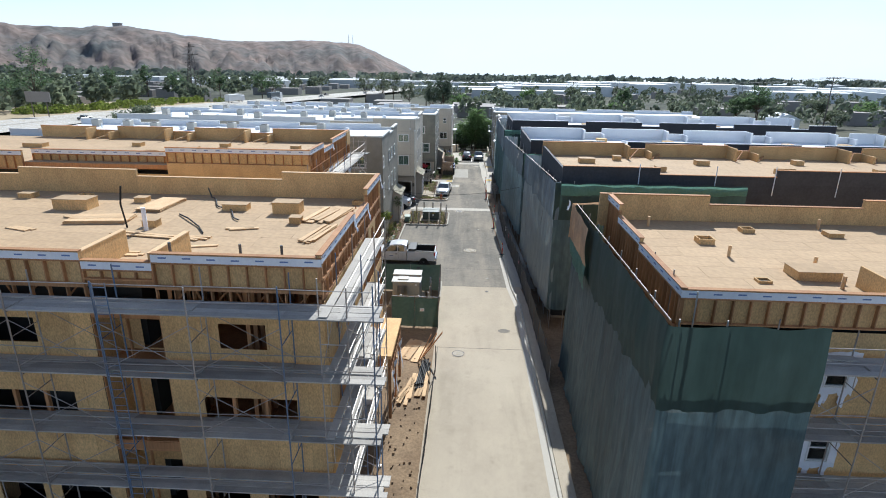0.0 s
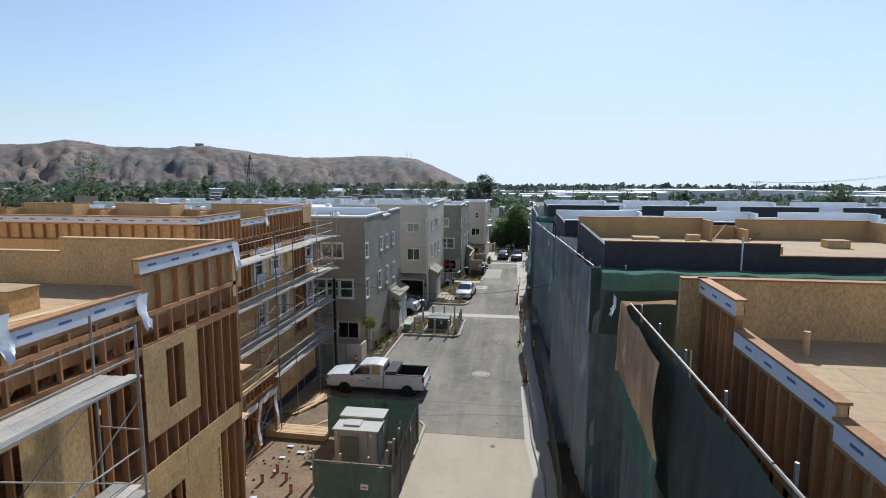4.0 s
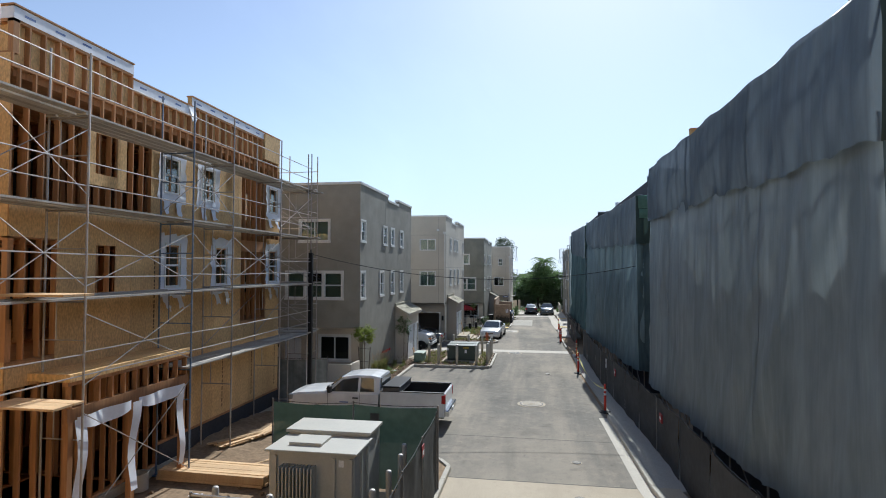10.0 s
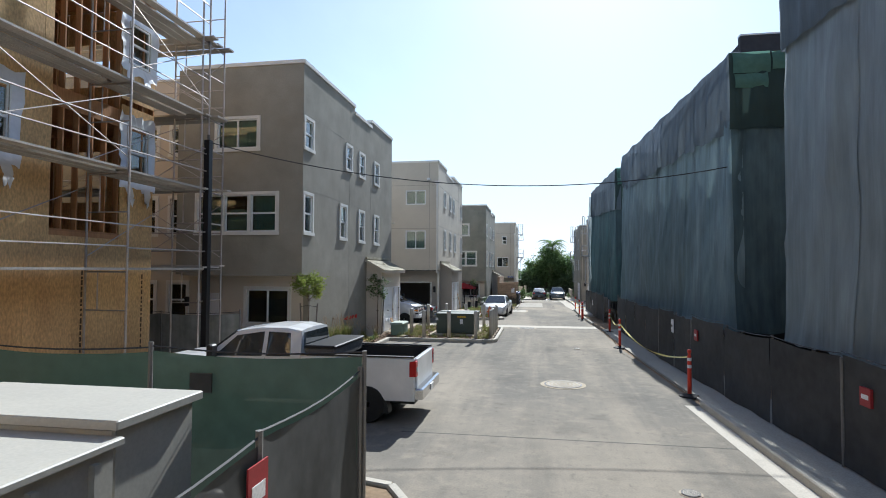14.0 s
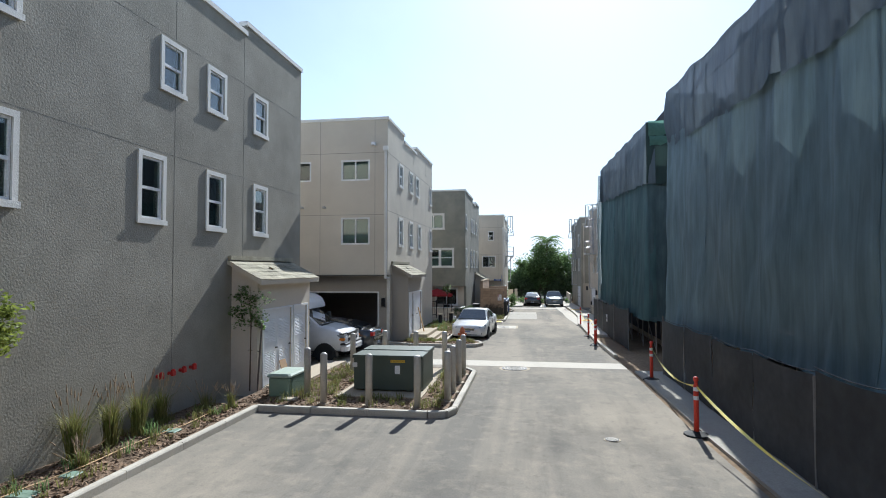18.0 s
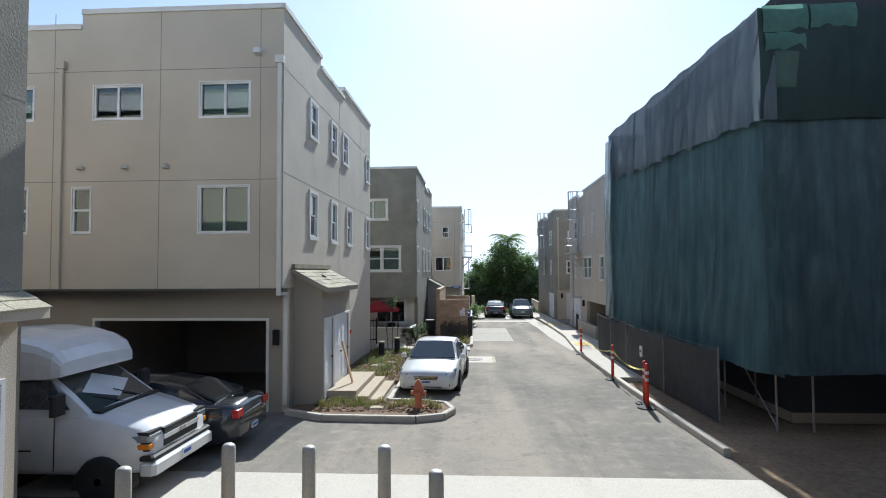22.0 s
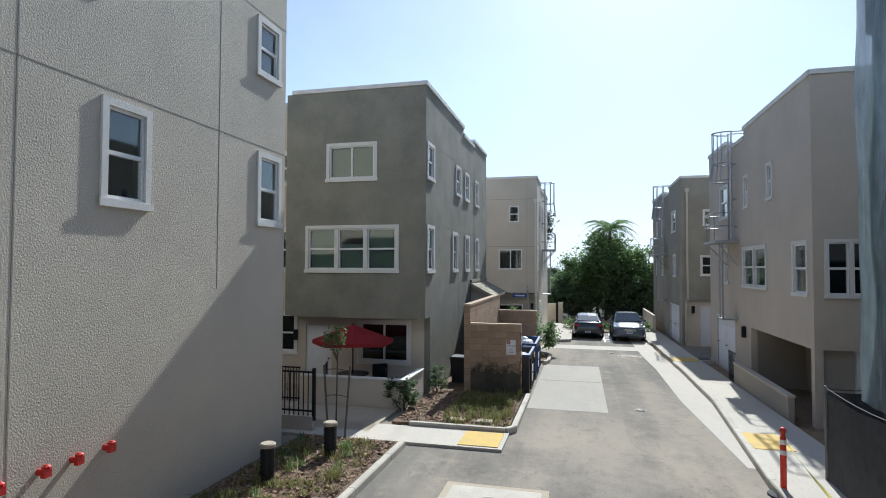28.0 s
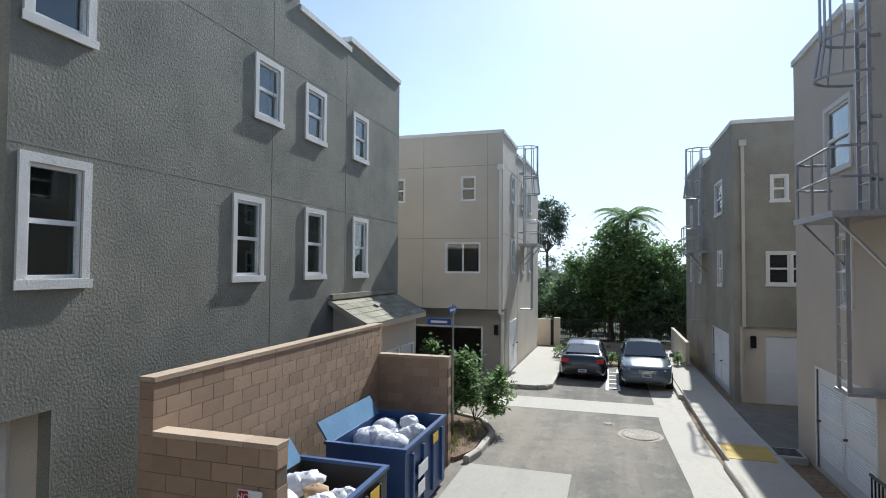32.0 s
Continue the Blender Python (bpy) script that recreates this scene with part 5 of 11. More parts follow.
def osb_parapet(house, axis, plane, out, u0, u1, z0, z1, strip=True, seed=0, cap=True, step=0.61):
    """A parapet of studs with boards on the roof side, a top plate and a white strip."""
    studs(house, axis, plane, out, u0, u1, z0, z1 - 0.3, step)
    rail(house, "parapet_board", axis, plane, out, u0, u1, z0, z1 - 0.02, 0.14, 0.015, "osb", "board on the roof side of the parapet")
    part("top_band", put(Mesh(), axis, plane, out, u0, u1, -0.155, 0.0, z1 - 0.30, z1 - 0.04), M["osb"], house)
    if cap:
        part("parapet_cap", put(Mesh(), axis, plane, out, u0 - 0.01, u1 + 0.01, -0.19, 0.03, z1 - 0.04, z1), M["stud"], house, "sloping timber cap")
    if strip:
        membrane(house, axis, plane, out, u0, u1, z1 - 0.32, z1 - 0.06, seed)


def timber_interior(house, x0, x1, y0, y1, floors, roof):
    """Floors and inner stud walls that show through the open frame."""
    for z in floors:
        part("floor_deck", Mesh().box(x0, y0, z - 0.3, x1, y1, z), M["stud"], house, "timber floor deck")
    tops = list(floors[1:]) + [roof]
    for z, t in zip(floors, tops):
        for k, x in enumerate((x1 - 2.6, x1 - 5.2)):
            studs(house, "x", x, 1, y0 + 0.3, y1 - 0.3, z, t - 0.3, 0.61)
        for y in (y0 + 3.4, y0 + 7.6):
            studs(house, "y", y, -1, x1 - 5.0, x1 - 0.3, z, t - 0.3, 0.61)
    # solid near-black block, room darkness painted rather than built
    part("inner_wall", Mesh().box(x0 + 1.0, y0 + 1.5, floors[0], x1 - 7.0, y1 - 1.0, roof - 0.4), M["dark"], house, "near-black block standing for unlit rooms deep inside the frame")


def porch(h, xe, xo, ya, yb, z):
    """A low timber porch with a boarded roof and white membrane round its openings."""
    part("porch_roof", Mesh().box(xe, ya, z, xo, yb, z + 0.17), M["osb"], h, "low timber porch roof")
    rail(h, "porch_beam", "x", xo - 0.05, 1, ya, yb, z - 0.9, z - 0.6, 0, 0.14)
    rail(h, "porch_plate", "x", xo - 0.05, 1, ya, yb, z - 0.09, z, 0, 0.14)
    for i in range(11):
        stick(h, "cripple_stud", "x", xo - 0.05, 1, ya + 0.1 + (yb - ya - 0.2) * i / 10, z - 0.6, z - 0.09, 0.04, 0.14)
    mid = (ya + yb) / 2 - 0.1
    for y in (ya + 0.1, mid, yb - 0.2):
        stick(h, "porch_post", "x", xo - 0.05, 1, y, 0.15, z - 0.9, 0.14, 0.14)
    for p, q in ((ya + 0.2, mid - 0.2), (mid + 0.1, yb - 0.3)):
        part("hanging_wrap", Mesh().grid(10, 3, lambda a, b, p=p, q=q: (xo + 0.02 + 0.05 * math.sin(9 * a), p + (q - p) * a, z - 0.8 - 0.22 * b - 0.5 * a * (1 - a) * b)), M["wrap"], h, "white membrane hanging round the porch opening", smooth=True)
    for y in (ya + 0.3, mid - 0.05, yb - 0.4):
        part("hanging_wrap", Mesh().grid(5, 8, lambda a, b, y=y: (xo + 0.04 + 0.07 * math.sin(6 * b + y), y - 0.16 + 0.32 * a * (1 - 0.3 * b), z - 0.85 - 2.2 * b)), M["wrap"], h, "white membrane strip beside the porch opening", smooth=True)


def timber_house_south():
    h = thing("timber_frame_house", (-12, 28.9, 0), "unfinished three-storey timber-framed house with board sheathing", "house", "houses under construction")
    xe, y0, y1, west = -4.4, 22.7, 35.07, -46
    f2, f3, roof = 4.15, 7.2, 10.5
    part("slab", Mesh().box(west, y0, -0.1, xe, y1, 0.15), M["concrete"], h)
    timber_interior(h, west, xe - 0.16, y0 + 0.2, y1, (0.15, f2, f3), roof)
    roof_deck(h, -46, xe - 0.16, y0 + 0.16, y1 - 0.16, roof)
    # street side
    for z0, z1 in ((0.15, f2 - 0.3), (f2, f3 - 0.3), (f3, 9.95)):
        studs(h, "x", xe, 1, y0, y1, z0, z1)
    rail(h, "rim_joist", "x", xe, 1, y0, y1, f3 - 0.3, f3, -0.0, 0.14)
    rail(h, "rim_joist", "x", xe, 1, y0, y1, f2 - 0.3, f2, -0.0, 0.14)
    rail(h, "roof_rim", "x", xe, 1, y0, y1, 9.95, 10.05, -0.0, 0.14)
    n = 24
    for i in range(n):
        y = y0 + 0.3 + (y1 - y0 - 0.6) * i / (n - 1)
        stick(h, "truss_web", "x", xe, 1, y, 10.05, 10.62, 0.04, 0.09)
    rail(h, "parapet_plate", "x", xe, 1, y0, y1, 10.62, 10.68)
    for i in range(9):
        y = 28.2 + 0.76 * i
        part("truss_diagonal", Mesh().tube((xe - 0.3, y, 9.9), (xe - 0.3, y + 0.7, 10.6), 0.04, 4), M["stud"], h)
        part("truss_diagonal", Mesh().tube((xe - 0.9, y + 0.75, 9.9), (xe - 0.9, y + 0.1, 10.6), 0.04, 4), M["stud"], h)
    for a, b, t in ((y0, 28.1, 11.6), (28.1, 31.25, 11.25), (31.25, y1, 11.88)):
        osb_parapet(h, "x", xe, 1, a, b, 10.68, t, seed=a)
        fringe(h, "x", xe, 1, b, t - 0.1, 0.35, 0.7, int(a))
    band = [(22.7, 34.9, 7.0, 7.55)]
    osb(h, "x", xe + 0.012, 1, y0, 29.6, f3 + 0.15, 9.95, [(24.2, 25.1, 8.2, 9.4), (27.4, 28.2, 8.2, 9.4)], seed=1)
    osb(h, "x", xe + 0.012, 1, 31.15, 33.1, 7.95, 10.0, [(31.9, 32.55, 8.4, 9.75)], 2.44, seed=2, print_marks=False)
    osb(h, "x", xe + 0.012, 1, 22.7, 34.9, 6.85, 7.3, (), 2.44, seed=3, print_marks=False)
    osb(h, "x", xe + 0.012, 1, y0, 33.9, f2 - 0.1, 6.85, [(24.2, 25.2, 5.0, 6.4), (28.0, 29.0, 5.0, 6.4), (31.4, 32.3, 4.9, 6.5)], seed=4)
    osb(h, "x", xe + 0.012, 1, y0, y1, 3.5, f2 - 0.1, (), 2.44, seed=5, print_marks=False)
    osb(h, "x", xe + 0.012, 1, y0, 33.0, 0.2, 3.5, [(25, 27.4, 0.2, 2.6), (30, 31, 1.0, 2.4)], seed=6)
    porch(h, xe + 0.03, -3.25, 30.2, 34.5, 3.6)
    # south side
    wins = []
    for k in range(4):
        o = -8.0 * k
        wins += [(-8.04 + o, -6.43 + o, 8.12, 9.05), (-8.85 + o, -5.55 + o, 4.92, 6.18), (-9.3 + o, -7.6 + o, 1.0, 2.3), (-6.9 + o, -5.0 + o, 1.0, 2.3)]
    for z0, z1 in ((0.15, f2), (f2, f3), (f3, 9.5)):
        for k in range(4):
            o = -8.0 * k
            osb(h, "y", y0 - 0.012, -1, -10.0 + o, xe + o if k == 0 else -12.4 + o + 8.0, z0, z1, wins, seed=int(z0 * 3) + k)
            osb(h, "y", y0 + 1.4, -1, -12.4 + o, -10.0 + o, z0, z1 - 0.3, [(-11.6 + o, -10.7 + o, z0 + 0.05, z0 + 2.1)], 1.22, seed=40 + k, print_marks=False)
            studs(h, "y", y0 + 0.02, -1, -12.4 + o, -10.0 + o, z0, z1 - 0.3, 1.0)
            rail(h, "balcony_rim", "y", y0, -1, -12.4 + o, -10.0 + o, z1 - 0.3, z1)
            for x in (-10.0 + o, -12.4 + o):
                part("balcony_cheek", Mesh().box(x - 0.012, y0 + 0.15, z0, x + 0.012, y0 + 1.38, z1 - 0.3), M["osb"], h)
    for k in range(4):
        o = -8.0 * k
        xl, xr = -10.0 + o, xe if k == 0 else -12.4 + o + 8.0
        for w in (-7.8, -6.65):
            stick(h, "window_post", "y", y0, -1, w + o, 4.92, 6.18, 0.12, 0.14)
        osb_parapet(h, "y", y0, -1, xl, xr, 10.3, 11.5, seed=k, step=0.61)
        osb_parapet(h, "y", y0, -1, -12.38 + o, -10.02 + o, 10.5, 11.2, seed=k + 9, step=0.61)
        studs(h, "y", y0, -1, xl, xr, 9.5, 10.3, 0.6)
        for i in range(4):
            u = xl + (xr - xl) * (i + 0.5) / 4
            part("truss_web", Mesh().tube((u - 0.35, y0 + 0.4, 9.55), (u + 0.35, y0 + 0.4, 10.3), 0.035, 4).tube((u + 0.35, y0 + 0.4, 10.3), (u + 0.7, y0 + 0.4, 9.55), 0.035, 4), M["stud"], h)
        for x in (-10.1 + o, -12.5 + o):
            part("cheek_board", Mesh().box(x - 0.08, y0 + 0.16, 10.5, x + 0.08, 25.4, 11.4), M["osb"], h)
            part("cheek_cap", Mesh().box(x - 0.1, y0 + 0.16, 11.4, x + 0.1, 25.42, 11.44), M["lumber_new"], h)
    # north parapet, in steps, seen from the roof side
    for a, b, t in ((-9.6, xe, 11.85), (-17.5, -9.6, 11.45), (-24.0, -17.5, 11.8), (-32, -24, 11.45), (-40, -32, 11.8)):
        part("north_parapet", Mesh().box(a, y1 - 0.16, 10.3, b, y1, t - 0.04), M["osb"], h)
        part("parapet_cap", Mesh().box(a, y1 - 0.2, t - 0.04, b, y1 + 0.04, t), M["lumber_new"], h)
    osb(h, "y", y1 + 0.012, 1, -30, xe, 0.2, 10.3, [(-9, -7.6, 8.0, 9.4), (-9, -7.6, 5, 6.4), (-14, -12.6, 8.0, 9.4)], 2.44, seed=8)
    # roof openings, stacks and stacks of boards
    for x, y, w, d, hh in ((-26.5, 32.4, .7, .7, .25), (-22.9, 33.2, .7, .6, .25), (-19.9, 33.4, .6, .5, .2), (-16.6, 32.9, .6, .5, .25), (-13.8, 28.7, .6, .5, .3), (-7.7, 29.8, .5, .5, .3), (-5.6, 33.5, .7, .5, .2)):
        roof_curb(h, x, y, roof, w, d, hh)
    part("vent_stack", Mesh().tube((-13.4, 28.3, roof), (-13.4, 28.3, roof + 1.0), 0.09, 8), M["wrap"], h)
    for x, y, w, d, hh, t in ((-19.6, 31.2, 1.7, .9, .5, 0), (-11.6, 31.8, 1.2, .6, .3, 0), (-9.0, 31.4, 1.3, .8, .55, 0)):
        b = part("roof_hatch", Mesh().bevel(x, y, roof, x + w, y + d, roof + hh, 0.02), M["osb"], h, "boarded curb box on the roof")
        part("hatch_cover", Mesh().box(x - 0.03, y - 0.03, roof + hh, x + w + 0.03, y + d + 0.03, roof + hh + 0.02), M["ply_roof"], b)
    for x in (-7.3, -9.7, -19.4, -5.9):
        part("pipe_stub", Mesh().tube((x, 23.4, roof), (x, 23.4, roof + 1.15), 0.05, 6), M["iron"], h)
    return h


timber_house_south()


def lumber(name, at, turn, n, layers, length, w=0.24, t=0.045, label="stack of pale new boards", spread=0.0, seed=0):
    rnd = random.Random(seed)
    th = thing(name, at, label, "lumber", "loose timber", turn)
    me = shared("board", Mesh().box(-length / 2, -w / 2, 0, length / 2, w / 2, t), M["lumber_new"])
    for k in range(layers):
        for i in range(n):
            ob = new("board", me)
            ob.parent = th
            ob.location = (rnd.uniform(-spread, spread) * 2, (i - (n - 1) / 2) * (w + 0.01) + rnd.uniform(-spread, spread), k * (t + 0.003))
            ob.rotation_euler = (0, 0, rnd.uniform(-spread, spread) * 0.6)
            ORIGIN[ob.name] = tuple(at)
    return th


lumber("board_stack", (-16.2, 29.6, 10.5), 8, 3, 3, 2.6, 0.4, 0.05, "stack of pale boards on the timber roof", 0.02, 1)
lumber("board_stack", (-6.0, 28.4, 10.5), 80, 5, 2, 2.4, 0.14, 0.045, "loose pale studs on the timber roof", 0.08, 2)
lumber("board_stack", (-13.6, 25.2, 10.5), 3, 3, 1, 3.6, 0.14, 0.045, "loose boards near the roof edge", 0.12, 3)
lumber("board_stack", (-10.2, 26.4, 10.5), 15, 1, 1, 1.5, 0.2, 0.045, "single loose board on the timber roof", 0.05, 4)
lumber("board_stack", (-18.8, 28.0, 10.5), -20, 2, 1, 1.2, 0.2, 0.045, "two loose boards on the timber roof", 0.1, 5)
hose = thing("roof_hose", (-10.5, 29.2, 10.5), "black hose lying across the timber roof", "hose")
part("hose_run", Mesh().path([(-13.2, 30.8, 10.55), (-12.4, 30.0, 10.6), (-11.4, 28.9, 10.56), (-10.8, 28.0, 10.55)], 0.035, 6), M["rubber"], hose)
part("hose_riser", Mesh().path([(-14.4, 28.6, 10.5), (-14.4, 28.4, 11.6), (-14.2, 28.3, 12.4)], 0.04, 6), M["rubber"], hose)


def timber_house_north():
    h = thing("timber_frame_house", (-16, 49, 0), "timber-framed house with flashed windows behind scaffolding", "house", "houses under construction")
    xe, y0, y1, west = -10.2, 42.65, 55.4, -48
    f2, f3, roof = 4.0, 7.1, 10.6
    part("slab", Mesh().box(west, y0, -0.1, xe + 0.1, y1, 0.2), M["concrete"], h)
    timber_interior(h, west, xe - 0.16, y0 + 0.2, y1, (0.2, f2, f3), roof)
    roof_deck(h, -44, xe - 0.16, y0 + 0.16, y1 - 0.16, roof)
    for z0, z1 in ((0.2, f2 - 0.3), (f2, f3 - 0.3), (f3, 9.75)):
        studs(h, "x", xe, 1, y0, y1, z0, z1)
    rail(h, "rim_joist", "x", xe, 1, y0, y1, f3 - 0.3, f3, -0.0, 0.14)
    rail(h, "rim_joist", "x", xe, 1, y0, y1, f2 - 0.3, f2, -0.0, 0.14)
    for i in range(32):
        y = y0 + 0.2 + (y1 - y0 - 0.4) * i / 31
        stick(h, "truss_web", "x", xe, 1, y, 9.75, 10.45, 0.04, 0.09)
    rail(h, "parapet_plate", "x", xe, 1, y0, y1, 9.75, 9.83, -0.01)
    for a, b, t in ((y0, 46.3, 11.83), (46.3, 49.0, 11.42), (49.0, y1, 11.75)):
        osb_parapet(h, "x", xe, 1, a, b, 10.45, t, seed=a, step=0.41)
    fringe(h, "x", xe, 1, 49.0, 11.4, 0.4, 0.5, 5)
    w = [wrapped_window(h, "x", xe + 0.012, 1, u, u + 0.78, z, z + hh, i) for i, (u, z, hh) in enumerate(
        ((47.65, 8.35, 1.15), (49.6, 8.35, 1.15), (54.4, 8.4, 1.1), (47.75, 5.45, 1.4), (50.45, 5.45, 1.4), (54.4, 5.45, 1.4)))]
    dark_holes = [(45.0, 45.76, 8.5, 9.55), (45.07, 45.75, 5.27, 6.65)]
    osb(h, "x", xe + 0.012, 1, 44.75, 46.1, 8.2, 9.75, dark_holes, 2.44, seed=21, print_marks=False)
    osb(h, "x", xe + 0.012, 1, 47.1, 52.2, 7.45, 9.75, w + dark_holes, seed=22)
    osb(h, "x", xe + 0.012, 1, 54.2, y1, 7.45, 9.75, w, seed=23)
    osb(h, "x", xe + 0.012, 1, y0, 52.2, 6.75, 7.45, (), 2.44, seed=24, print_marks=False)
    osb(h, "x", xe + 0.012, 1, 43.9, 52.2, f2 - 0.1, 6.75, w + dark_holes, seed=25)
    osb(h, "x", xe + 0.012, 1, 54.2, y1, f2 - 0.1, 7.3, w, seed=26)
    osb(h, "x", xe + 0.012, 1, y0, y1, 3.45, f2 - 0.1, (), 2.44, seed=27, print_marks=False)
    osb(h, "x", xe + 0.012, 1, 49.2, y1, 0.86, 3.45, (), seed=28)
    # black band: foundation wrap together with painted-in shade at the ground
    part("stem_wall", Mesh().box(xe - 0.02, 47.6, -0.1, xe + 0.06, y1, 0.78), M["felt"], h, "dark foundation wrap under the sheathing, ground shade included in its black")
    rail(h, "sill_plate", "x", xe + 0.02, 1, 47.6, y1, 0.78, 0.86, 0.0, 0.14)
    # south side
    holes = [(-12.7, -11.15, 8.4, 9.6), (-16.5, -14.5, 8.4, 9.6), (-20.5, -18.5, 8.4, 9.6), (-12.9, -10.9, 0.2, 2.9), (-17, -15, 0.2, 2.9)]
    osb(h, "y", y0 - 0.012, -1, -30, xe, 7.1, 10.0, holes, seed=37)
    osb(h, "y", y0 - 0.012, -1, -30, xe, 6.75, 7.1, (), 2.44, seed=38, print_marks=False)
    osb(h, "y", y0 - 0.012, -1, -30, xe, 3.45, 4.05, (), 2.44, seed=39, print_marks=False)
    osb(h, "y", y0 - 0.012, -1, -30, xe, 0.2, 3.0, holes, seed=36)
    studs(h, "y", y0, -1, -24, xe, 4.05, 4.95, 0.41)
    studs(h, "y", y0, -1, -24, xe, 6.45, 6.75, 0.41)
    for x in (-10.3, -10.75, -11.1, -12.7, -13.1, -14.5, -16.5, -17.0):
        stick(h, "jack_stud", "y", y0, -1, x, 4.95, 6.45, 0.09, 0.14)
    for a, b in ((-12.7, -11.05), (-16.5, -14.5)):
        rail(h, "window_header", "y", y0, -1, a, b, 6.2, 6.45, -0.02, 0.12, "lumber_new", "pale header board over the opening")
        rail(h, "window_sill", "y", y0, -1, a, b, 4.95, 5.05, -0.02, 0.12, "lumber_new")
    rail(h, "door_header", "y", y0, -1, -24, -10.9, 3.0, 3.3, -0.03, 0.14, "lumber_new", "pale beam over the ground floor openings")
    osb(h, "y", y0 - 0.014, -1, -20, xe, 10.0, 10.75, (), 2.44, seed=35, print_marks=False)
    osb_parapet(h, "y", y0, -1, -20, xe, 10.75, 11.83, seed=3, step=0.61)
    osb_parapet(h, "y", y0 + 0.9, -1, -30, -20.02, 10.1, 11.4, seed=4, step=0.61)
    osb_parapet(h, "y", y0, -1, -44, -30.02, 10.1, 11.4, seed=4, step=0.61)
    for a, b, t in ((-17, xe, 11.7), (-19, -17, 11.3), (-24, -19, 11.65), (-26, -24, 11.3), (-31, -26, 11.65), (-33, -31, 11.3), (-38, -33, 11.6)):
        part("north_parapet", Mesh().box(a, y1 - 0.16, 10.3, b, y1, t - 0.04), M["osb"], h)
        part("parapet_cap", Mesh().box(a, y1 - 0.2, t - 0.04, b, y1 + 0.04, t), M["stud"], h)
        part("parapet_return", Mesh().box(b - 0.08, y1 - 1.5, roof, b + 0.08, y1 - 0.16, t - 0.05), M["osb"], h)
        part("brace", Mesh().tube((b - 1.4, y1 - 1.3, roof + 0.05), (b - 0.5, y1 - 0.3, t - 0.3), 0.05, 4), M["lumber_new"], h)
    osb(h, "y", y1 + 0.012, 1, -30, xe, 0.2, 10.3, [(-13, -11.6, 5, 6.4), (-13, -11.6, 8.2, 9.4)], 2.44, seed=40)
    for x, y, ww, d in ((-35, 49, 1.6, .8), (-30, 46, .7, .7), (-27, 50.5, .7, .7), (-24, 46.5, 1.0, .7), (-20, 51, .7, .7), (-16.5, 46.6, 1.1, .7), (-14, 50.5, .7, .7), (-22.5, 48.8, 1.6, .8)):
        roof_curb(h, x, y, roof, ww, d, 0.3)
    porch(h, xe, -9.1, 43.2, 47.5, 3.55)
    return h


timber_house_north()


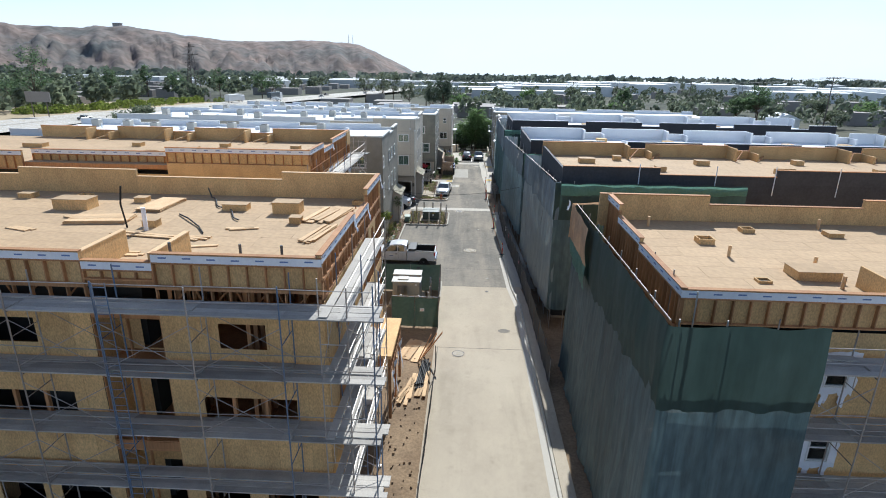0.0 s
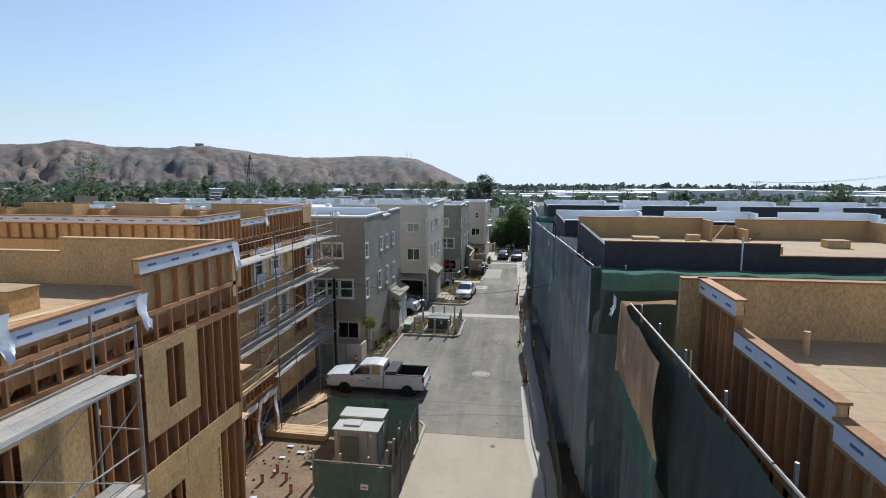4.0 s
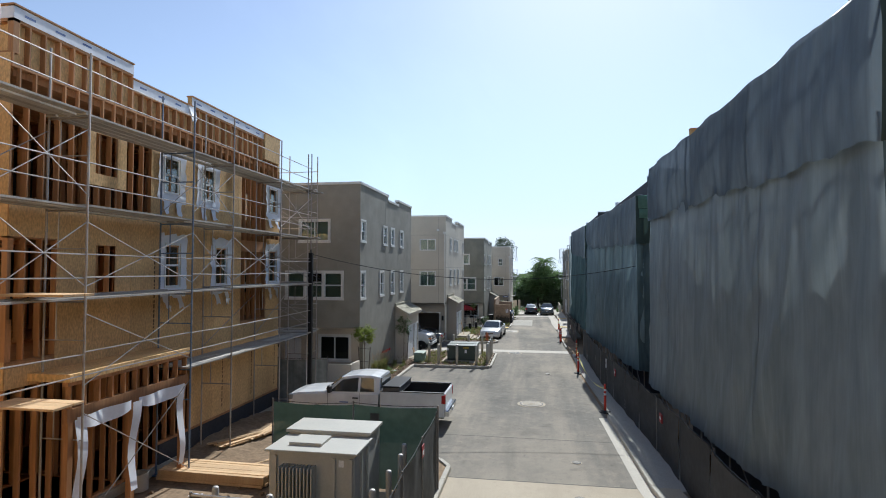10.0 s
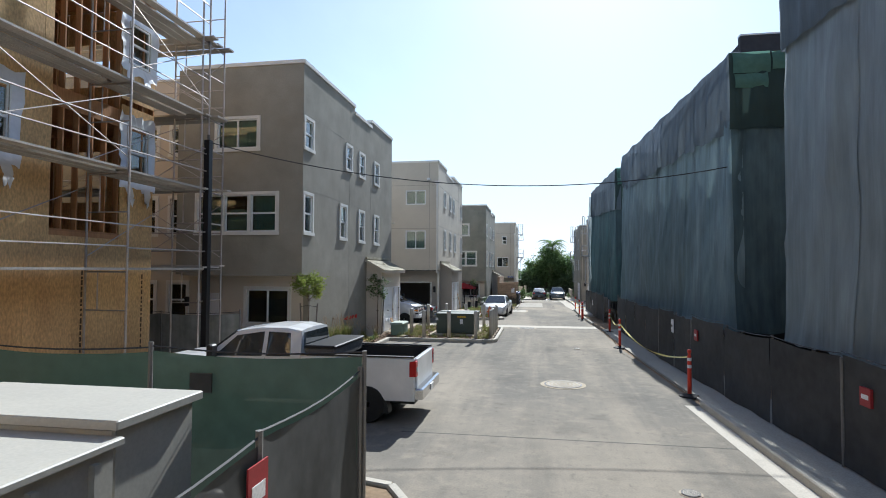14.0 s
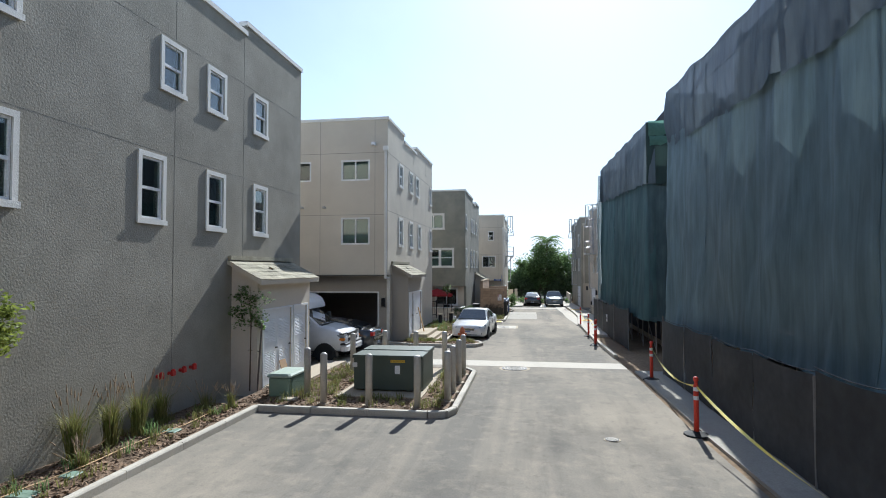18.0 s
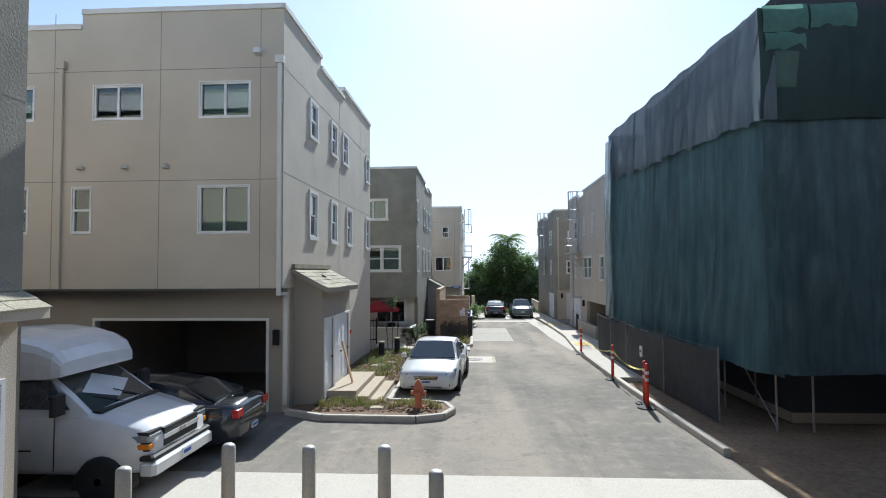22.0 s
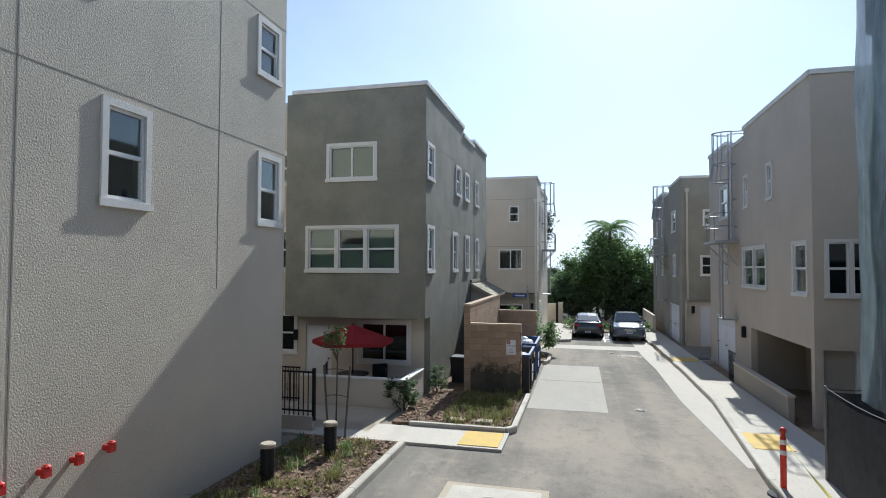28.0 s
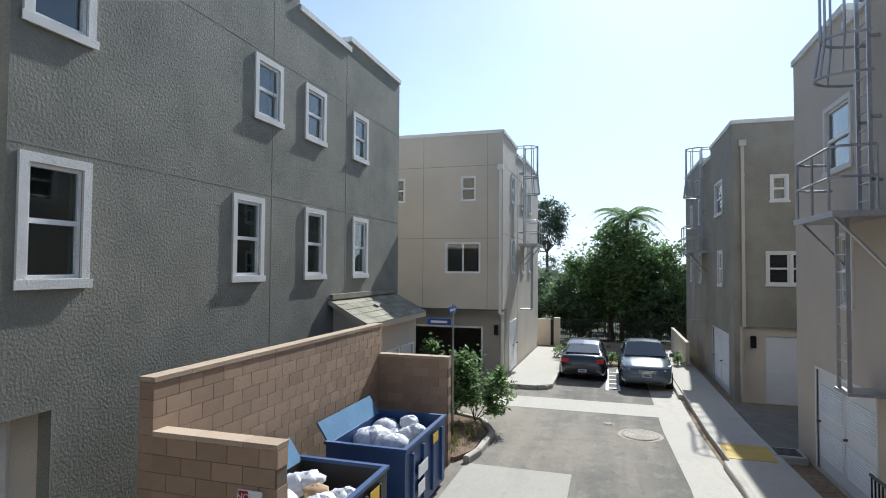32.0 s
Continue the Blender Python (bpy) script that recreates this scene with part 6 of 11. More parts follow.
# ---- scaffolding ----
def scaffold(name, at, axis, inner, outer, us, levels, label, top=None, boards=None, z0=0.0, ladder=None, blue=0.3, seed=0, braces=True, boarded=None, overhang=0.3):
    """Tube frames at us, with planks, rails and cross braces. boarded: which (bay, level) carry planks."""
    rnd = random.Random(seed)
    s = thing(name, at, label, "scaffold", "scaffolds")
    top = top or levels[-1] + 1.1
    P = (lambda u, d, z: (d, u, z)) if axis == "x" else (lambda u, d, z: (u, d, z))
    tube = lambda nm, a, b, r, mt: part(nm, Mesh().tube(a, b, r, 5), mt, s)
    for u in us:
        mt = M["scaffold_blue"] if rnd.random() < blue else M["scaffold"]
        for d in (inner, outer):
            part("upright", Mesh().tube(P(u, d, z0), P(u, d, top + rnd.uniform(-0.1, 0.25)), 0.026, 6), mt, s)
            part("base_plate", Mesh().box(*[c - 0.08 for c in P(u, d, 0)[:2]], z0, *[c + 0.08 for c in P(u, d, 0)[:2]], z0 + 0.03), mt, s)
        for z in levels:
            tube("ledger", P(u, inner, z - 0.04), P(u, outer, z - 0.04), 0.022, mt)
            tube("frame_rung", P(u, inner, z - 0.9), P(u, outer, z - 0.9), 0.018, mt)
            k = inner + (outer - inner) * 0.3
            tube("frame_knee", P(u, k, z - 0.9), P(u, k, z - 0.04), 0.016, mt)
    for a, b in zip(us, us[1:]):
        for i, z in enumerate(levels):
            mt = M["scaffold"]
            for dz in (0.52, 1.02):
                if z + dz < top + 0.2:
                    tube("guard_rail", P(a, outer, z + dz + rnd.uniform(-0.03, 0.03)), P(b, outer, z + dz + rnd.uniform(-0.03, 0.03)), 0.017, mt)
            lo = levels[i - 1] if i else z0
            if braces:
                if rnd.random() < 0.55:
                    tube("brace", P(a, outer, lo + 0.3), P(b, outer, z - 0.3), 0.013, mt)
                    tube("brace", P(a, outer, z - 0.3), P(b, outer, lo + 0.3), 0.013, mt)
                if rnd.random() < 0.35:
                    tube("brace", P(a, inner, lo + 0.3), P(b, inner, z - 0.3), 0.013, mt)
            if boarded is None or boarded(a, b, i):
                n = 4 if abs(outer - inner) > 1.0 else 3
                w = abs(outer - inner) / n
                for k in range(n):
                    d0 = min(inner, outer) + w * k
                    ov = overhang if rnd.random() < 0.5 else overhang * 0.4
                    lo_u, hi_u = min(a, b), max(a, b)
                    o1, o2 = P(lo_u - ov * 0.3, d0 + 0.01, z), P(hi_u + (ov if hi_u == max(us) else 0.02), d0 + w - 0.01, z)
                    dz = rnd.uniform(0.0, 0.012) + (0.045 if rnd.random() < 0.25 else 0)
                    part("plank", Mesh().box(o1[0], o1[1], z + dz, o2[0], o2[1], z + dz + 0.045), M["plank"], s)
    if ladder is not None:
        for d in (0.0, 0.42):
            tube("ladder_stile", P(ladder + d, outer, z0), P(ladder + d, outer, top), 0.02, M["scaffold_blue"])
        z = z0 + 0.3
        while z < top:
            tube("ladder_rung", P(ladder, outer, z), P(ladder + 0.42, outer, z), 0.012, M["scaffold_blue"])
            z += 0.3
    return s


scaffold("south_scaffold", (-12, 22, 0), "y", 22.55, 21.4, [-2.55 - 2.9 * i for i in range(9)], (3.2, 5.4, 7.65, 9.9), "steel tube scaffold with grey planks along the timber house", 10.95, ladder=-11.2, blue=0.35, seed=1)
scaffold("street_scaffold", (-3.4, 27, 0), "x", -4.28, -3.4, [21.6, 24.1, 26.9, 29.7], (3.2, 5.4, 7.65, 9.9), "steel scaffold with sunlit planks on the street side", 11.0, blue=0.5, seed=2)
scaffold("street_scaffold", (-9.5, 48, 0), "x", -10.0, -8.95, [41.2, 43.4, 47.3, 49.5, 53.0, 56.0], (3.15, 5.35, 7.4, 9.5), "steel tube scaffold in front of the flashed timber house", 11.0, blue=0.12, seed=3,
         boarded=lambda a, b, i: i > 0 or a > 46)
scaffold("alley_scaffold", (-12, 56.3, 0), "y", 55.75, 56.8, [-9.0, -11.6, -14.4, -17.2], (3.2, 5.35, 7.4, 9.5), "steel tube scaffold at the corner of the timber house", 11.2, blue=0.1, seed=4)
for k, (x, y, z, ln, tu) in enumerate(((-9.0, 42.2, 3.3, 1.6, 0), (-8.8, 42.2, 5.5, 1.6, 0), (-8.6, 41.0, 1.0, 1.6, 5))):
    lumber("plank_pair", (x, y, z), tu, 3, 1, ln, 0.24, 0.045, "pair of pale planks laid across the scaffold", 0.01, 20 + k)


# ---- netted scaffolds and unfinished houses on the right ----
def net(parent, name, pts, top, bottom, material, label, seed=0, amp=0.10, res=0.11, sag=0.07, post=2.4, flare=0.0, wave=0.12, width=0.0):
    """A hanging debris net along a line in plan: folds, creases, billows and a scalloped upper edge. width: that of its lapped widths."""
    pts = [Vector(p) for p in pts]
    lens = [0.0]
    for a, b in zip(pts, pts[1:]):
        lens.append(lens[-1] + (b - a).length)
    total = lens[-1]
    nv = max(6, int((max(top) - min(bottom)) / (res * 1.5)))

    def f(s, v, lap):
        s = min(max(s, 0.0), total)
        i = max(k for k in range(len(lens) - 1) if lens[k] <= s + 1e-6)
        k = (s - lens[i]) / (lens[i + 1] - lens[i])
        p = pts[i].lerp(pts[i + 1], k)
        d = (pts[i + 1] - pts[i]).normalized()
        n = Vector((d.y, -d.x))
        zt = top[i] + (top[i + 1] - top[i]) * k - sag * (math.sin(math.pi * s / post) ** 2 + 0.5 * noise.noise((s * 1.3, seed, 7)))
        zb = bottom[i] + (bottom[i + 1] - bottom[i]) * k + wave * noise.noise((s * 0.8, seed, lap)) + 0.4 * wave * noise.noise((s * 2.4, seed, 3))
        z = zb + (zt - zb) * v
        belly = 0.5 * amp * math.sin(math.pi * s / post) ** 2 * math.sin(math.pi * v) ** 0.5
        fold = noise.noise((s * 0.45 + seed, z * 0.2, seed)) * 1.3 + noise.noise((s * 1.1 + z * 0.35, z * 0.4 - s * 0.2, seed + 4)) * 0.7 + noise.noise((s * 2.6 - z * 0.5, z * 0.6, seed + 9)) * 0.3
        crease = max(0.0, 0.16 - abs(noise.noise((s * 0.9 + 0.22 * z, z * 0.16, seed + 2)))) / 0.16
        pleat = max(0.0, 0.2 - abs(noise.noise((s * 2.1 - 0.12 * z, z * 0.12, seed + 6)))) / 0.2
        hang = 0.15 + 0.85 * (1 - v)
        e = amp * hang * fold + (0.045 * crease + 0.022 * pleat) * (0.35 + hang) - belly + 0.06 * math.sin(math.pi * v) + flare * (1 - v) ** 2 + 0.012 * lap
        return (p.x - n.x * e, p.y - n.y * e, z)

    cuts = [0.0]
    while width and cuts[-1] + 1.7 * width < total:
        cuts.append(cuts[-1] + width * (0.85 + 0.3 * noise.cell((len(cuts), seed, 0.5))))
    cuts.append(total)
    for i, (a, b) in enumerate(zip(cuts, cuts[1:])):
        a0 = a - (0.12 if i else 0)
        nu = max(8, int((b - a0) / res))
        sheet_ = part(name, Mesh().grid(nu, nv, lambda u, v: f(a0 + (b - a0) * u, v, i % 2)), material, parent, label, smooth=True)
    return sheet_


def net_scaffold(name, at, xs, y0, y1, depth, top, seam, low, label, seed, east=5.0, brown=None, low_mat="tarp_low", up_mat="tarp", south_mat=""):
    """Scaffold wrapped in two tiers of net: the street side from y0 to y1 and the south end."""
    s = thing(name, at, label, "scaffold", "netted scaffolds")
    (xa, xb) = xs
    line = lambda y: xa + (xb - xa) * (y - y0) / (y1 - y0)
    n = max(3, round((y1 - y0) / 2.4))
    for i in range(n + 1):
        y = y0 + 0.3 + (y1 - y0 - 0.6) * i / n
        for dx in (0.34, 0.34 + depth):
            part("upright", Mesh().tube((line(y) + dx, y, gz(y)), (line(y) + dx, y, top[0] + (top[1] - top[0]) * i / n + 0.03), 0.026, 6), M["scaffold"], s)
        if i < n:
            ye = y0 + (y1 - y0) * (i + 1) / n
            for z in (1.9, 3.9, 5.9, 7.9):
                part("deck_plank", Mesh().box(line(y) + 0.4, y, z, line(y) + 0.3 + depth, ye - 0.02, z + 0.05), M["plank"], s)
                part("guard_rail", Mesh().tube((line(y) + 0.34, y, z + 1.0), (line(ye) + 0.34, ye, z + 1.0), 0.018, 5), M["scaffold"], s)
            part("brace", Mesh().tube((line(y) + 0.34, y, gz(y) + 0.1), (line(ye) + 0.34, ye, 1.8), 0.018, 5), M["scaffold"], s)
            part("top_rail", Mesh().tube((line(y) + 0.1, y, top[0] + (top[1] - top[0]) * i / n), (line(ye) + 0.1, ye, top[0] + (top[1] - top[0]) * (i + 1) / n), 0.02, 5), M["scaffold"], s)
    south = (xa + east, y0 + 0.1)
    north = (xb + 1.6, y1)
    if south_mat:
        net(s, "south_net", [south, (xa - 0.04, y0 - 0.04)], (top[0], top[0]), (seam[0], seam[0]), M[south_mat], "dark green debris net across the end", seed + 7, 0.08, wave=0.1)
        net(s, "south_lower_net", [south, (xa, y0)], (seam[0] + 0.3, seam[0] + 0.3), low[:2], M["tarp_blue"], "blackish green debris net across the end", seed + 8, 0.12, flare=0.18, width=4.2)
        south = (xa + 0.3, y0 + 0.03)
    net(s, "upper_net", [south, (xa, y0), (xb, y1), north], (top[0], top[0], top[1], top[1]), (seam[0], seam[0], seam[1], seam[1]), M[up_mat], "dark slate upper debris net", seed, 0.10, wave=0.3 if seed < 30 else 0.16, width=4.6)
    net(s, "lower_net", [south, (xa + 0.06, y0 + 0.06), (xb + 0.06, y1 - 0.04), north], (seam[0] + 0.4, seam[0] + 0.4, seam[1] + 0.4, seam[1] + 0.4), low, M[low_mat], "lower debris net with long folds", seed + 3, 0.14, flare=0.18, width=3.9)
    return s


def right_house(name, xw, y0, y1, roof, label, kind, east=46):
    h = thing(name, (xw + 6, (y0 + y1) / 2, 0), label, "house", "houses under construction")
    skin = M["osb"] if kind == "osb" else M["felt"]
    part("slab", Mesh().box(xw, y0, -0.1, east, y1, 0.15), M["concrete"], h)
    if kind != "osb":
        part("west_wall", wall(Mesh(), "x", xw, -1, y0, y1, 0.15, roof, 0.2, [(y0 + 2 + 3 * i, y0 + 3.0 + 3 * i, z, z + 1.4) for i in range(3) for z in (1.2, 4.3, 7.2)]), skin, h)
        part("south_wall", wall(Mesh(), "y", y0, -1, xw + 0.2, east, 0.15, roof, 0.2, ()), skin, h)
    part("north_wall", Mesh().box(xw, y1 - 0.2, 0.15, east, y1, roof), skin, h)
    # solid near-black block painting the dark of the rooms
    part("inner_wall", Mesh().box(xw + 1.2, y0 + 1.5, 0.15, east, y1 - 0.4, roof - 0.4), M["dark"], h, "near-black block standing for unlit rooms inside")
    return h


# first house: timber, open parapet
R1 = right_house("timber_frame_house", 7.4, 23.5, 34.3, 9.9, "timber-framed house with a new board roof behind netting", "osb")
roof_deck(R1, 7.55, 46, 23.66, 34.14, 9.95)
for a, b, t in ((23.5, 28.4, 10.55), (28.4, 31.9, 10.75), (31.9, 34.3, 11.3)):
    osb_parapet(R1, "x", 7.4, -1, a, b, 9.0, t, seed=a, step=0.41)
for z0, z1 in ((0.15, 3.9), (4.1, 6.9), (7.1, 9.0)):
    studs(R1, "x", 7.4, -1, 23.5, 34.3, z0, z1, 0.5)
for z in (3.9, 6.9):
    rail(R1, "rim_joist", "x", 7.4, -1, 23.5, 34.3, z, z + 0.2)
ww = [wrapped_window(R1, "y", 23.488, -1, x, x + 0.8, z, z + h, i + 50) for i, (x, z, h) in enumerate(((12.7, 7.0, 1.1), (12.75, 3.9, 1.2), (16.5, 7.0, 1.1), (16.5, 3.9, 1.2)))]
for z0, z1 in ((0.15, 3.2), (3.2, 6.4), (6.4, 9.1)):
    osb(R1, "y", 23.488, -1, 7.4, 30, z0, z1, ww, seed=int(60 + z0))
osb_parapet(R1, "y", 23.5, -1, 7.4, 14.5, 9.2, 10.5, seed=61)
osb_parapet(R1, "y", 24.4, -1, 14.52, 18.0, 9.2, 10.2, seed=62)
osb_parapet(R1, "y", 23.5, -1, 18.02, 30, 9.2, 10.5, seed=63)
part("cheek_board", Mesh().box(14.45, 23.6, 9.95, 14.53, 25.6, 10.75), M["osb"], R1)
for a, b, t in ((7.0, 12.5, 11.3), (12.5, 20.1, 10.85), (20.1, 26, 11.25), (26, 34, 10.85)):
    part("north_parapet", Mesh().box(a, 34.14, 9.6, b, 34.3, t - 0.04), M["osb"], R1)
    part("parapet_cap", Mesh().box(a, 34.1, t - 0.04, b, 34.36, t), M["stud"], R1)
for x, y, w, d, hh in ((10.6, 30.2, .7, .6, .25), (13.4, 32.2, .6, .5, .2), (17.2, 31.8, .7, .6, .2), (20.2, 31.4, .9, .6, .2), (12.6, 26.0, 1.6, 1.0, .35), (20.6, 28.6, 2.4, 1.0, .5), (22.5, 27.0, .6, .6, .25), (11.0, 25.6, .5, .4, .1)):
    roof_curb(R1, x, y, 9.95, w, d, hh)
for x, y in ((9.2, 33.0), (11.2, 28.6), (14.0, 27.4), (13.8, 25.3), (17.5, 33.2), (15.4, 25.1)):
    part("vent_stack", Mesh().tube((x, y, 9.95), (x, y, 10.45), 0.07, 8), M["lumber_new"], R1)
S1 = net_scaffold("netted_scaffold", (6.5, 28, 0), (5.75, 6.2), 19.9, 36.2, 1.3, (10.9, 10.2), (8.3, 7.4), (0.4, 0.3, 0.4, 0.6), "tall scaffold wrapped in dark green debris net", 11, 4.3, low_mat="tarp_blue", up_mat="tarp_dark")
net(S1, "brown_sheet", [(5.78, 30.6), (6.06, 36.3), (7.5, 36.32)], (10.42, 10.3, 10.3), (8.6, 8.35, 8.3), M["tarp_brown"], "brown paper sheeting tied over the net", 31, 0.04, sag=0.08, wave=0.12)
net(S1, "green_cloth", [(5.84, 30.6), (6.12, 36.26)], (8.7, 8.5), (7.3, 7.5), M["tarp_light"], "bright green cloth below the brown sheeting", 33, 0.06, wave=0.3)
fringe(S1, "x", 5.9, -1, 36.1, 10.4, 0.5, 0.5, 77)
scaffold("end_scaffold", (14, 22.6, 0), "y", 23.2, 21.9, [10.6 + 2.6 * i for i in range(6)], (3.5, 5.9, 8.3), "steel scaffold with grey planks beside the netted corner", 9.4, blue=0.1, seed=8)

# second house: timber roof, black paper skin
R2 = right_house("papered_frame_house", 6.6, 43.3, 54.2, 10.1, "unfinished house in black building paper with a board roof", "felt")
roof_deck(R2, 6.75, 46, 43.5, 54.0, 10.15)
for a, b, t in ((6.6, 13.0, 11.05), (13.0, 20.6, 10.6), (20.6, 30, 11.05), (30, 46, 10.6)):
    p = part("south_parapet", Mesh().box(a, 43.3, 10.1, b, 43.48, t), M["felt"], R2, "parapet in black building paper")
    part("parapet_cap", Mesh().box(a, 43.26, t, b, 43.52, t + 0.04), M["stud"], p)
part("west_parapet", Mesh().box(6.6, 43.48, 10.1, 6.76, 54.0, 10.9), M["felt"], R2)
for a, b, t in ((6.6, 13.4, 11.25), (13.4, 15.2, 10.8), (15.2, 22, 11.2), (22, 23.8, 10.8), (23.8, 31, 11.2), (31, 33, 10.8), (33, 40, 11.2)):
    p = part("north_parapet", Mesh().box(a, 54.02, 10.0, b, 54.2, t - 0.04), M["osb"], R2)
    part("parapet_cap", Mesh().box(a, 53.98, t - 0.04, b, 54.24, t), M["stud"], p)
    part("parapet_return", Mesh().box(b - 0.07, 52.4, 10.15, b + 0.07, 54.0, t - 0.05), M["osb"], R2)
    part("brace", Mesh().tube((b + 0.2, 52.6, 10.2), (b + 1.2, 53.9, t - 0.4), 0.05, 4), M["stud"], R2)
for x, y, w, d in ((9.0, 50, 1.2, .8), (14, 47, .7, .7), (18, 50, 1.0, .7), (22.5, 46.5, 1.5, .9), (26, 51, .7, .7), (30, 47.5, .8, .7), (12, 51.5, .6, .6)):
    roof_curb(R2, x, y, 10.15, w, d, 0.35)
for x in (11.6, 16.6, 20.4, 24.5, 28.6):
    part("guard_post", Mesh().tube((x, 43.15, 9.4), (x, 43.15, 11.3), 0.03, 6), M["wrap"], R2)
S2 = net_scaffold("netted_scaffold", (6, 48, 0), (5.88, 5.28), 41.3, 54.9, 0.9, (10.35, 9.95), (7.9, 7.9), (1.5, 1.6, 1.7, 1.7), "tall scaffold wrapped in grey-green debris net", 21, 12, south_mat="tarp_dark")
# paler strip laid on the net to paint the sun shining through it
net(S2, "light_strip", [(17.8, 41.22), (6.2, 41.12)], (10.3, 10.3), (9.75, 9.55), M["tarp_light"], "added light green sheet painting sunlight through the net", 25, 0.04, sag=0.05, wave=0.05)

# third and fourth houses: white roofs over papered walls
for nm, xw, y0, y1, roof, sc, tp, sd in (("papered_house", 6.3, 60.4, 71.6, 9.3, (5.5, 4.55), (9.45, 9.3), 41), ("papered_house", 5.9, 78.6, 89.6, 9.4, (4.8, 4.5), (9.5, 9.75), 61)):
    h = right_house(nm, xw, y0, y1, roof, "papered house with a white roof behind debris net", "felt")
    part("roof", Mesh().box(xw + 0.2, y0 + 0.2, roof, 46, y1 - 0.2, roof + 0.05), M["roof_white"], h)
    x, k = xw, 0
    while x < 45:
        e = min(x + (7.0 if k % 2 == 0 else 2.2), 46)
        t = roof + (1.2 if k % 2 == 0 else 0.75)
        for y, mt in ((y0, M["felt"]), (y1 - 0.2, M["roof_white"])):
            part("parapet", Mesh().box(x, y, roof, e, y + 0.18, t), mt, h)
            part("coping", Mesh().box(x, y - 0.03, t, e, y + 0.22, t + 0.05), M["roof_white"], h)
            part("upstand", Mesh().box(x, y + 0.184 if y == y0 else y - 0.02, roof + 0.05, e, y + 0.20 if y == y0 else y - 0.004, t - 0.02), M["roof_white"], h)
        part("return_upstand", Mesh().box(e - 0.1, y1 - 1.5, roof + 0.05, e + 0.1, y1 - 0.25, t), M["roof_white"], h)
        x, k = e, k + 1
    part("west_parapet", Mesh().box(xw, y0 + 0.18, roof, xw + 0.18, y1 - 0.2, roof + 1.0), M["felt"], h)
    rnd = random.Random(sd)
    for i in range(6):
        x, y = 9 + 6 * i + rnd.uniform(-1, 1), rnd.uniform(y0 + 3, y1 - 3)
        part("roof_curb", Mesh().bevel(x, y, roof + 0.05, x + 1.1, y + 0.9, roof + 0.5, 0.04), M["osb"], h)
        part("vent_hood", Mesh().bevel(x + 2.5, y - 0.8, roof + 0.05, x + 3.0, y - 0.3, roof + 0.4, 0.05), M["roof_white"], h)
    if y0 < 70:
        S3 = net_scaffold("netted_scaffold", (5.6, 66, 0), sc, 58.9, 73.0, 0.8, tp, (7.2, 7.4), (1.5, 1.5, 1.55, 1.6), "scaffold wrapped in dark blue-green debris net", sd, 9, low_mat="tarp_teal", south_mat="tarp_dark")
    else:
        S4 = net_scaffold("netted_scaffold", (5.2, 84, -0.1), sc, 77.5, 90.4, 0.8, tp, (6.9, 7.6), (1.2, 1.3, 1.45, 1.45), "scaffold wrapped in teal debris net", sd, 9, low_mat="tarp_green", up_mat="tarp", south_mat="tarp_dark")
        net(S4, "clear_sheet", [(4.36, 89.2), (4.34, 90.36), (4.7, 90.52)], (9.2, 9.45, 9.45), (1.5, 1.45, 1.5), M["clear_sheet"], "crumpled clear plastic sheet over the net's corner", 91, 0.12, 0.09, wave=0.25)
    near, yy, tt = (S3, 58.86, 9.42) if y0 < 70 else (S4, 77.44, 9.52)
    # paler sheets at the corner paint sunlight passing through the dark net
    for a, b, d in ((0.06, 1.05, 0.62), (1.1, 2.1, 0.55), (0.1, 0.98, 1.05)):
        xa = sc[0]
        z1 = tt if d < 1 else tt - 0.62
        net(near, "light_patch", [(xa + b, yy), (xa + a, yy)], (z1, z1), (tt - d, tt - d), M["tarp_light"], "added light green sheet painting sunlight through the net", sd + 9, 0.02, sag=0.02, wave=0.03)

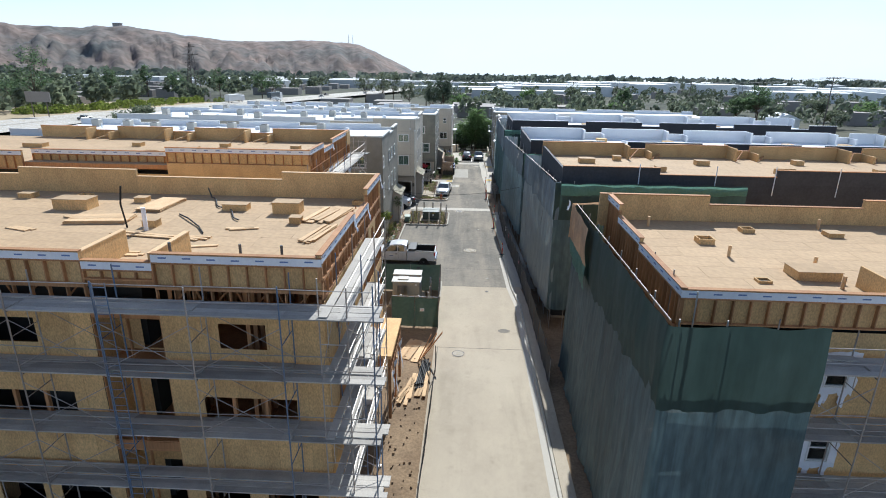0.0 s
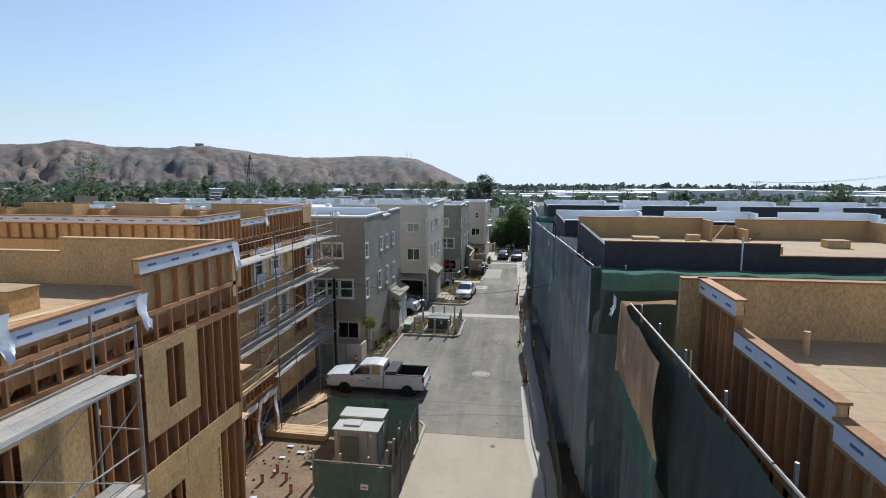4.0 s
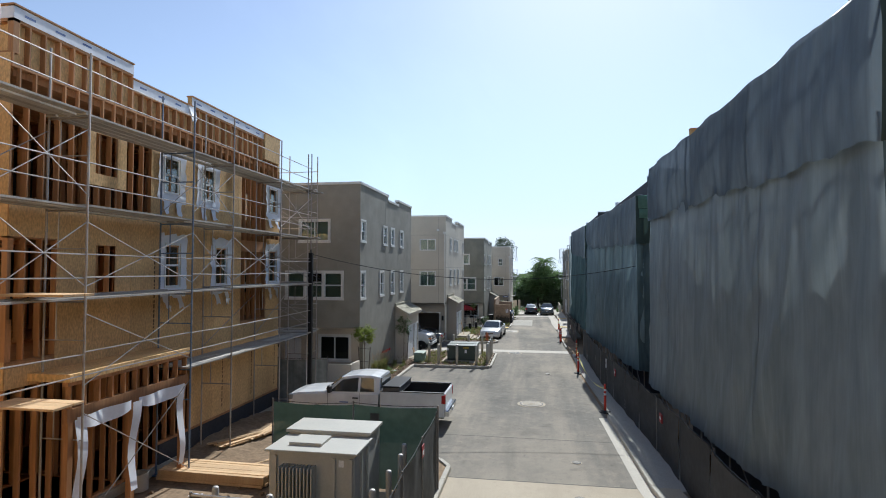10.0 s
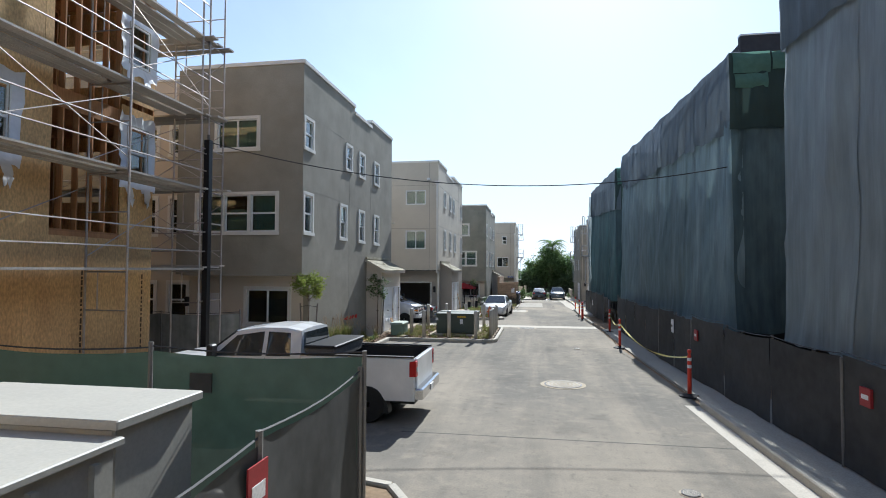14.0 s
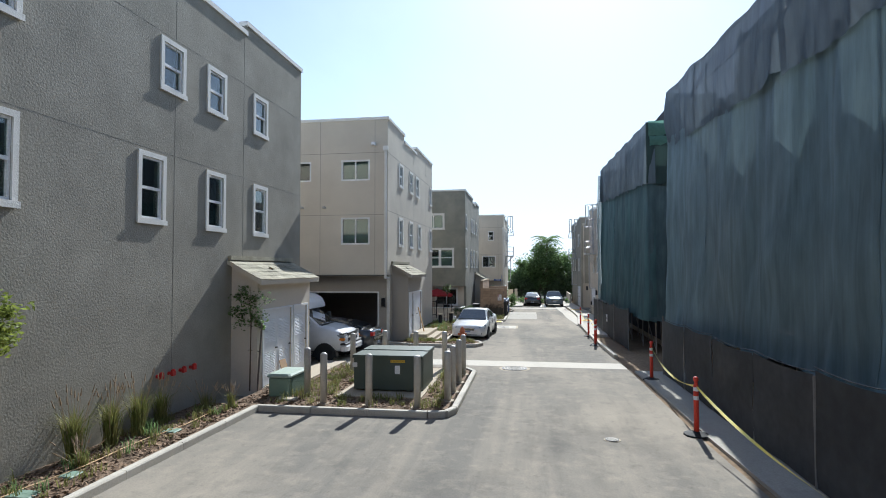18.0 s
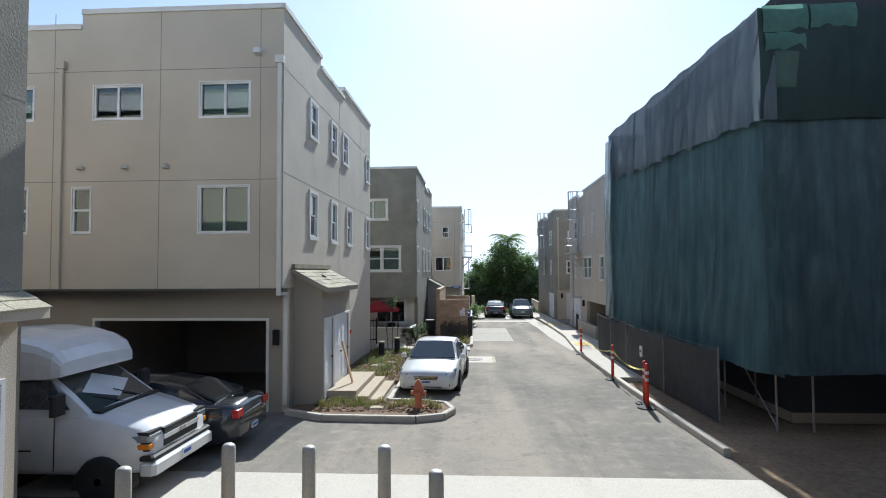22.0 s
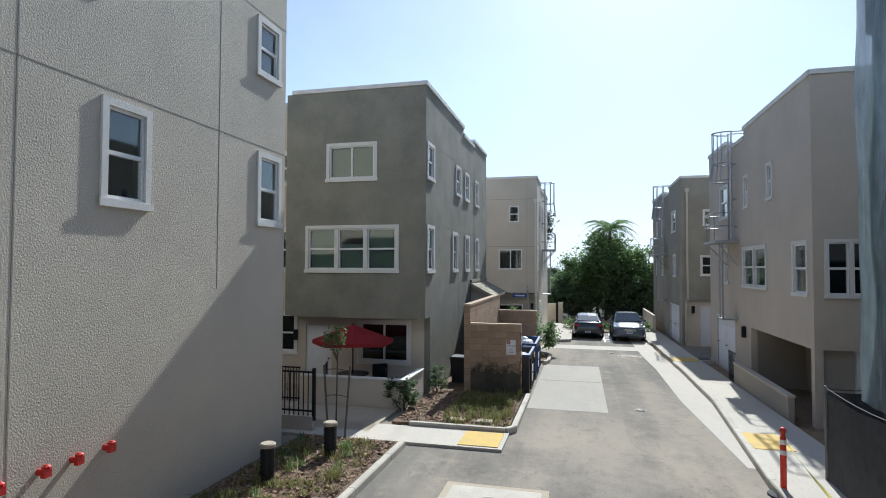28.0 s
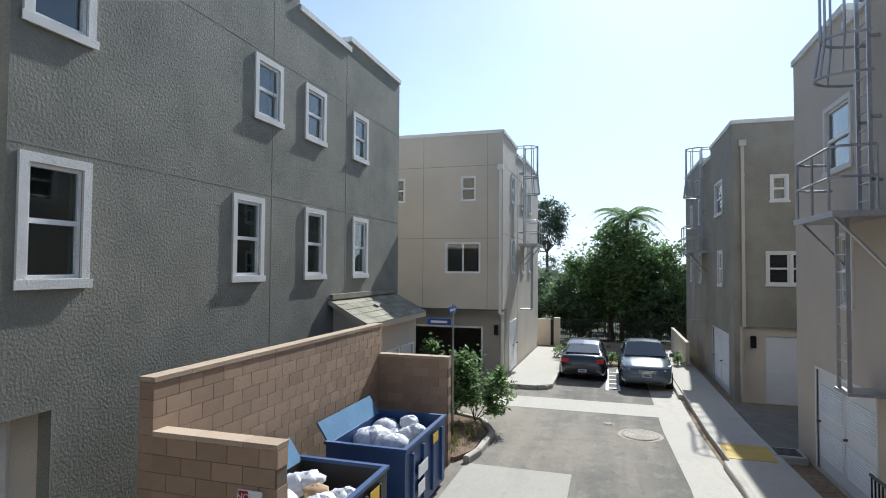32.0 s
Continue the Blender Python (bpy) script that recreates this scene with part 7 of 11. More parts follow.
# ---- finished houses on the right ----
def ladder_cage(parent, x, y, z0, z1, plat, k=1):
    """A wall ladder with a hooped cage above a railed landing, and roof rails. k: 1 where the wall lies towards +x."""
    st = M["steel"]
    for d in (-0.23, 0.23):
        part("ladder_stile", Mesh().box(x - 0.03, y + d - 0.02, plat - 0.05, x + 0.03, y + d + 0.02, z1 + 1.1), st, parent)
        part("lower_stile", Mesh().box(x - k * 0.35 - 0.03, y + d - 0.02, z0, x - k * 0.35 + 0.03, y + d + 0.02, plat - 0.1), st, parent)
        part("roof_rail", Mesh().path([(x, y + d, z1 + 1.08), (x + k * 0.95, y + d, z1 + 1.1), (x + k * 0.95, y + d, z1 + 0.2)], 0.024, 5), st, parent)
        part("roof_rail", Mesh().tube((x, y + d, z1 + 0.62), (x + k * 0.95, y + d, z1 + 0.62), 0.02, 5), st, parent)
        for z in (plat + 0.5, (plat + z1) / 2, z1 - 0.2):
            part("wall_bracket", Mesh().box(min(x, x + k * 0.22), y + d - 0.02, z, max(x, x + k * 0.22), y + d + 0.02, z + 0.05), st, parent)
    for xx, lo, hi in ((x, plat + 0.2, z1 + 1.0), (x - k * 0.35, z0 + 0.2, plat - 0.1)):
        z = lo
        while z < hi:
            part("rung", Mesh().tube((xx, y - 0.23, z), (xx, y + 0.23, z), 0.014, 5), st, parent)
            z += 0.3
    lo, hi = plat + 2.3, z1 + 1.08
    for z, f in ((lo, 1.15), (lo + (hi - lo) * 0.36, 1.0), (hi - 0.02, 1.0)):
        ring = [(x - k * 0.62 * f * math.sin(math.pi * i / 10), y + 0.38 * f * math.cos(math.pi * i / 10), z) for i in range(11)]
        part("hoop", Mesh().path(ring, 0.026, 5), st, parent)
    for i in (2, 4, 5, 6, 8):
        q = lambda f: (x - k * 0.62 * f * math.sin(math.pi * i / 10), y + 0.38 * f * math.cos(math.pi * i / 10))
        part("cage_bar", Mesh().path([(*q(1.15), lo), (*q(1.0), lo + (hi - lo) * 0.36), (*q(1.0), hi)], 0.022, 5), st, parent)
    out = x - k * 0.68
    part("landing", Mesh().box(min(out, x + k * 0.18), y - 0.6, plat - 0.1, max(out, x + k * 0.18), y + 1.4, plat), st, parent)
    for z in (plat + 0.55, plat + 1.05):
        part("landing_rail", Mesh().path([(x - k * 0.02, y + 1.38, z), (out + k * 0.2, y + 1.38, z), (out + k * 0.02, y + 1.2, z), (out + k * 0.02, y - 0.4, z), (out + k * 0.15, y - 0.55, z), (x - k * 0.05, y - 0.58, z)], 0.024, 5), st, parent)
    for p in ((out + k * 0.02, y + 1.2), (out + k * 0.02, y + 0.4), (out + k * 0.02, y - 0.4), (x - k * 0.05, y - 0.58)):
        part("landing_post", Mesh().tube((*p, plat), (*p, plat + 1.05), 0.022, 5), st, parent)
    for yy in (y - 0.4, y + 1.2):
        part("strut", Mesh().tube((x + k * 0.15, yy, plat - 0.95), (out + k * 0.1, yy, plat - 0.1), 0.03, 5), st, parent)
    part("foot_guard", Mesh().box(min(x - k * 0.4, x + k * 0.15), y - 0.3, z0 - 0.03, max(x - k * 0.4, x + k * 0.15), y + 0.3, z0 + 0.02), st, parent)


def right_stucco(name, xw, y0, y1, zg, top, body, base, label, wins, south_wins, steps, over, recess, lad, doors):
    h = thing(name, (xw + 5, (y0 + y1) / 2, zg), label, "house", "row of finished houses")
    holes = [window(h, "x", xw, -1, a, b, z0, z1, "hung" if b - a < 1.4 else "hung", True, 0.09, 2 if b - a > 1.6 else 1) for a, b, z0, z1 in wins]
    if recess:
        holes.append((recess[0], recess[1], zg - 0.4, over))
    for a, b in doors:
        holes.append((a, b, zg, zg + 2.1))
    low = min(s[2] for s in steps) - 0.13
    part("wall", wall(Mesh(), "x", xw, -1, y0, y1, zg - 0.4, low, 0.2, holes), body, h)
    for a, b, t in steps:
        p = part("parapet", put(Mesh(), "x", xw, -1, a, b, -0.2, 0, low, t - 0.13), body, h)
        part("coping", put(Mesh(), "x", xw, -1, a - 0.02, b + 0.02, -0.24, 0.05, t - 0.13, t), M["trim"], p)
    sh = [window(h, "y", y0, -1, a, b, z0, z1, "hung", True, 0.08, 2 if b - a > 1.1 else 1) for a, b, z0, z1 in south_wins]
    part("south_wall", wall(Mesh(), "y", y0, -1, xw + 0.2, xw + 11, over, top - 0.13, 0.2, sh), body, h)
    part("coping", Mesh().box(xw, y0 - 0.05, top - 0.13, xw + 11, y0 + 0.24, top), M["trim"], h)
    gar = (xw + 0.95, xw + 3.5, zg, zg + 2.2)
    part("ground_floor_wall", wall(Mesh(), "y", y0 + 0.15, -1, xw + 0.2, xw + 11, zg - 0.4, over, 0.2, [gar]), base, h)
    g = part("garage_door", Mesh().box(gar[0], y0 + 0.2, zg, gar[1], y0 + 0.26, zg + 2.2), M["door_white"], h, "white panelled garage door")
    for i in range(4):
        part("door_panel", Mesh().box(gar[0] + 0.05, y0 + 0.185, zg + 0.06 + 0.54 * i, gar[1] - 0.05, y0 + 0.2, zg + 0.54 * (i + 1) - 0.02), M["door_white"], g)
    part("rear_block", Mesh().box(xw + 11, y0 + 0.3, zg - 0.4, 46, y1, top - 0.8), body, h)
    part("north_wall", Mesh().box(xw + 0.2, y1 - 0.2, zg - 0.4, xw + 11, y1, top - 0.8), body, h)
    house_core(h, xw + 0.6, xw + 10.8, y0 + 0.6, y1 - 0.3, over + 0.05, top - 1.0)
    if recess:
        part("recess_wall", wall(Mesh(), "x", xw + 1.7, -1, recess[0], recess[1], zg - 0.4, over, 0.2, ()), M["stucco_band"], h)
        window(h, "x", xw + 1.7, -1, recess[0] + 0.6, recess[0] + 1.5, zg + 0.6, zg + 2.0, "hung")
        part("recess_soffit", Mesh().box(xw + 0.2, recess[0], over - 0.05, xw + 1.7, recess[1], over), M["stucco_band"], h)
        part("recess_return", Mesh().box(xw + 0.2, recess[1], zg - 0.4, xw + 1.7, recess[1] + 0.15, over), base, h)
    for a, b in doors:
        m = (a + b) / 2
        for c, d in ((a, m), (m, b)):
            dd = part("door", Mesh().box(xw + 0.03, c + 0.01, zg + 0.02, xw + 0.08, d - 0.01, zg + 2.09), M["door_white"], h, "white louvred metal door")
            for zz in (0.3, 1.2):
                lv = Mesh()
                lv.v = [(xw + (0.029 if i % 2 else 0.014), y, zg + zz + 0.6 * i / 24) for i in range(25) for y in (c + 0.12, d - 0.12)]
                lv.f = [(2 * i, 2 * i + 1, 2 * i + 3, 2 * i + 2) for i in range(24)]
                part("louvre_panel", lv, M["door_white"], dd)
            part("door_handle", Mesh().tube((xw + 0.03, d - 0.1, zg + 1.0), (xw - 0.04, d - 0.1, zg + 1.0), 0.025, 8), M["iron"], dd)
        part("door_frame", Mesh().box(xw - 0.02, a - 0.05, zg, xw + 0.02, a, zg + 2.15).box(xw - 0.02, b, zg, xw + 0.02, b + 0.05, zg + 2.15).box(xw - 0.02, a, zg + 2.1, xw + 0.02, b, zg + 2.15), M["door_white"], h)
    roof_set(h, xw + 0.2, 46, y0 + 0.4, y1, top - 0.75, top - 0.1, M["roof_white"], M["roof_white"], M["trim"])
    if lad:
        ladder_cage(h, xw - 0.16, *lad)
    return h


R5 = right_stucco("tan_stucco_house", 5.55, 95.75, 107.4, -0.45, 8.85, M["stucco_tan"], M["stucco_band"], "three-storey tan stucco house with a caged roof ladder",
                  ((96.05, 97.15, 2.95, 4.45), (99.4, 102.1, 3.0, 4.47), (98.7, 99.27, 5.85, 7.03), (101.25, 101.83, 5.85, 7.03), (104.0, 105.4, 5.7, 7.1), (104.05, 104.75, 3.05, 4.5)),
                  ((5.8, 7.0, 2.95, 4.45), (8.0, 9.2, 5.9, 7.1)), ((95.75, 101.8, 8.85), (101.8, 104.3, 8.5), (104.3, 107.4, 8.85)), 1.62, (95.97, 101.2), (103.1, 1.75, 7.85, 4.75), ((103.25, 106.1),))
R6 = right_stucco("grey_stucco_house", 5.2, 112.7, 125.0, -0.6, 8.8, M["stucco_dark"], M["stucco_cream"], "three-storey grey stucco house with a caged roof ladder",
                  ((114.4, 116.0, 5.8, 7.1), (114.55, 115.5, 3.15, 4.5), (119.5, 120.2, 5.8, 7.0), (119.5, 120.2, 3.15, 4.5), (122.3, 123.0, 5.8, 7.0), (122.3, 123.0, 3.15, 4.5)),
                  ((6.3, 6.85, 6.0, 6.92), (6.15, 7.6, 3.25, 4.4)), ((112.7, 117.0, 8.8), (117.0, 119.5, 8.45), (119.5, 125.0, 8.8)), 1.9, None, (118.4, 1.6, 7.95, 4.6), ((113.6, 116.7),))
part("wall_lantern", Mesh().bevel(5.40, 101.75, 1.2, 5.55, 101.9, 1.6, 0.02), M["black_metal"], R5)
downpipe(R6, 5.48, 112.63, 1.9, 7.9, M["stucco_beige"])
part("lower_downpipe", Mesh().box(5.35, 112.6, -0.4, 5.45, 112.68, 1.9), M["stucco_beige"], R6)
part("wall_lantern", Mesh().bevel(5.7, 112.7, 1.2, 5.86, 112.86, 1.6, 0.02), M["black_metal"], R6)
ladder_cage(F_, -2.56, 117.9, 1.9, 8.35, 4.9, -1)
for c, d in ((115.0, 115.95), (115.97, 116.9)):
    dd = part("door", Mesh().box(-2.78, c, -0.5, -2.745, d, 1.55), M["door_white"], F_, "white metal door")
    part("door_handle", Mesh().tube((-2.75, d - 0.1, 0.5), (-2.68, d - 0.1, 0.5), 0.025, 8), M["iron"], dd)
    for z in (-0.2, 0.75):
        part("louvre_panel", Mesh().box(-2.745, c + 0.15, z, -2.738, d - 0.15, z + 0.6), M["vinyl"], dd)
yard = thing("low_yard_wall", (5.0, 98, -0.4), "low tan stucco wall beside the pavement", "wall")
part("wall_run", Mesh().box(4.98, 95.9, -0.75, 5.13, 101.2, 0.35), M["stucco_band"], yard)
part("wall_cap", Mesh().box(4.95, 95.9, 0.35, 5.16, 101.22, 0.40), M["stucco_tan"], yard)
gt = thing("yard_gate", (5.05, 101.3, -0.45), "black metal picket gate beside the low wall", "gate")
for i in range(8):
    part("picket", Mesh().box(5.04, 101.3 + 0.12 * i, -0.4, 5.06, 101.32 + 0.12 * i, 0.7), M["black_metal"], gt)
for z in (-0.3, 0.66):
    part("gate_rail", Mesh().box(5.035, 101.26, z, 5.065, 102.2, z + 0.04), M["black_metal"], gt)
yard = thing("low_yard_wall", (5.2, 121, -0.7), "low tan stucco wall at the end house", "wall")
part("wall_run", Mesh().box(4.5, 119.4, -0.9, 4.65, 126, 0.5), M["stucco_tan"], yard)


# ---- site fences ----
def screen_fence(name, pts, height, material, label, seed=0, panel=3.0, post_mat="fence_post", lean=0.0, behind=0.0, pipe=False):
    """Chain-link panels with screen cloth: each panel a part, with posts and a top wire or pipe."""
    rnd = random.Random(seed)
    f = thing(name, (pts[0][0], pts[0][1], gz(pts[0][1])), label, "fence", "site fences")
    for a, b in zip(pts, pts[1:]):
        a, b = Vector(a), Vector(b)
        d = b - a
        n = max(1, round(d.length / panel))
        for i in range(n):
            p, q = a + d * i / n, a + d * (i + 1) / n
            nn = Vector((-d.y, d.x)).normalized()
            hh = height + rnd.uniform(-0.05, 0.05)
            sd = rnd.random() * 50
            def g(u, v, p=p, q=q, hh=hh, sd=sd):
                c = p.lerp(q, 0.01 + 0.98 * u)
                e = 0.05 * noise.noise((u * 3 + sd, v * 2, sd)) + lean * v
                sag = 0.05 * math.sin(math.pi * u) * v
                return (c.x + nn.x * e, c.y + nn.y * e, gz(c.y) + 0.06 + (hh - 0.1 - sag) * v)
            pn = part("screen_panel", Mesh().grid(14, 8, g), material, f, smooth=True)
            back = p - nn * (behind if i % 4 else 0.0)
            part("post", Mesh().tube((back.x, back.y, gz(p.y)), (back.x + nn.x * lean, back.y + nn.y * lean, gz(p.y) + hh + (0.05 if behind == 0 else -0.06)), 0.025, 6), M[post_mat], f)
            part("top_wire", Mesh().path([(p.x + (q.x - p.x) * i / 6 + nn.x * lean, p.y + (q.y - p.y) * i / 6 + nn.y * lean, gz(p.y) + hh + 0.01 - 0.05 * math.sin(math.pi * i / 6)) for i in range(7)], 0.009, 4), M["cable"], f)
            if pipe:
                part("top_pipe", Mesh().tube((p.x, p.y, gz(p.y) + height), (q.x, q.y, gz(q.y) + height), 0.024, 8), M["steel"], f)
    part("post", Mesh().tube((b.x, b.y, gz(b.y)), (b.x, b.y, gz(b.y) + height + 0.05), 0.025, 6), M[post_mat], f)
    return f


screen_fence("screened_fence", [(5.2, 34), (5.1, 44), (4.9, 52), (4.5, 59.4), (4.32, 63.0), (4.2, 72.4)], 1.85, M["fence_net"], "black screened site fence along the netted scaffold", 1, 2.4, behind=0.09)
screen_fence("screened_fence", [(4.13, 78.4), (4.04, 82), (4.0, 86), (4.12, 91.3), (5.2, 91.6)], 1.8, M["fence_net"], "black screened site fence at the end of the works", 3, 3.0)
screen_fence("screened_fence", [(-1.5, 24.0), (-1.35, 35.2)], 1.7, M["fence_net"], "leaning black screened fence by the driveway", 4, 3.6, lean=-0.12)
screen_fence("green_screen_fence", [(-6.4, 47.35), (-1.65, 47.35)], 2.32, M["fence_green"], "green screened chain-link fence round a transformer", 5, 2.4)
screen_fence("green_screen_fence", [(-1.68, 47.3), (-1.55, 41.0)], 2.14, M["fence_net"], "dark side of the screened fence round a transformer", 6, 2.1)
screen_fence("green_screen_fence", [(-1.5, 40.95), (-4.7, 41.0)], 2.3, M["fence_green"], "green screened fence with a pipe rail facing the driveway", 7, 1.7, pipe=True)
screen_fence("green_screen_fence", [(-13.0, 56.2), (-8.6, 57.2)], 1.95, M["fence_grey"], "slack grey screened fence at the alley mouth", 8, 2.2)


# ---- vehicles: front towards +x, wheels on z = 0 ----
def section(x, zb, zt, w, tuck=0.9, crown=0.03):
    """A closed loop across a car body at one place along its length."""
    m = zb + (zt - zb) * 0.55
    half = [(0.0, zb), (w * tuck, zb), (w * 0.985, zb + 0.12 * (zt - zb)), (w, m), (w * 0.97, zt - 0.10 * (zt - zb)), (w * 0.90, zt - 0.01), (w * 0.55, zt + crown * 0.7), (0.0, zt + crown)]
    loop = [(x, y, z) for y, z in half] + [(x, -y, z) for y, z in half[-2:0:-1]]
    return loop


def wheel(car, x, y, r, w, rim="silver_paint"):
    out = 1 if y > 0 else -1
    t = Mesh().lathe([(r * 0.62, -w / 2), (r * 0.93, -w / 2), (r, -w * 0.32), (r, w * 0.32), (r * 0.93, w / 2), (r * 0.62, w / 2)], (0, 0, 0), 20)
    t.moved(Matrix.Translation((x, y, r)) @ Matrix.Rotation(radians(90), 4, "X"))
    tyre = part("wheel", t, M["rubber"], car, local=True, smooth=False)
    c = Mesh().lathe([(r * 0.64, 0), (r * 0.60, 0.015), (r * 0.22, 0.03), (r * 0.16, 0.05)], (0, 0, 0), 16)
    c.moved(Matrix.Translation((x, y + out * (w / 2 - 0.05), r)) @ Matrix.Rotation(radians(-90 * out), 4, "X"))
    rimo = part("rim", c, M[rim], tyre, local=True)
    for i in range(5):
        a = 2 * math.pi * i / 5
        h = Mesh().tube((x + r * 0.42 * math.cos(a), y + out * (w / 2 - 0.05), r + r * 0.42 * math.sin(a)), (x + r * 0.42 * math.cos(a), y + out * (w / 2 - 0.015), r + r * 0.42 * math.sin(a)), r * 0.09, 8)
        part("rim_hole", h, M["black_plastic"], tyre, local=True)


def arch(car, x, w, r):
    """Black wheel-arch liners just proud of the flanks."""
    for s in (1, -1):
        a = Mesh()
        pts = [(x + r * math.cos(math.pi * i / 14), s * (w + 0.006), 0.22 + r * math.sin(math.pi * i / 14)) for i in range(15)]
        inner = [(p[0], s * (w - 0.25), p[2]) for p in pts]
        a.v = pts + inner
        a.f = [tuple(range(15)) if s < 0 else tuple(range(14, -1, -1))] + [(i, i + 1, 16 + i, 15 + i) for i in range(14)]
        part("wheel_arch", a, M["black_plastic"], car, local=True)


def plate(pts, depth, outward):
    """A thin pane over a polygon, standing a little proud of what it lies on."""
    o = Vector(outward).normalized()
    mb, n = Mesh(), len(pts)
    mb.v = [tuple(Vector(p) + o * 0.012) for p in pts] + [tuple(Vector(p) - o * depth) for p in pts]
    mb.f = [tuple(range(n)), tuple(range(2 * n - 1, n - 1, -1))] + [(i, i + n, (i + 1) % n + n, (i + 1) % n) for i in range(n)]
    return mb


def greenhouse(car, cab, paint, screens, sides, label):
    """A painted cabin with separate panes. cab: (x, base z, top z, half width at base, at top); sides: outlines of the door panes as (x, share of the height)."""
    g = [[(x, 0, a - .06), (x, w, a - .06), (x, w, a), (x, v + (w - v) * .12, b - .07), (x, v, b - .025), (x, v * .8, b), (x, 0, b + .02), (x, -v * .8, b), (x, -v, b - .025), (x, -v - (w - v) * .12, b - .07), (x, -w, a), (x, -w, a - .06)] for x, a, b, w, v in cab]
    part("cabin", Mesh().loft(g), paint, car, local=True)
    for nm, (xa, za, wa), (xb, zb, wb) in screens:
        o = (zb - za, 0, xa - xb) if nm == "windscreen" else (za - zb, 0, xb - xa)
        f = Vector(o).normalized() * .028
        q = [Vector(p) + f for p in ((xa, -wa, za), (xa, wa, za), (xb, wb, zb), (xb, -wb, zb))]
        part(nm, plate(q if nm == "windscreen" else q[::-1], .03, o), M["car_glass"], car, label, local=True)

    def level(x):
        for p, q in zip(cab, cab[1:]):
            if q[0] <= x <= p[0]:
                k = (p[0] - x) / (p[0] - q[0])
                return [p[i] + (q[i] - p[i]) * k for i in range(1, 5)]
        return cab[-1][1:]

    for s in (1, -1):
        for outline in sides:
            pts = []
            for x, t in outline:
                a, b, w, v = level(x)
                z = a + .02 + (b - .11 - a) * t
                pts.append((x, s * (w + (v + (w - v) * .12 - w) * (z - a) / max(b - .07 - a, .05)), z))
            part("side_window", plate(pts if s < 0 else pts[::-1], .012, (0, s, .25)), M["car_glass"], car, label, local=True)


def sedan(name, at, turn, paint, label, L=4.85, W=0.90, H=1.45, suv=0.0):
    c = thing(name, at, label, "car", "parked vehicles", turn)
    k = L / 4.9
    e = suv * .15
    prof = ((2.47, .34, .52, .52), (2.44, .27, .63, .68), (2.36, .22, .70, .79), (2.2, .20, .755, .85), (1.9, .20, .82, .885), (1.55, .20, .875, .90), (1.15, .20, .925, .905), (.5, .20, .95, .91), (-.4, .20, .97, .912), (-1.3, .20, .99, .905), (-1.8, .21, 1.01, .89), (-2.15, .24, 1.015, .86), (-2.33, .28, .99, .82), (-2.43, .34, .90, .76), (-2.46, .38, .62, .70))
    part("body", Mesh().loft([section(x * k, zb + suv * .1, zt + e, w * W / .9) for x, zb, zt, w in prof]), M[paint], c, local=True, smooth=True)
    cab = [(x * k, a + e, b + e, w * W / .9, v * W / .9) for x, a, b, w, v in ((1.22, .90, .925, .84, .80), (.86, .92, 1.115, .84, .73), (.42, .93, H - .03, .84, .63), (-.05, .94, H, .84, .62), (-.6, .95, H - .015, .84, .61), (-1.2, .97, H - .11, .83, .60), (-1.6, .985, 1.165, .81, .66), (-2.0, .995, 1.02, .79, .74))]
    greenhouse(c, cab, M[paint],
               (("windscreen", (1.15 * k, .965 + e, .74), (.47 * k, H - .065 + e, .575)), ("rear_screen", (-1.93 * k, 1.055 + e, .66), (-1.25 * k, H - .165 + e, .53))),
               (((.98 * k, .08), (.44 * k, .95), (-.1 * k, .97), (-.1 * k, .0), (.98 * k, .0)), ((-.2 * k, .0), (-.2 * k, .97), (-.95 * k, .92), (-1.4 * k, .5), (-1.32 * k, .0))), "dark car window")
    for s in (1, -1):
        part("side_mirror", Mesh().bevel(.88 * k, min(s * .88, s * 1.04), .95 + e, 1.02 * k, max(s * .88, s * 1.04), 1.09 + e, .03), M[paint], c, local=True)
        hl = Mesh().loft([[(2.455 * k, s * .40, .575 + e), (2.44 * k, s * .40, .645 + e), (2.40 * k, s * .42, .65 + e), (2.41 * k, s * .42, .575 + e)], [(2.425 * k, s * .62, .56 + e), (2.35 * k, s * .62, .70 + e), (2.31 * k, s * .60, .71 + e), (2.38 * k, s * .60, .56 + e)], [(2.25 * k, s * .84, .60 + e), (2.02 * k, s * .875, .79 + e), (2.0 * k, s * .84, .80 + e), (2.22 * k, s * .80, .60 + e)]])
        hd = part("headlight", hl, M["lamp_clear"], c, local=True)
        part("lens", Mesh().lathe([(.06, 0), (.055, .02), (.02, .03)], (0, 0, 0), 12).moved(Matrix.Translation((2.39 * k, s * .60, .63 + e)) @ Matrix.Rotation(radians(70), 4, "Y")), M["chrome"], hd, local=True)
        part("tail_light", Mesh().box(-2.455 * k, min(s * .52, s * .80), .76 + e, -2.28 * k, max(s * .52, s * .80), .91 + e), M["lamp_red"], c, local=True)
        part("fog_lamp", Mesh().lathe([(.05, 0), (.05, .03)], (0, 0, 0), 10).moved(Matrix.Translation((2.40 * k, s * .66, .36 + e)) @ Matrix.Rotation(radians(90), 4, "Y")), M["black_plastic"], c, local=True)
        for x in (.38, -.62):
            part("door_handle", Mesh().box(x - .1, min(s * .895, s * .925), .82 + e, x + .1, max(s * .895, s * .925), .85 + e), M["chrome"], c, local=True)
        for x in (.98, -.15, -1.12):
            part("door_seam", Mesh().box(x - .005, min(s * .895, s * .914), .3 + e, x + .005, max(s * .895, s * .914), .93 + e), M["black_plastic"], c, local=True)
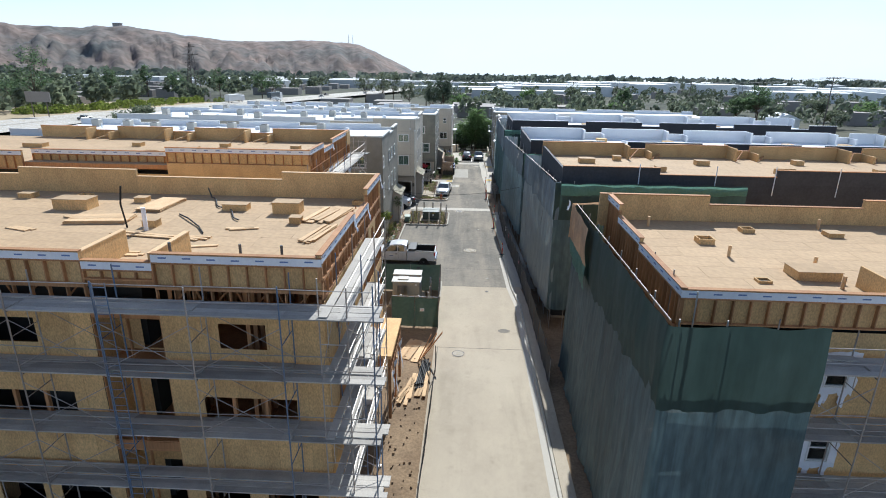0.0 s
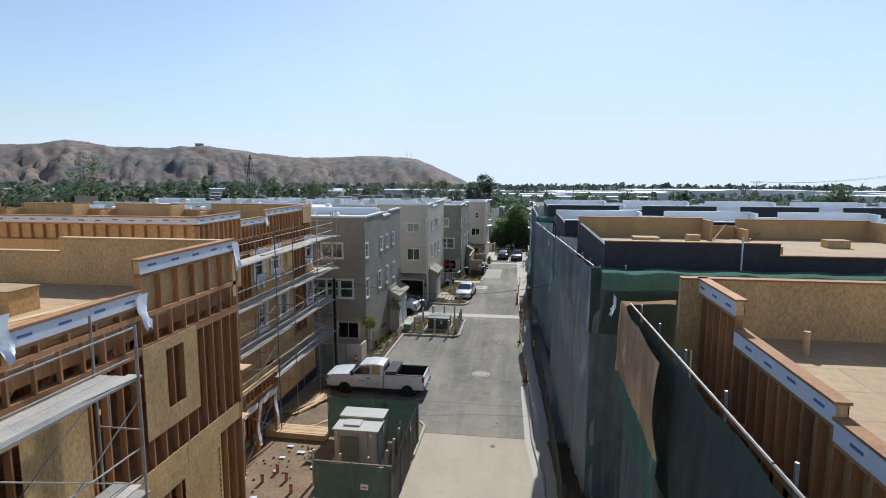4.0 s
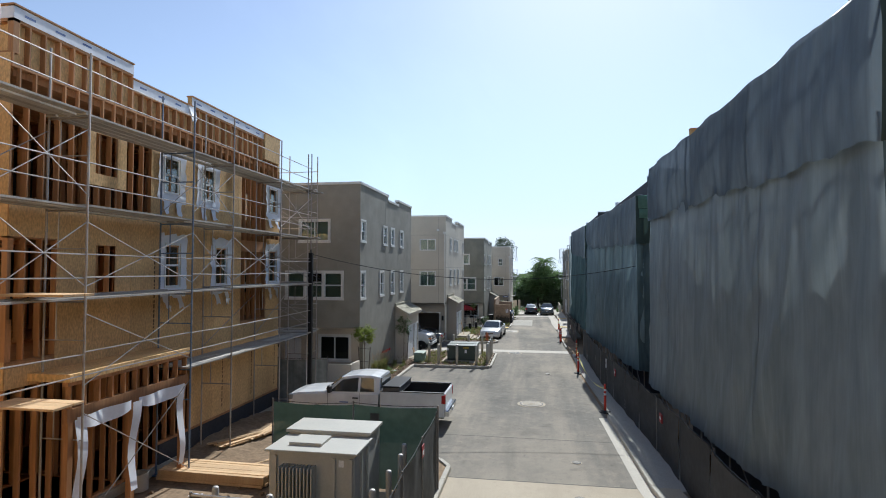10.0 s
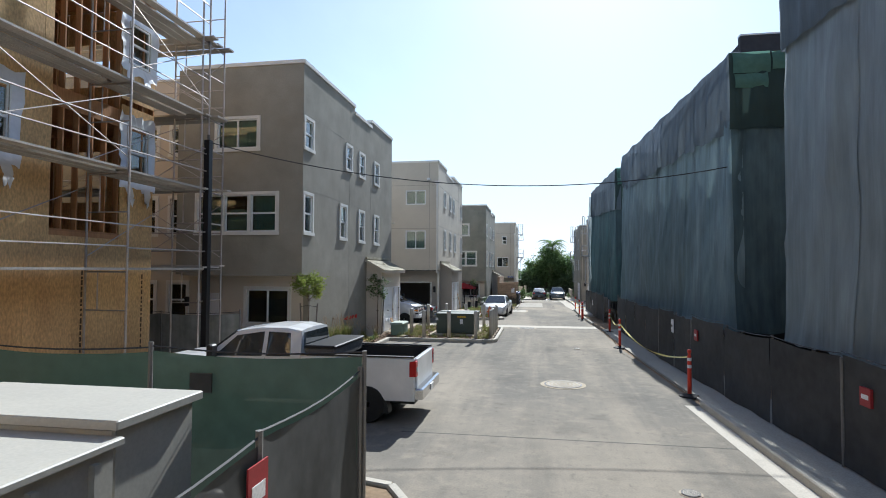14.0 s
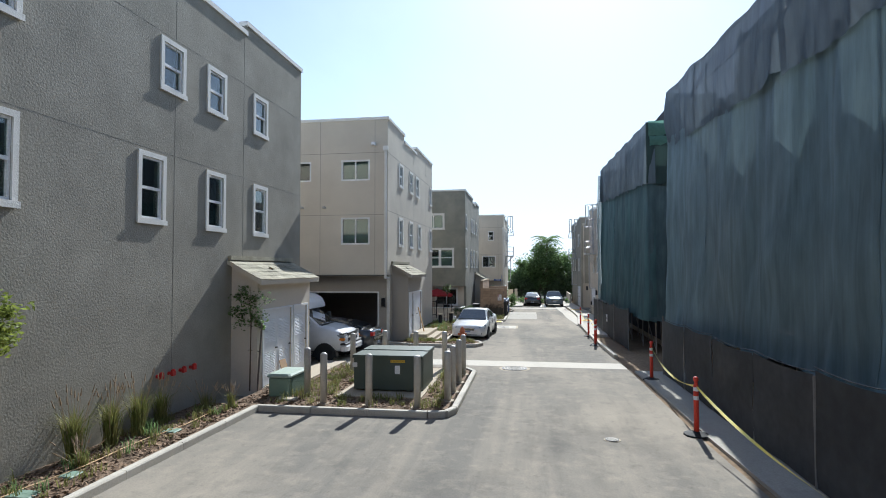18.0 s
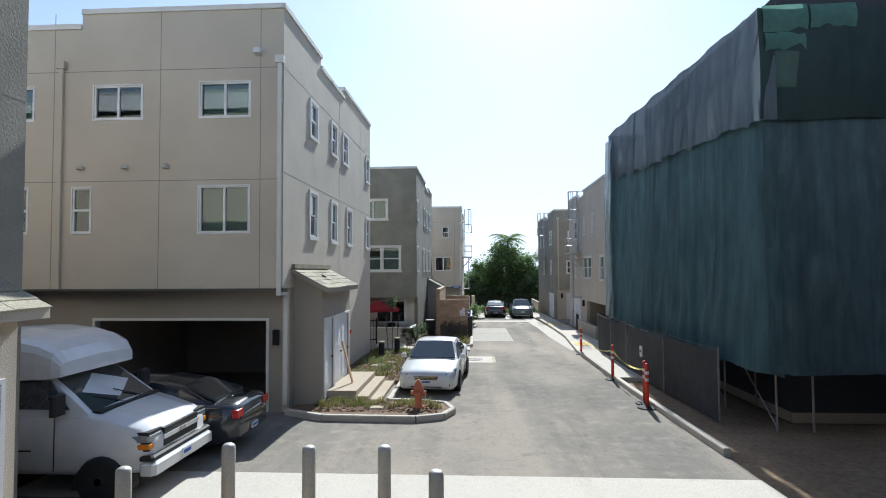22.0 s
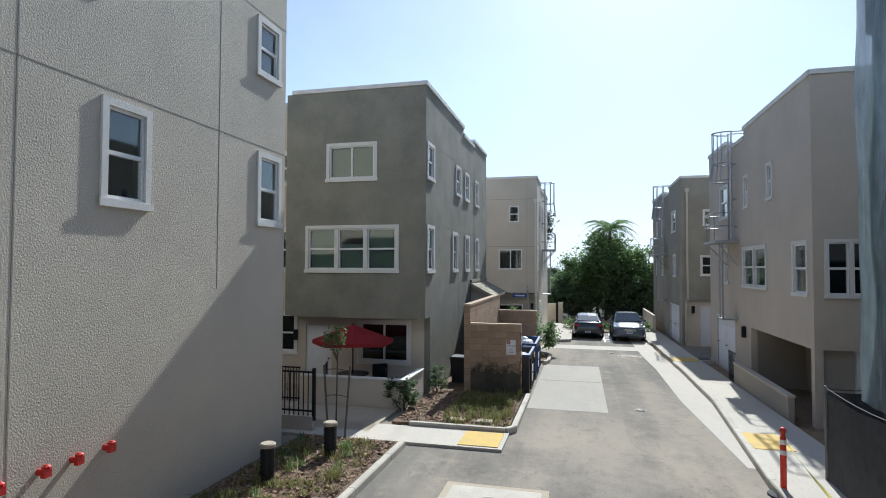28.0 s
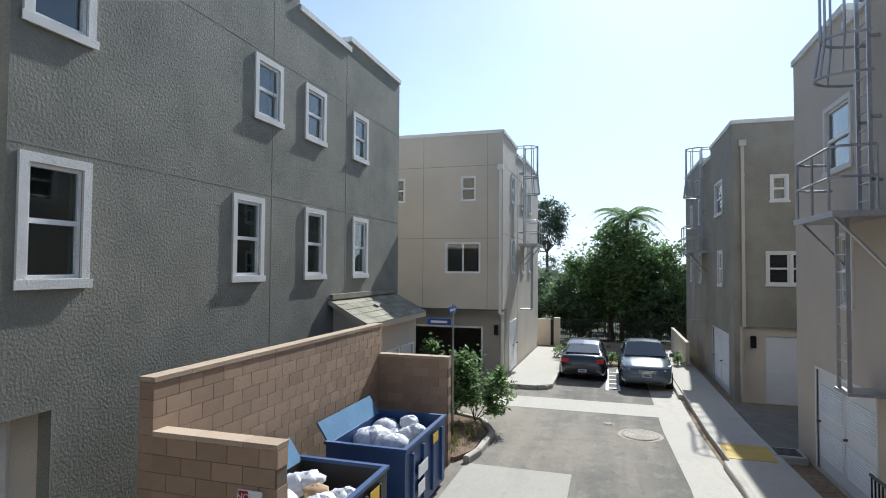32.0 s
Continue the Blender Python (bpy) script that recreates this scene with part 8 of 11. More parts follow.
        part("wiper", Mesh().tube((1.14 * k, s * .35 - .3, .985 + e), (.98 * k, s * .35 + .1, 1.075 + e), .009, 4), M["black_plastic"], c, local=True)
    part("grille", Mesh().loft([[(x, -w, z0), (x, w, z0), (x, w * 1.08, z1), (x, -w * 1.08, z1)] for x, w, z0, z1 in ((2.36 * k, .34, .50 + e, .64 + e), (2.474 * k, .33, .51 + e, .62 + e))]), M["black_plastic"], c, local=True)
    for z in (.535, .575, .615):
        part("grille_bar", Mesh().box(2.40 * k, -.33, z + e, 2.478 * k, .33, z + .014 + e), M["chrome"], c, local=True)
    part("lower_intake", Mesh().box(2.30 * k, -.46, .29 + e, 2.462 * k, .46, .38 + e), M["black_plastic"], c, local=True)
    for x in (2.462 * k, -2.49 * k):
        pl = part("number_plate", Mesh().box(x, -.16, .40 + e, x + .025, .16, .51 + e), M["plate"], c, local=True)
        sx = x + .026 if x > 0 else x - .002
        part("plate_bar", Mesh().box(sx - .001, -.12, .43 + e, sx + .001, .12, .48 + e), M["sign_blue"], pl, local=True)
    for x in (1.42 * k, -1.37 * k):
        arch(c, x, W - .0, .37)
        for y in (.83, -.83):
            wheel(c, x, y, .325, .22)
    return c


def pickup(name, at, turn, label):
    c = thing(name, at, label, "pickup truck", "parked vehicles", turn)
    P = M["white_paint"]
    prof = ((2.95, .55, 1.02, .86), (2.88, .45, 1.12, .95), (2.5, .42, 1.20, .99), (1.4, .42, 1.28, 1.0), (-.75, .42, 1.30, 1.0))
    part("cab_body", Mesh().loft([section(x, a, b, w) for x, a, b, w in prof]), P, c, local=True, smooth=False)
    cab = ((1.47, 1.24, 1.27, .93, .90), (1.1, 1.26, 1.56, .93, .82), (.74, 1.28, 1.84, .93, .75), (.2, 1.28, 1.92, .93, .74), (-.4, 1.29, 1.92, .93, .73), (-.74, 1.29, 1.86, .92, .72), (-.79, 1.29, 1.32, .91, .88))
    greenhouse(c, cab, P, (("windscreen", (1.40, 1.325, .80), (.80, 1.79, .68)), ("rear_screen", (-.775, 1.45, .72), (-.752, 1.80, .62))),
               (((1.2, .06), (.74, .93), (.1, .97), (.1, .0), (1.2, .0)), ((.0, .0), (.0, .97), (-.5, .96), (-.56, .0))), "dark truck window")
    for s in (1, -1):
        m = part("side_mirror", Mesh().bevel(1.1, min(s * .97, s * 1.22), 1.28, 1.24, max(s * .97, s * 1.22), 1.55, .03), M["black_plastic"], c, local=True)
        part("headlight", Mesh().bevel(2.72, min(s * .62, s * .95), .92, 2.93, max(s * .62, s * .95), 1.12, .03), M["lamp_clear"], c, local=True)
        part("bed_side", Mesh().bevel(-2.88, min(s * .93, s * 1.0), .48, -.8, max(s * .93, s * 1.0), 1.36, .03), P, c, local=True)
        part("bed_rail", Mesh().box(-2.86, min(s * .90, s * 1.0), 1.362, -.82, max(s * .90, s * 1.0), 1.39), M["black_plastic"], c, local=True)
        tl = part("tail_light", Mesh().bevel(-2.91, min(s * .84, s * 1.005), .98, -2.78, max(s * .84, s * 1.005), 1.30, .015), M["lamp_red"], c, local=True)
        part("reverse_lens", Mesh().box(-2.915, min(s * .88, s * .96), 1.08, -2.905, max(s * .88, s * .96), 1.17), M["lamp_clear"], tl, local=True)
        part("door_seam", Mesh().box(1.28, min(s * .995, s * 1.003), .55, 1.29, max(s * .995, s * 1.003), 1.28), M["black_plastic"], c, local=True)
        part("door_seam", Mesh().box(-.02, min(s * .995, s * 1.003), .55, -.01, max(s * .995, s * 1.003), 1.28), M["black_plastic"], c, local=True)
        part("door_handle", Mesh().box(.05, min(s * 1.0, s * 1.03), 1.05, .28, max(s * 1.0, s * 1.03), 1.10), M["black_plastic"], c, local=True)
        part("door_mark", Mesh().box(.45, min(s * 1.0, s * 1.005), .88, .8, max(s * 1.0, s * 1.005), .93), M["wrap_print"], c, "unreadable small door lettering", local=True)
    part("bed_floor", Mesh().box(-2.84, -.93, .72, -.82, .93, .78), M["black_plastic"], c, "black bed liner", local=True)
    part("bulkhead", Mesh().box(-.86, -.93, .78, -.8, .93, 1.34), M["black_plastic"], c, local=True)
    part("liner_side", Mesh().box(-2.82, .90, .78, -.86, .93, 1.34), M["black_plastic"], c, local=True)
    part("liner_side", Mesh().box(-2.82, -.93, .78, -.86, -.90, 1.34), M["black_plastic"], c, local=True)
    part("tailgate", Mesh().bevel(-2.90, -.84, .58, -2.82, .84, 1.34, .02), P, c, local=True)
    tb = part("tool_box", Mesh().bevel(-1.45, -.98, 1.28, -.9, .98, 1.52, .03), M["iron"], c, "dark metal tool box across the bed", local=True)
    part("lid", Mesh().bevel(-1.47, -1.0, 1.52, -.88, 1.0, 1.57, .02), M["black_metal"], tb, local=True)
    part("rear_bumper", Mesh().bevel(-3.02, -.98, .52, -2.86, .98, .74, .03), M["chrome"], c, local=True)
    part("front_bumper", Mesh().bevel(2.86, -.98, .48, 3.02, .98, .74, .03), M["chrome"], c, local=True)
    part("grille", Mesh().box(2.90, -.58, .78, 2.965, .58, 1.04), M["black_plastic"], c, local=True)
    part("under_frame", Mesh().box(-2.8, -.55, .32, 2.6, .55, .6), M["black_plastic"], c, local=True)
    pl = part("number_plate", Mesh().box(-3.035, -.16, .56, -3.022, .16, .68), M["plate"], c, local=True)
    # long bed: everything before the bulkhead slides forward, the bed stretches back
    for ob in [o for o in bpy.data.objects if o.parent == c or (o.parent and o.parent.parent == c)]:
        for v in ob.data.vertices:
            x = v.co.x
            v.co.x = x + 0.25 if x > -0.8 else -0.55 + (x + 0.8) * (2.68 / 2.22)
    for x in (1.95, -2.05):
        arch(c, x, 1.0, .47)
        for y in (.89, -.89):
            wheel(c, x, y, .39, .27)
    return c


def box_truck(name, at, turn, label):
    """A cutaway van: short bonnet, wide windscreen, and a moulded box that bulges over the cab."""
    c = thing(name, at, label, "box truck", "parked vehicles", turn)
    P = M["white_paint"]
    prof = ((2.97, .55, .95, .80), (2.92, .48, 1.06, .89), (2.75, .45, 1.15, .94), (2.3, .43, 1.29, .97), (1.95, .42, 1.38, .98), (1.2, .42, 1.43, .99), (.0, .42, 1.44, 1.0))
    part("cab_body", Mesh().loft([section(x, a, b, w) for x, a, b, w in prof]), P, c, local=True, smooth=True)
    cab = ((2.02, 1.30, 1.33, .93, .90), (1.62, 1.34, 1.65, .95, .86), (1.18, 1.36, 1.96, .96, .80), (.0, 1.38, 2.02, .97, .82))
    g = [[(x, 0, a - .06), (x, w, a - .06), (x, w, a), (x, v, b - .03), (x, v * .85, b), (x, 0, b + .015), (x, -v * .85, b), (x, -v, b - .03), (x, -w, a), (x, -w, a - .06)] for x, a, b, w, v in cab]
    part("cab_top", Mesh().loft(g), P, c, local=True)
    screen = plate([(1.97, -.80, 1.375), (1.97, .80, 1.375), (1.21, .70, 1.945), (1.21, -.70, 1.945)], .01, (.6, 0, .8))
    ws = part("windscreen", screen, M["car_glass"], c, "dark wide windscreen", local=True)
    for y in (-.05, .45):
        part("wiper", Mesh().tube((2.0, y, 1.38), (1.74, y - .45, 1.585), .012, 4), M["black_plastic"], ws, local=True)
    part("cowl", Mesh().box(1.95, -.82, 1.36, 2.1, .82, 1.395), M["black_plastic"], c, local=True)
    for s in (1, -1):
        side = lambda x, z: (x, s * (.972 - .165 * (z - 1.36) / .62), z)
        part("side_window", plate([side(*q) for q in ((1.66, 1.45), (1.24, 1.88), (.42, 1.9), (.30, 1.82), (.30, 1.45))], .02, (0, s, .2)), M["car_glass"], c, "dark door window", local=True)
        part("side_mirror", Mesh().bevel(1.55, min(s * 1.0, s * 1.26), 1.40, 1.66, max(s * 1.0, s * 1.26), 1.74, .03), M["black_plastic"], c, local=True)
        hl = part("headlight", Mesh().bevel(2.62, min(s * .55, s * .925), .94, 2.955, max(s * .55, s * .925), 1.06, .03), M["lamp_clear"], c, local=True)
        part("indicator", Mesh().bevel(2.62, min(s * .56, s * .93), .83, 2.96, max(s * .56, s * .93), .915, .02), M["amber"], hl, local=True)
        part("lamp_bezel", Mesh().box(2.70, min(s * .53, s * .91), .80, 2.94, max(s * .53, s * .91), 1.09), M["black_plastic"], c, local=True)
        for x in (1.45, .14):
            part("door_seam", Mesh().box(x, min(s * .99, s * 1.0), .5, x + .012, max(s * .99, s * 1.0), 1.40), M["black_plastic"], c, local=True)
        part("door_handle", Mesh().bevel(.26, min(s * .99, s * 1.02), 1.14, .38, max(s * .99, s * 1.02), 1.38, .02), M["black_plastic"], c, local=True)
        part("door_mark", Mesh().box(.62, min(s * .995, s * 1.004), .80, 1.08, max(s * .995, s * 1.004), .825), M["black_plastic"], c, "small dark bar of lettering", local=True)
    roof = []
    for x, zb, zt, w in ((1.52, 1.96, 2.02, .88), (1.49, 1.95, 2.18, .94), (1.38, 1.94, 2.36, 1.0), (1.15, 1.93, 2.49, 1.04), (.8, 1.92, 2.58, 1.07), (.3, 1.91, 2.63, 1.09), (.02, 1.9, 2.64, 1.10), (.0, .75, 2.64, 1.10), (-3.2, .75, 2.64, 1.10)):
        h = zt - zb
        roof.append([(x, -w, zb), (x, w, zb), (x, w, zb + h * .45), (x, w * .985, zb + h * .72), (x, w * .93, zb + h * .9), (x, w * .8, zb + h * .98), (x, 0, zt + .02), (x, -w * .8, zb + h * .98), (x, -w * .93, zb + h * .9), (x, -w * .985, zb + h * .72), (x, -w, zb + h * .45)])
    part("cargo_box", Mesh().loft(roof), P, c, "white moulded cargo box over the cab", local=True, smooth=False)
    part("front_bumper", Mesh().bevel(2.80, -.97, .44, 3.08, .97, .66, .06), M["silver_paint"], c, local=True)
    part("bumper_top", Mesh().bevel(2.80, -.95, .66, 3.04, .95, .74, .03), M["black_plastic"], c, local=True)
    part("grille", Mesh().box(2.85, -.54, .78, 2.985, .54, 1.07), M["black_plastic"], c, local=True)
    part("grille_bar", Mesh().box(2.93, -.56, .895, 3.0, .56, .965), M["silver_paint"], c, local=True)
    part("bonnet_mark", Mesh().box(2.995, -.09, .90, 3.01, .09, .96), M["chrome"], c, local=True)
    pl = part("number_plate", Mesh().box(3.078, -.16, .48, 3.092, .16, .62), M["plate"], c, local=True)
    part("plate_bar", Mesh().box(3.0915, -.12, .52, 3.095, .12, .58), M["sign_blue"], pl, local=True)
    part("under_frame", Mesh().box(-3.0, -.6, .35, 2.6, .6, .75), M["black_plastic"], c, local=True)
    for x in (2.22, -1.9):
        arch(c, x, .985, .47)
        for y in (.885, -.885):
            wheel(c, x, y * 1.06, .37, .25)
    return c


pickup("pickup_truck", (-5.5, 54.2, 0), 180, "white pickup truck with an open bed and tool box")
box_truck("box_truck", (-9.7, 74.2, gz(74.5)), 0, "white box truck with a moulded over-cab box")
sedan("sedan", (-2.93, 83.75, gz(83.7)), -94, "silver_paint", "pale silver sedan parked by the kerb")
sedan("sedan", (-8.72, 76.3, gz(76)), 180, "dark_paint", "black sedan parked beside the white truck")
sedan("sedan", (0.2, 116.9, gz(116.9)), 90, "dark_paint", "dark green-black sedan parked in a stall", 4.6)
sedan("crossover_car", (2.5, 115.75, gz(115.7)), -90, "blue_paint", "slate blue crossover parked in a stall", 4.75, suv=1.0)


# ---- utilities ----
def bollard(at, h=1.2, r=0.085, label="galvanised steel bollard round the cabinets"):
    b = thing("bollard", at, label, "bollard", "bollards")
    part("post", Mesh().lathe([(r, 0), (r, h - 0.06), (r * 0.93, h - 0.025), (r * 0.6, h - 0.004), (0.01, h)], at, 14), M["bollard"], b, smooth=True)
    part("footing", Mesh().lathe([(r * 2.0, -0.06), (r * 2.0, 0.012)], at, 12), M["concrete"], b)
    return b


for x, y in ((-5.78, 67.55), (-5.04, 66.78), (-3.88, 66.75), (-2.67, 66.68), (-2.06, 67.5), (-2.06, 68.5), (-2.06, 69.75), (-2.08, 71.0), (-2.8, 71.85), (-3.76, 71.8), (-4.83, 71.85), (-5.65, 70.95)):
    bollard((x, y, gz(y) + 0.12), 1.24)

box = thing("switch_cabinet", (-3.75, 69.3, 0.15), "dark green electrical switch cabinet on a concrete pad", "utility cabinet")
part("cabinet_body", Mesh().bevel(-4.72, 68.34, 0.15, -2.85, 69.9, 1.03, 0.015), M["green_box"], box)
part("lid", Mesh().bevel(-4.75, 68.12, 1.03, -2.82, 69.05, 1.11, 0.012), M["green_box"], box, "overhanging front lid")
part("lid", Mesh().bevel(-4.75, 69.07, 1.03, -2.82, 69.95, 1.13, 0.012), M["green_box"], box, "rear lid")
part("front_panel", Mesh().box(-4.71, 68.16, 0.2, -2.86, 68.34, 1.03), M["green_box"], box)
for x in (-4.7, -2.95):
    part("hinge", Mesh().box(x, 69.0, 1.11, x + 0.12, 69.12, 1.135), M["green_box"], box)
part("warning_label", Mesh().box(-3.7, 68.152, 0.92, -3.3, 68.159, 0.99), M["sign_yellow"], box, "yellow high voltage label")
part("label", Mesh().box(-3.58, 68.15, 0.62, -3.44, 68.158, 0.84), M["sign_white"], box)
part("label", Mesh().box(-4.75, 68.15, 0.78, -4.62, 68.158, 0.9), M["sign_white"], box)


def text(name, body, size, m, material, parent):
    """Lettering in the built-in font, as a mesh."""
    cu = bpy.data.curves.new(name, "FONT")
    cu.body, cu.size, cu.align_x, cu.align_y, cu.extrude = body, size, "CENTER", "CENTER", 0.0006
    tmp = bpy.data.objects.new(name, cu)
    scene.collection.objects.link(tmp)
    me = bpy.data.meshes.new_from_object(tmp.evaluated_get(bpy.context.evaluated_depsgraph_get()))
    bpy.data.objects.remove(tmp)
    ob = new(name, me)
    me.materials.clear()
    me.materials.append(material)
    ob.parent = parent
    o = ORIGIN[parent.name]
    ob.matrix_local = Matrix.Translation((-o[0], -o[1], -o[2])) @ m
    ORIGIN[ob.name] = o
    return ob


SOUTHWARD = Matrix.Rotation(radians(90), 4, "X")
text("lettering", "HIGH VOLTAGE", 0.06, Matrix.Translation((-3.5, 68.148, 0.955)) @ SOUTHWARD, M["ink"], box)

ac = thing("pedestal_cabinet", (-6.75, 68.0, 0.15), "pale green slatted utility pedestal in the mulch", "utility cabinet")
part("cabinet_body", Mesh().bevel(-6.72, 67.25, 0.13, -6.14, 68.3, 0.62, 0.04), M["green_box_pale"], ac)
part("lid", Mesh().bevel(-6.76, 67.21, 0.62, -6.10, 68.34, 0.71, 0.05), M["green_lid"], ac)
for i in range(9):
    part("slat", Mesh().box(-6.135, 67.35, 0.2 + 0.045 * i, -6.115, 68.2, 0.225 + 0.045 * i), M["green_box_pale"], ac)

xf = thing("transformer", (-4.1, 45.6, 0), "grey pad-mounted transformer with cooling fins", "transformer")
part("plinth", Mesh().box(-5.4, 44.2, -0.1, -2.8, 47.0, 0.12), M["concrete"], xf)
part("tank", Mesh().bevel(-5.1, 44.55, 0.12, -3.05, 45.7, 1.88, 0.02), M["grey_box"], xf)
part("rear_cabinet", Mesh().bevel(-5.15, 45.72, 0.12, -3.08, 46.7, 1.98, 0.02), M["grey_box"], xf)
part("tank_lid", Mesh().bevel(-5.18, 44.47, 1.88, -2.98, 45.72, 1.93, 0.01), M["grey_box"], xf)
part("rear_lid", Mesh().bevel(-5.22, 45.68, 1.98, -3.02, 46.76, 2.05, 0.01), M["grey_box"], xf)
part("hatch", Mesh().bevel(-4.75, 44.85, 1.93, -3.95, 45.5, 2.0, 0.01), M["grey_box"], xf, "raised hatch on the lid")
for i in range(10):
    x = -4.75 + 0.085 * i
    part("cooling_fin", Mesh().bevel(x, 44.28, 0.35, x + 0.03, 44.56, 1.62, 0.01), M["grey_box"], xf)
for x in (-4.95, -3.55, -3.15):
    part("stiffener", Mesh().box(x, 44.48, 0.14, x + 0.06, 44.56, 1.8), M["grey_box"], xf)
for y in (44.95, 45.45):
    part("side_stiffener", Mesh().box(-3.055, y, 0.14, -3.0, y + 0.06, 1.8), M["grey_box"], xf)
part("label", Mesh().box(-3.42, 44.54, 1.6, -3.3, 44.549, 1.75), M["sign_white"], xf)
for x, y in ((-5.6, 43.2), (-4.3, 43.0), (-3.0, 42.9), (-2.35, 43.6), (-2.3, 44.7), (-2.3, 45.8), (-2.4, 46.6)):
    bollard((x, y, 0), 1.55, 0.07, "grey pipe bollard beside the transformer")


def delineator(at, label="orange-red traffic delineator post on a black rubber base"):
    d = thing("delineator_post", at, label, "traffic post", "delineator posts")
    part("base", Mesh().lathe([(0.26, 0), (0.25, 0.03), (0.12, 0.06), (0.06, 0.08)], at, 12), M["rubber"], d)
    part("post", Mesh().lathe([(0.052, 0.06), (0.052, 1.0), (0.035, 1.05), (0.035, 1.1), (0.055, 1.12), (0.05, 1.17), (0.02, 1.19)], at, 12), M["orange"], d, smooth=True)
    for z in (0.72, 0.90):
        part("reflective_band", Mesh().lathe([(0.0545, z), (0.0545, z + 0.08)], at, 12), M["reflector"], d)
    return d


POSTS = [(3.83, 57.0), (3.36, 65.8), (3.67, 71.6), (2.93, 80.0), (3.02, 80.5), (3.05, 84.2), (3.19, 90.6)]
for x, y in POSTS:
    delineator((x, y, gz(y) + (0.0)))
tp = thing("barrier_tape", (3.4, 66, 1.0), "sagging yellow barrier tape between the posts", "tape")
for (xa, ya), (xb, yb) in ((POSTS[0], POSTS[1]), (POSTS[1], POSTS[2]), ((2.98, 80.2), POSTS[5]), (POSTS[5], POSTS[6])):
    if abs(ya - yb) < 1.0 or (ya < 72 < yb):
        continue
    n = 18
    rr = Mesh()
    def strip(a, b, xa=xa, ya=ya, xb=xb, yb=yb):
        y = ya + (yb - ya) * a
        tw = math.sin(9 * a + ya) * 0.9
        z = gz(y) + 1.0 - 0.42 * 4 * a * (1 - a) * min(1.0, abs(yb - ya) / 9)
        return (xa + (xb - xa) * a + 0.05 * (b - 0.5) * math.sin(tw), y, z + 0.05 * (b - 0.5) * math.cos(tw))
    part("tape_run", rr.grid(n, 1, strip), M["tape"], tp)


def hydrant(at):
    h = thing("fire_hydrant", at, "weathered orange fire hydrant in the kerb nose", "hydrant")
    part("barrel", Mesh().lathe([(0.15, 0), (0.15, 0.04), (0.10, 0.06), (0.10, 0.45), (0.14, 0.48), (0.14, 0.52), (0.11, 0.54), (0.10, 0.62), (0.05, 0.68), (0.03, 0.73)], at, 14), M["hydrant"], h, smooth=True)
    for dx, dy in ((0.2, 0), (-0.2, 0), (0, -0.22)):
        part("outlet", Mesh().tube((at[0], at[1], at[2] + 0.38), (at[0] + dx, at[1] + dy, at[2] + 0.38), 0.06, 10), M["hydrant"], h)
    return h


hydrant((-3.12, 79.3, 0.02))


def manhole(name, x, y, r, label, frame=0.0, mat_="iron"):
    z = gz(y) + 0.004
    m = thing(name, (x, y, z), label, "manhole", "street covers")
    if frame:
        part("collar", Mesh().box(x - frame, y - frame, z - 0.02, x + frame, y + frame, z + 0.006), M["concrete"], m)
        part("collar_edge", Mesh().box(x - frame * 0.86, y - frame * 0.86, z + 0.006, x + frame * 0.86, y + frame * 0.86, z + 0.010), M["kerb"], m)
    else:
        part("collar", Mesh().lathe([(r * 1.25, -0.01), (r * 1.25, 0.003)], (x, y, z), 28), M["concrete"], m)
    part("cover", Mesh().lathe([(r, 0.0), (r, 0.014)], (x, y, z), 28), M[mat_], m)
    lip = Mesh()
    lip.v = [(x + q * math.cos(2 * math.pi * i / 28), y + q * math.sin(2 * math.pi * i / 28), z + 0.0165) for q in (r * 1.04, r * 0.93) for i in range(28)]
    lip.f = [(i, (i + 1) % 28, 28 + (i + 1) % 28, 28 + i) for i in range(28)]
    part("cover_lip", lip, M["iron"], m)
    for k in (0.85, 0.65, 0.45, 0.25):
        ring = Mesh()
        n = 28
        ring.v = [((x + q * math.cos(2 * math.pi * i / n)), y + q * math.sin(2 * math.pi * i / n), z + 0.019) for q in (r * k, r * (k - 0.08)) for i in range(n)]
        ring.f = [(i, (i + 1) % n, n + (i + 1) % n, n + i) for i in range(n)]
        part("cover_ring", ring, M["kerb"], m)
    return m


manhole("manhole", -0.03, 37.45, 0.38, "round manhole in the concrete drive", mat_="concrete")
manhole("manhole", 2.0, 107.5, 0.45, "ribbed round manhole in the worn asphalt", mat_="concrete")
manhole("manhole", 0.74, 57.9, 0.5, "round manhole in the asphalt", mat_="concrete")
manhole("manhole", -0.55, 73.0, 0.42, "ribbed round manhole beside the cross gutter", mat_="iron")
manhole("manhole", -1.7, 88.8, 0.36, "ribbed manhole in a square concrete collar", 0.92, mat_="iron")
for x, y in ((2.2, 50.5), (2.1, 47.7), (1.6, 65.2), (1.4, 96.5), (1.2, 108.4)):
    manhole("valve_cover", x, y, 0.13, "small round valve cover in the street", mat_="iron")


# ---- details along the houses ----
def fire_valves(parent, x, ys_, z, zg):
    """Red fire-sprinkler test valves on a wall."""
    for y in ys_:
        v = part("fire_valve", Mesh().tube((x, y, z), (x + 0.10, y, z), 0.04, 10).box(x + 0.09, y - 0.05, z - 0.05, x + 0.15, y + 0.05, z + 0.05), M["red"], parent, "red sprinkler valve on the wall")
        part("valve_cap", Mesh().lathe([(0.05, 0), (0.05, 0.03), (0.02, 0.05)], (x + 0.12, y, z + 0.05), 8), M["red"], v)


fire_valves(C, -8.06, (64.7, 65.1, 65.5, 65.9), 1.08, 0.15)
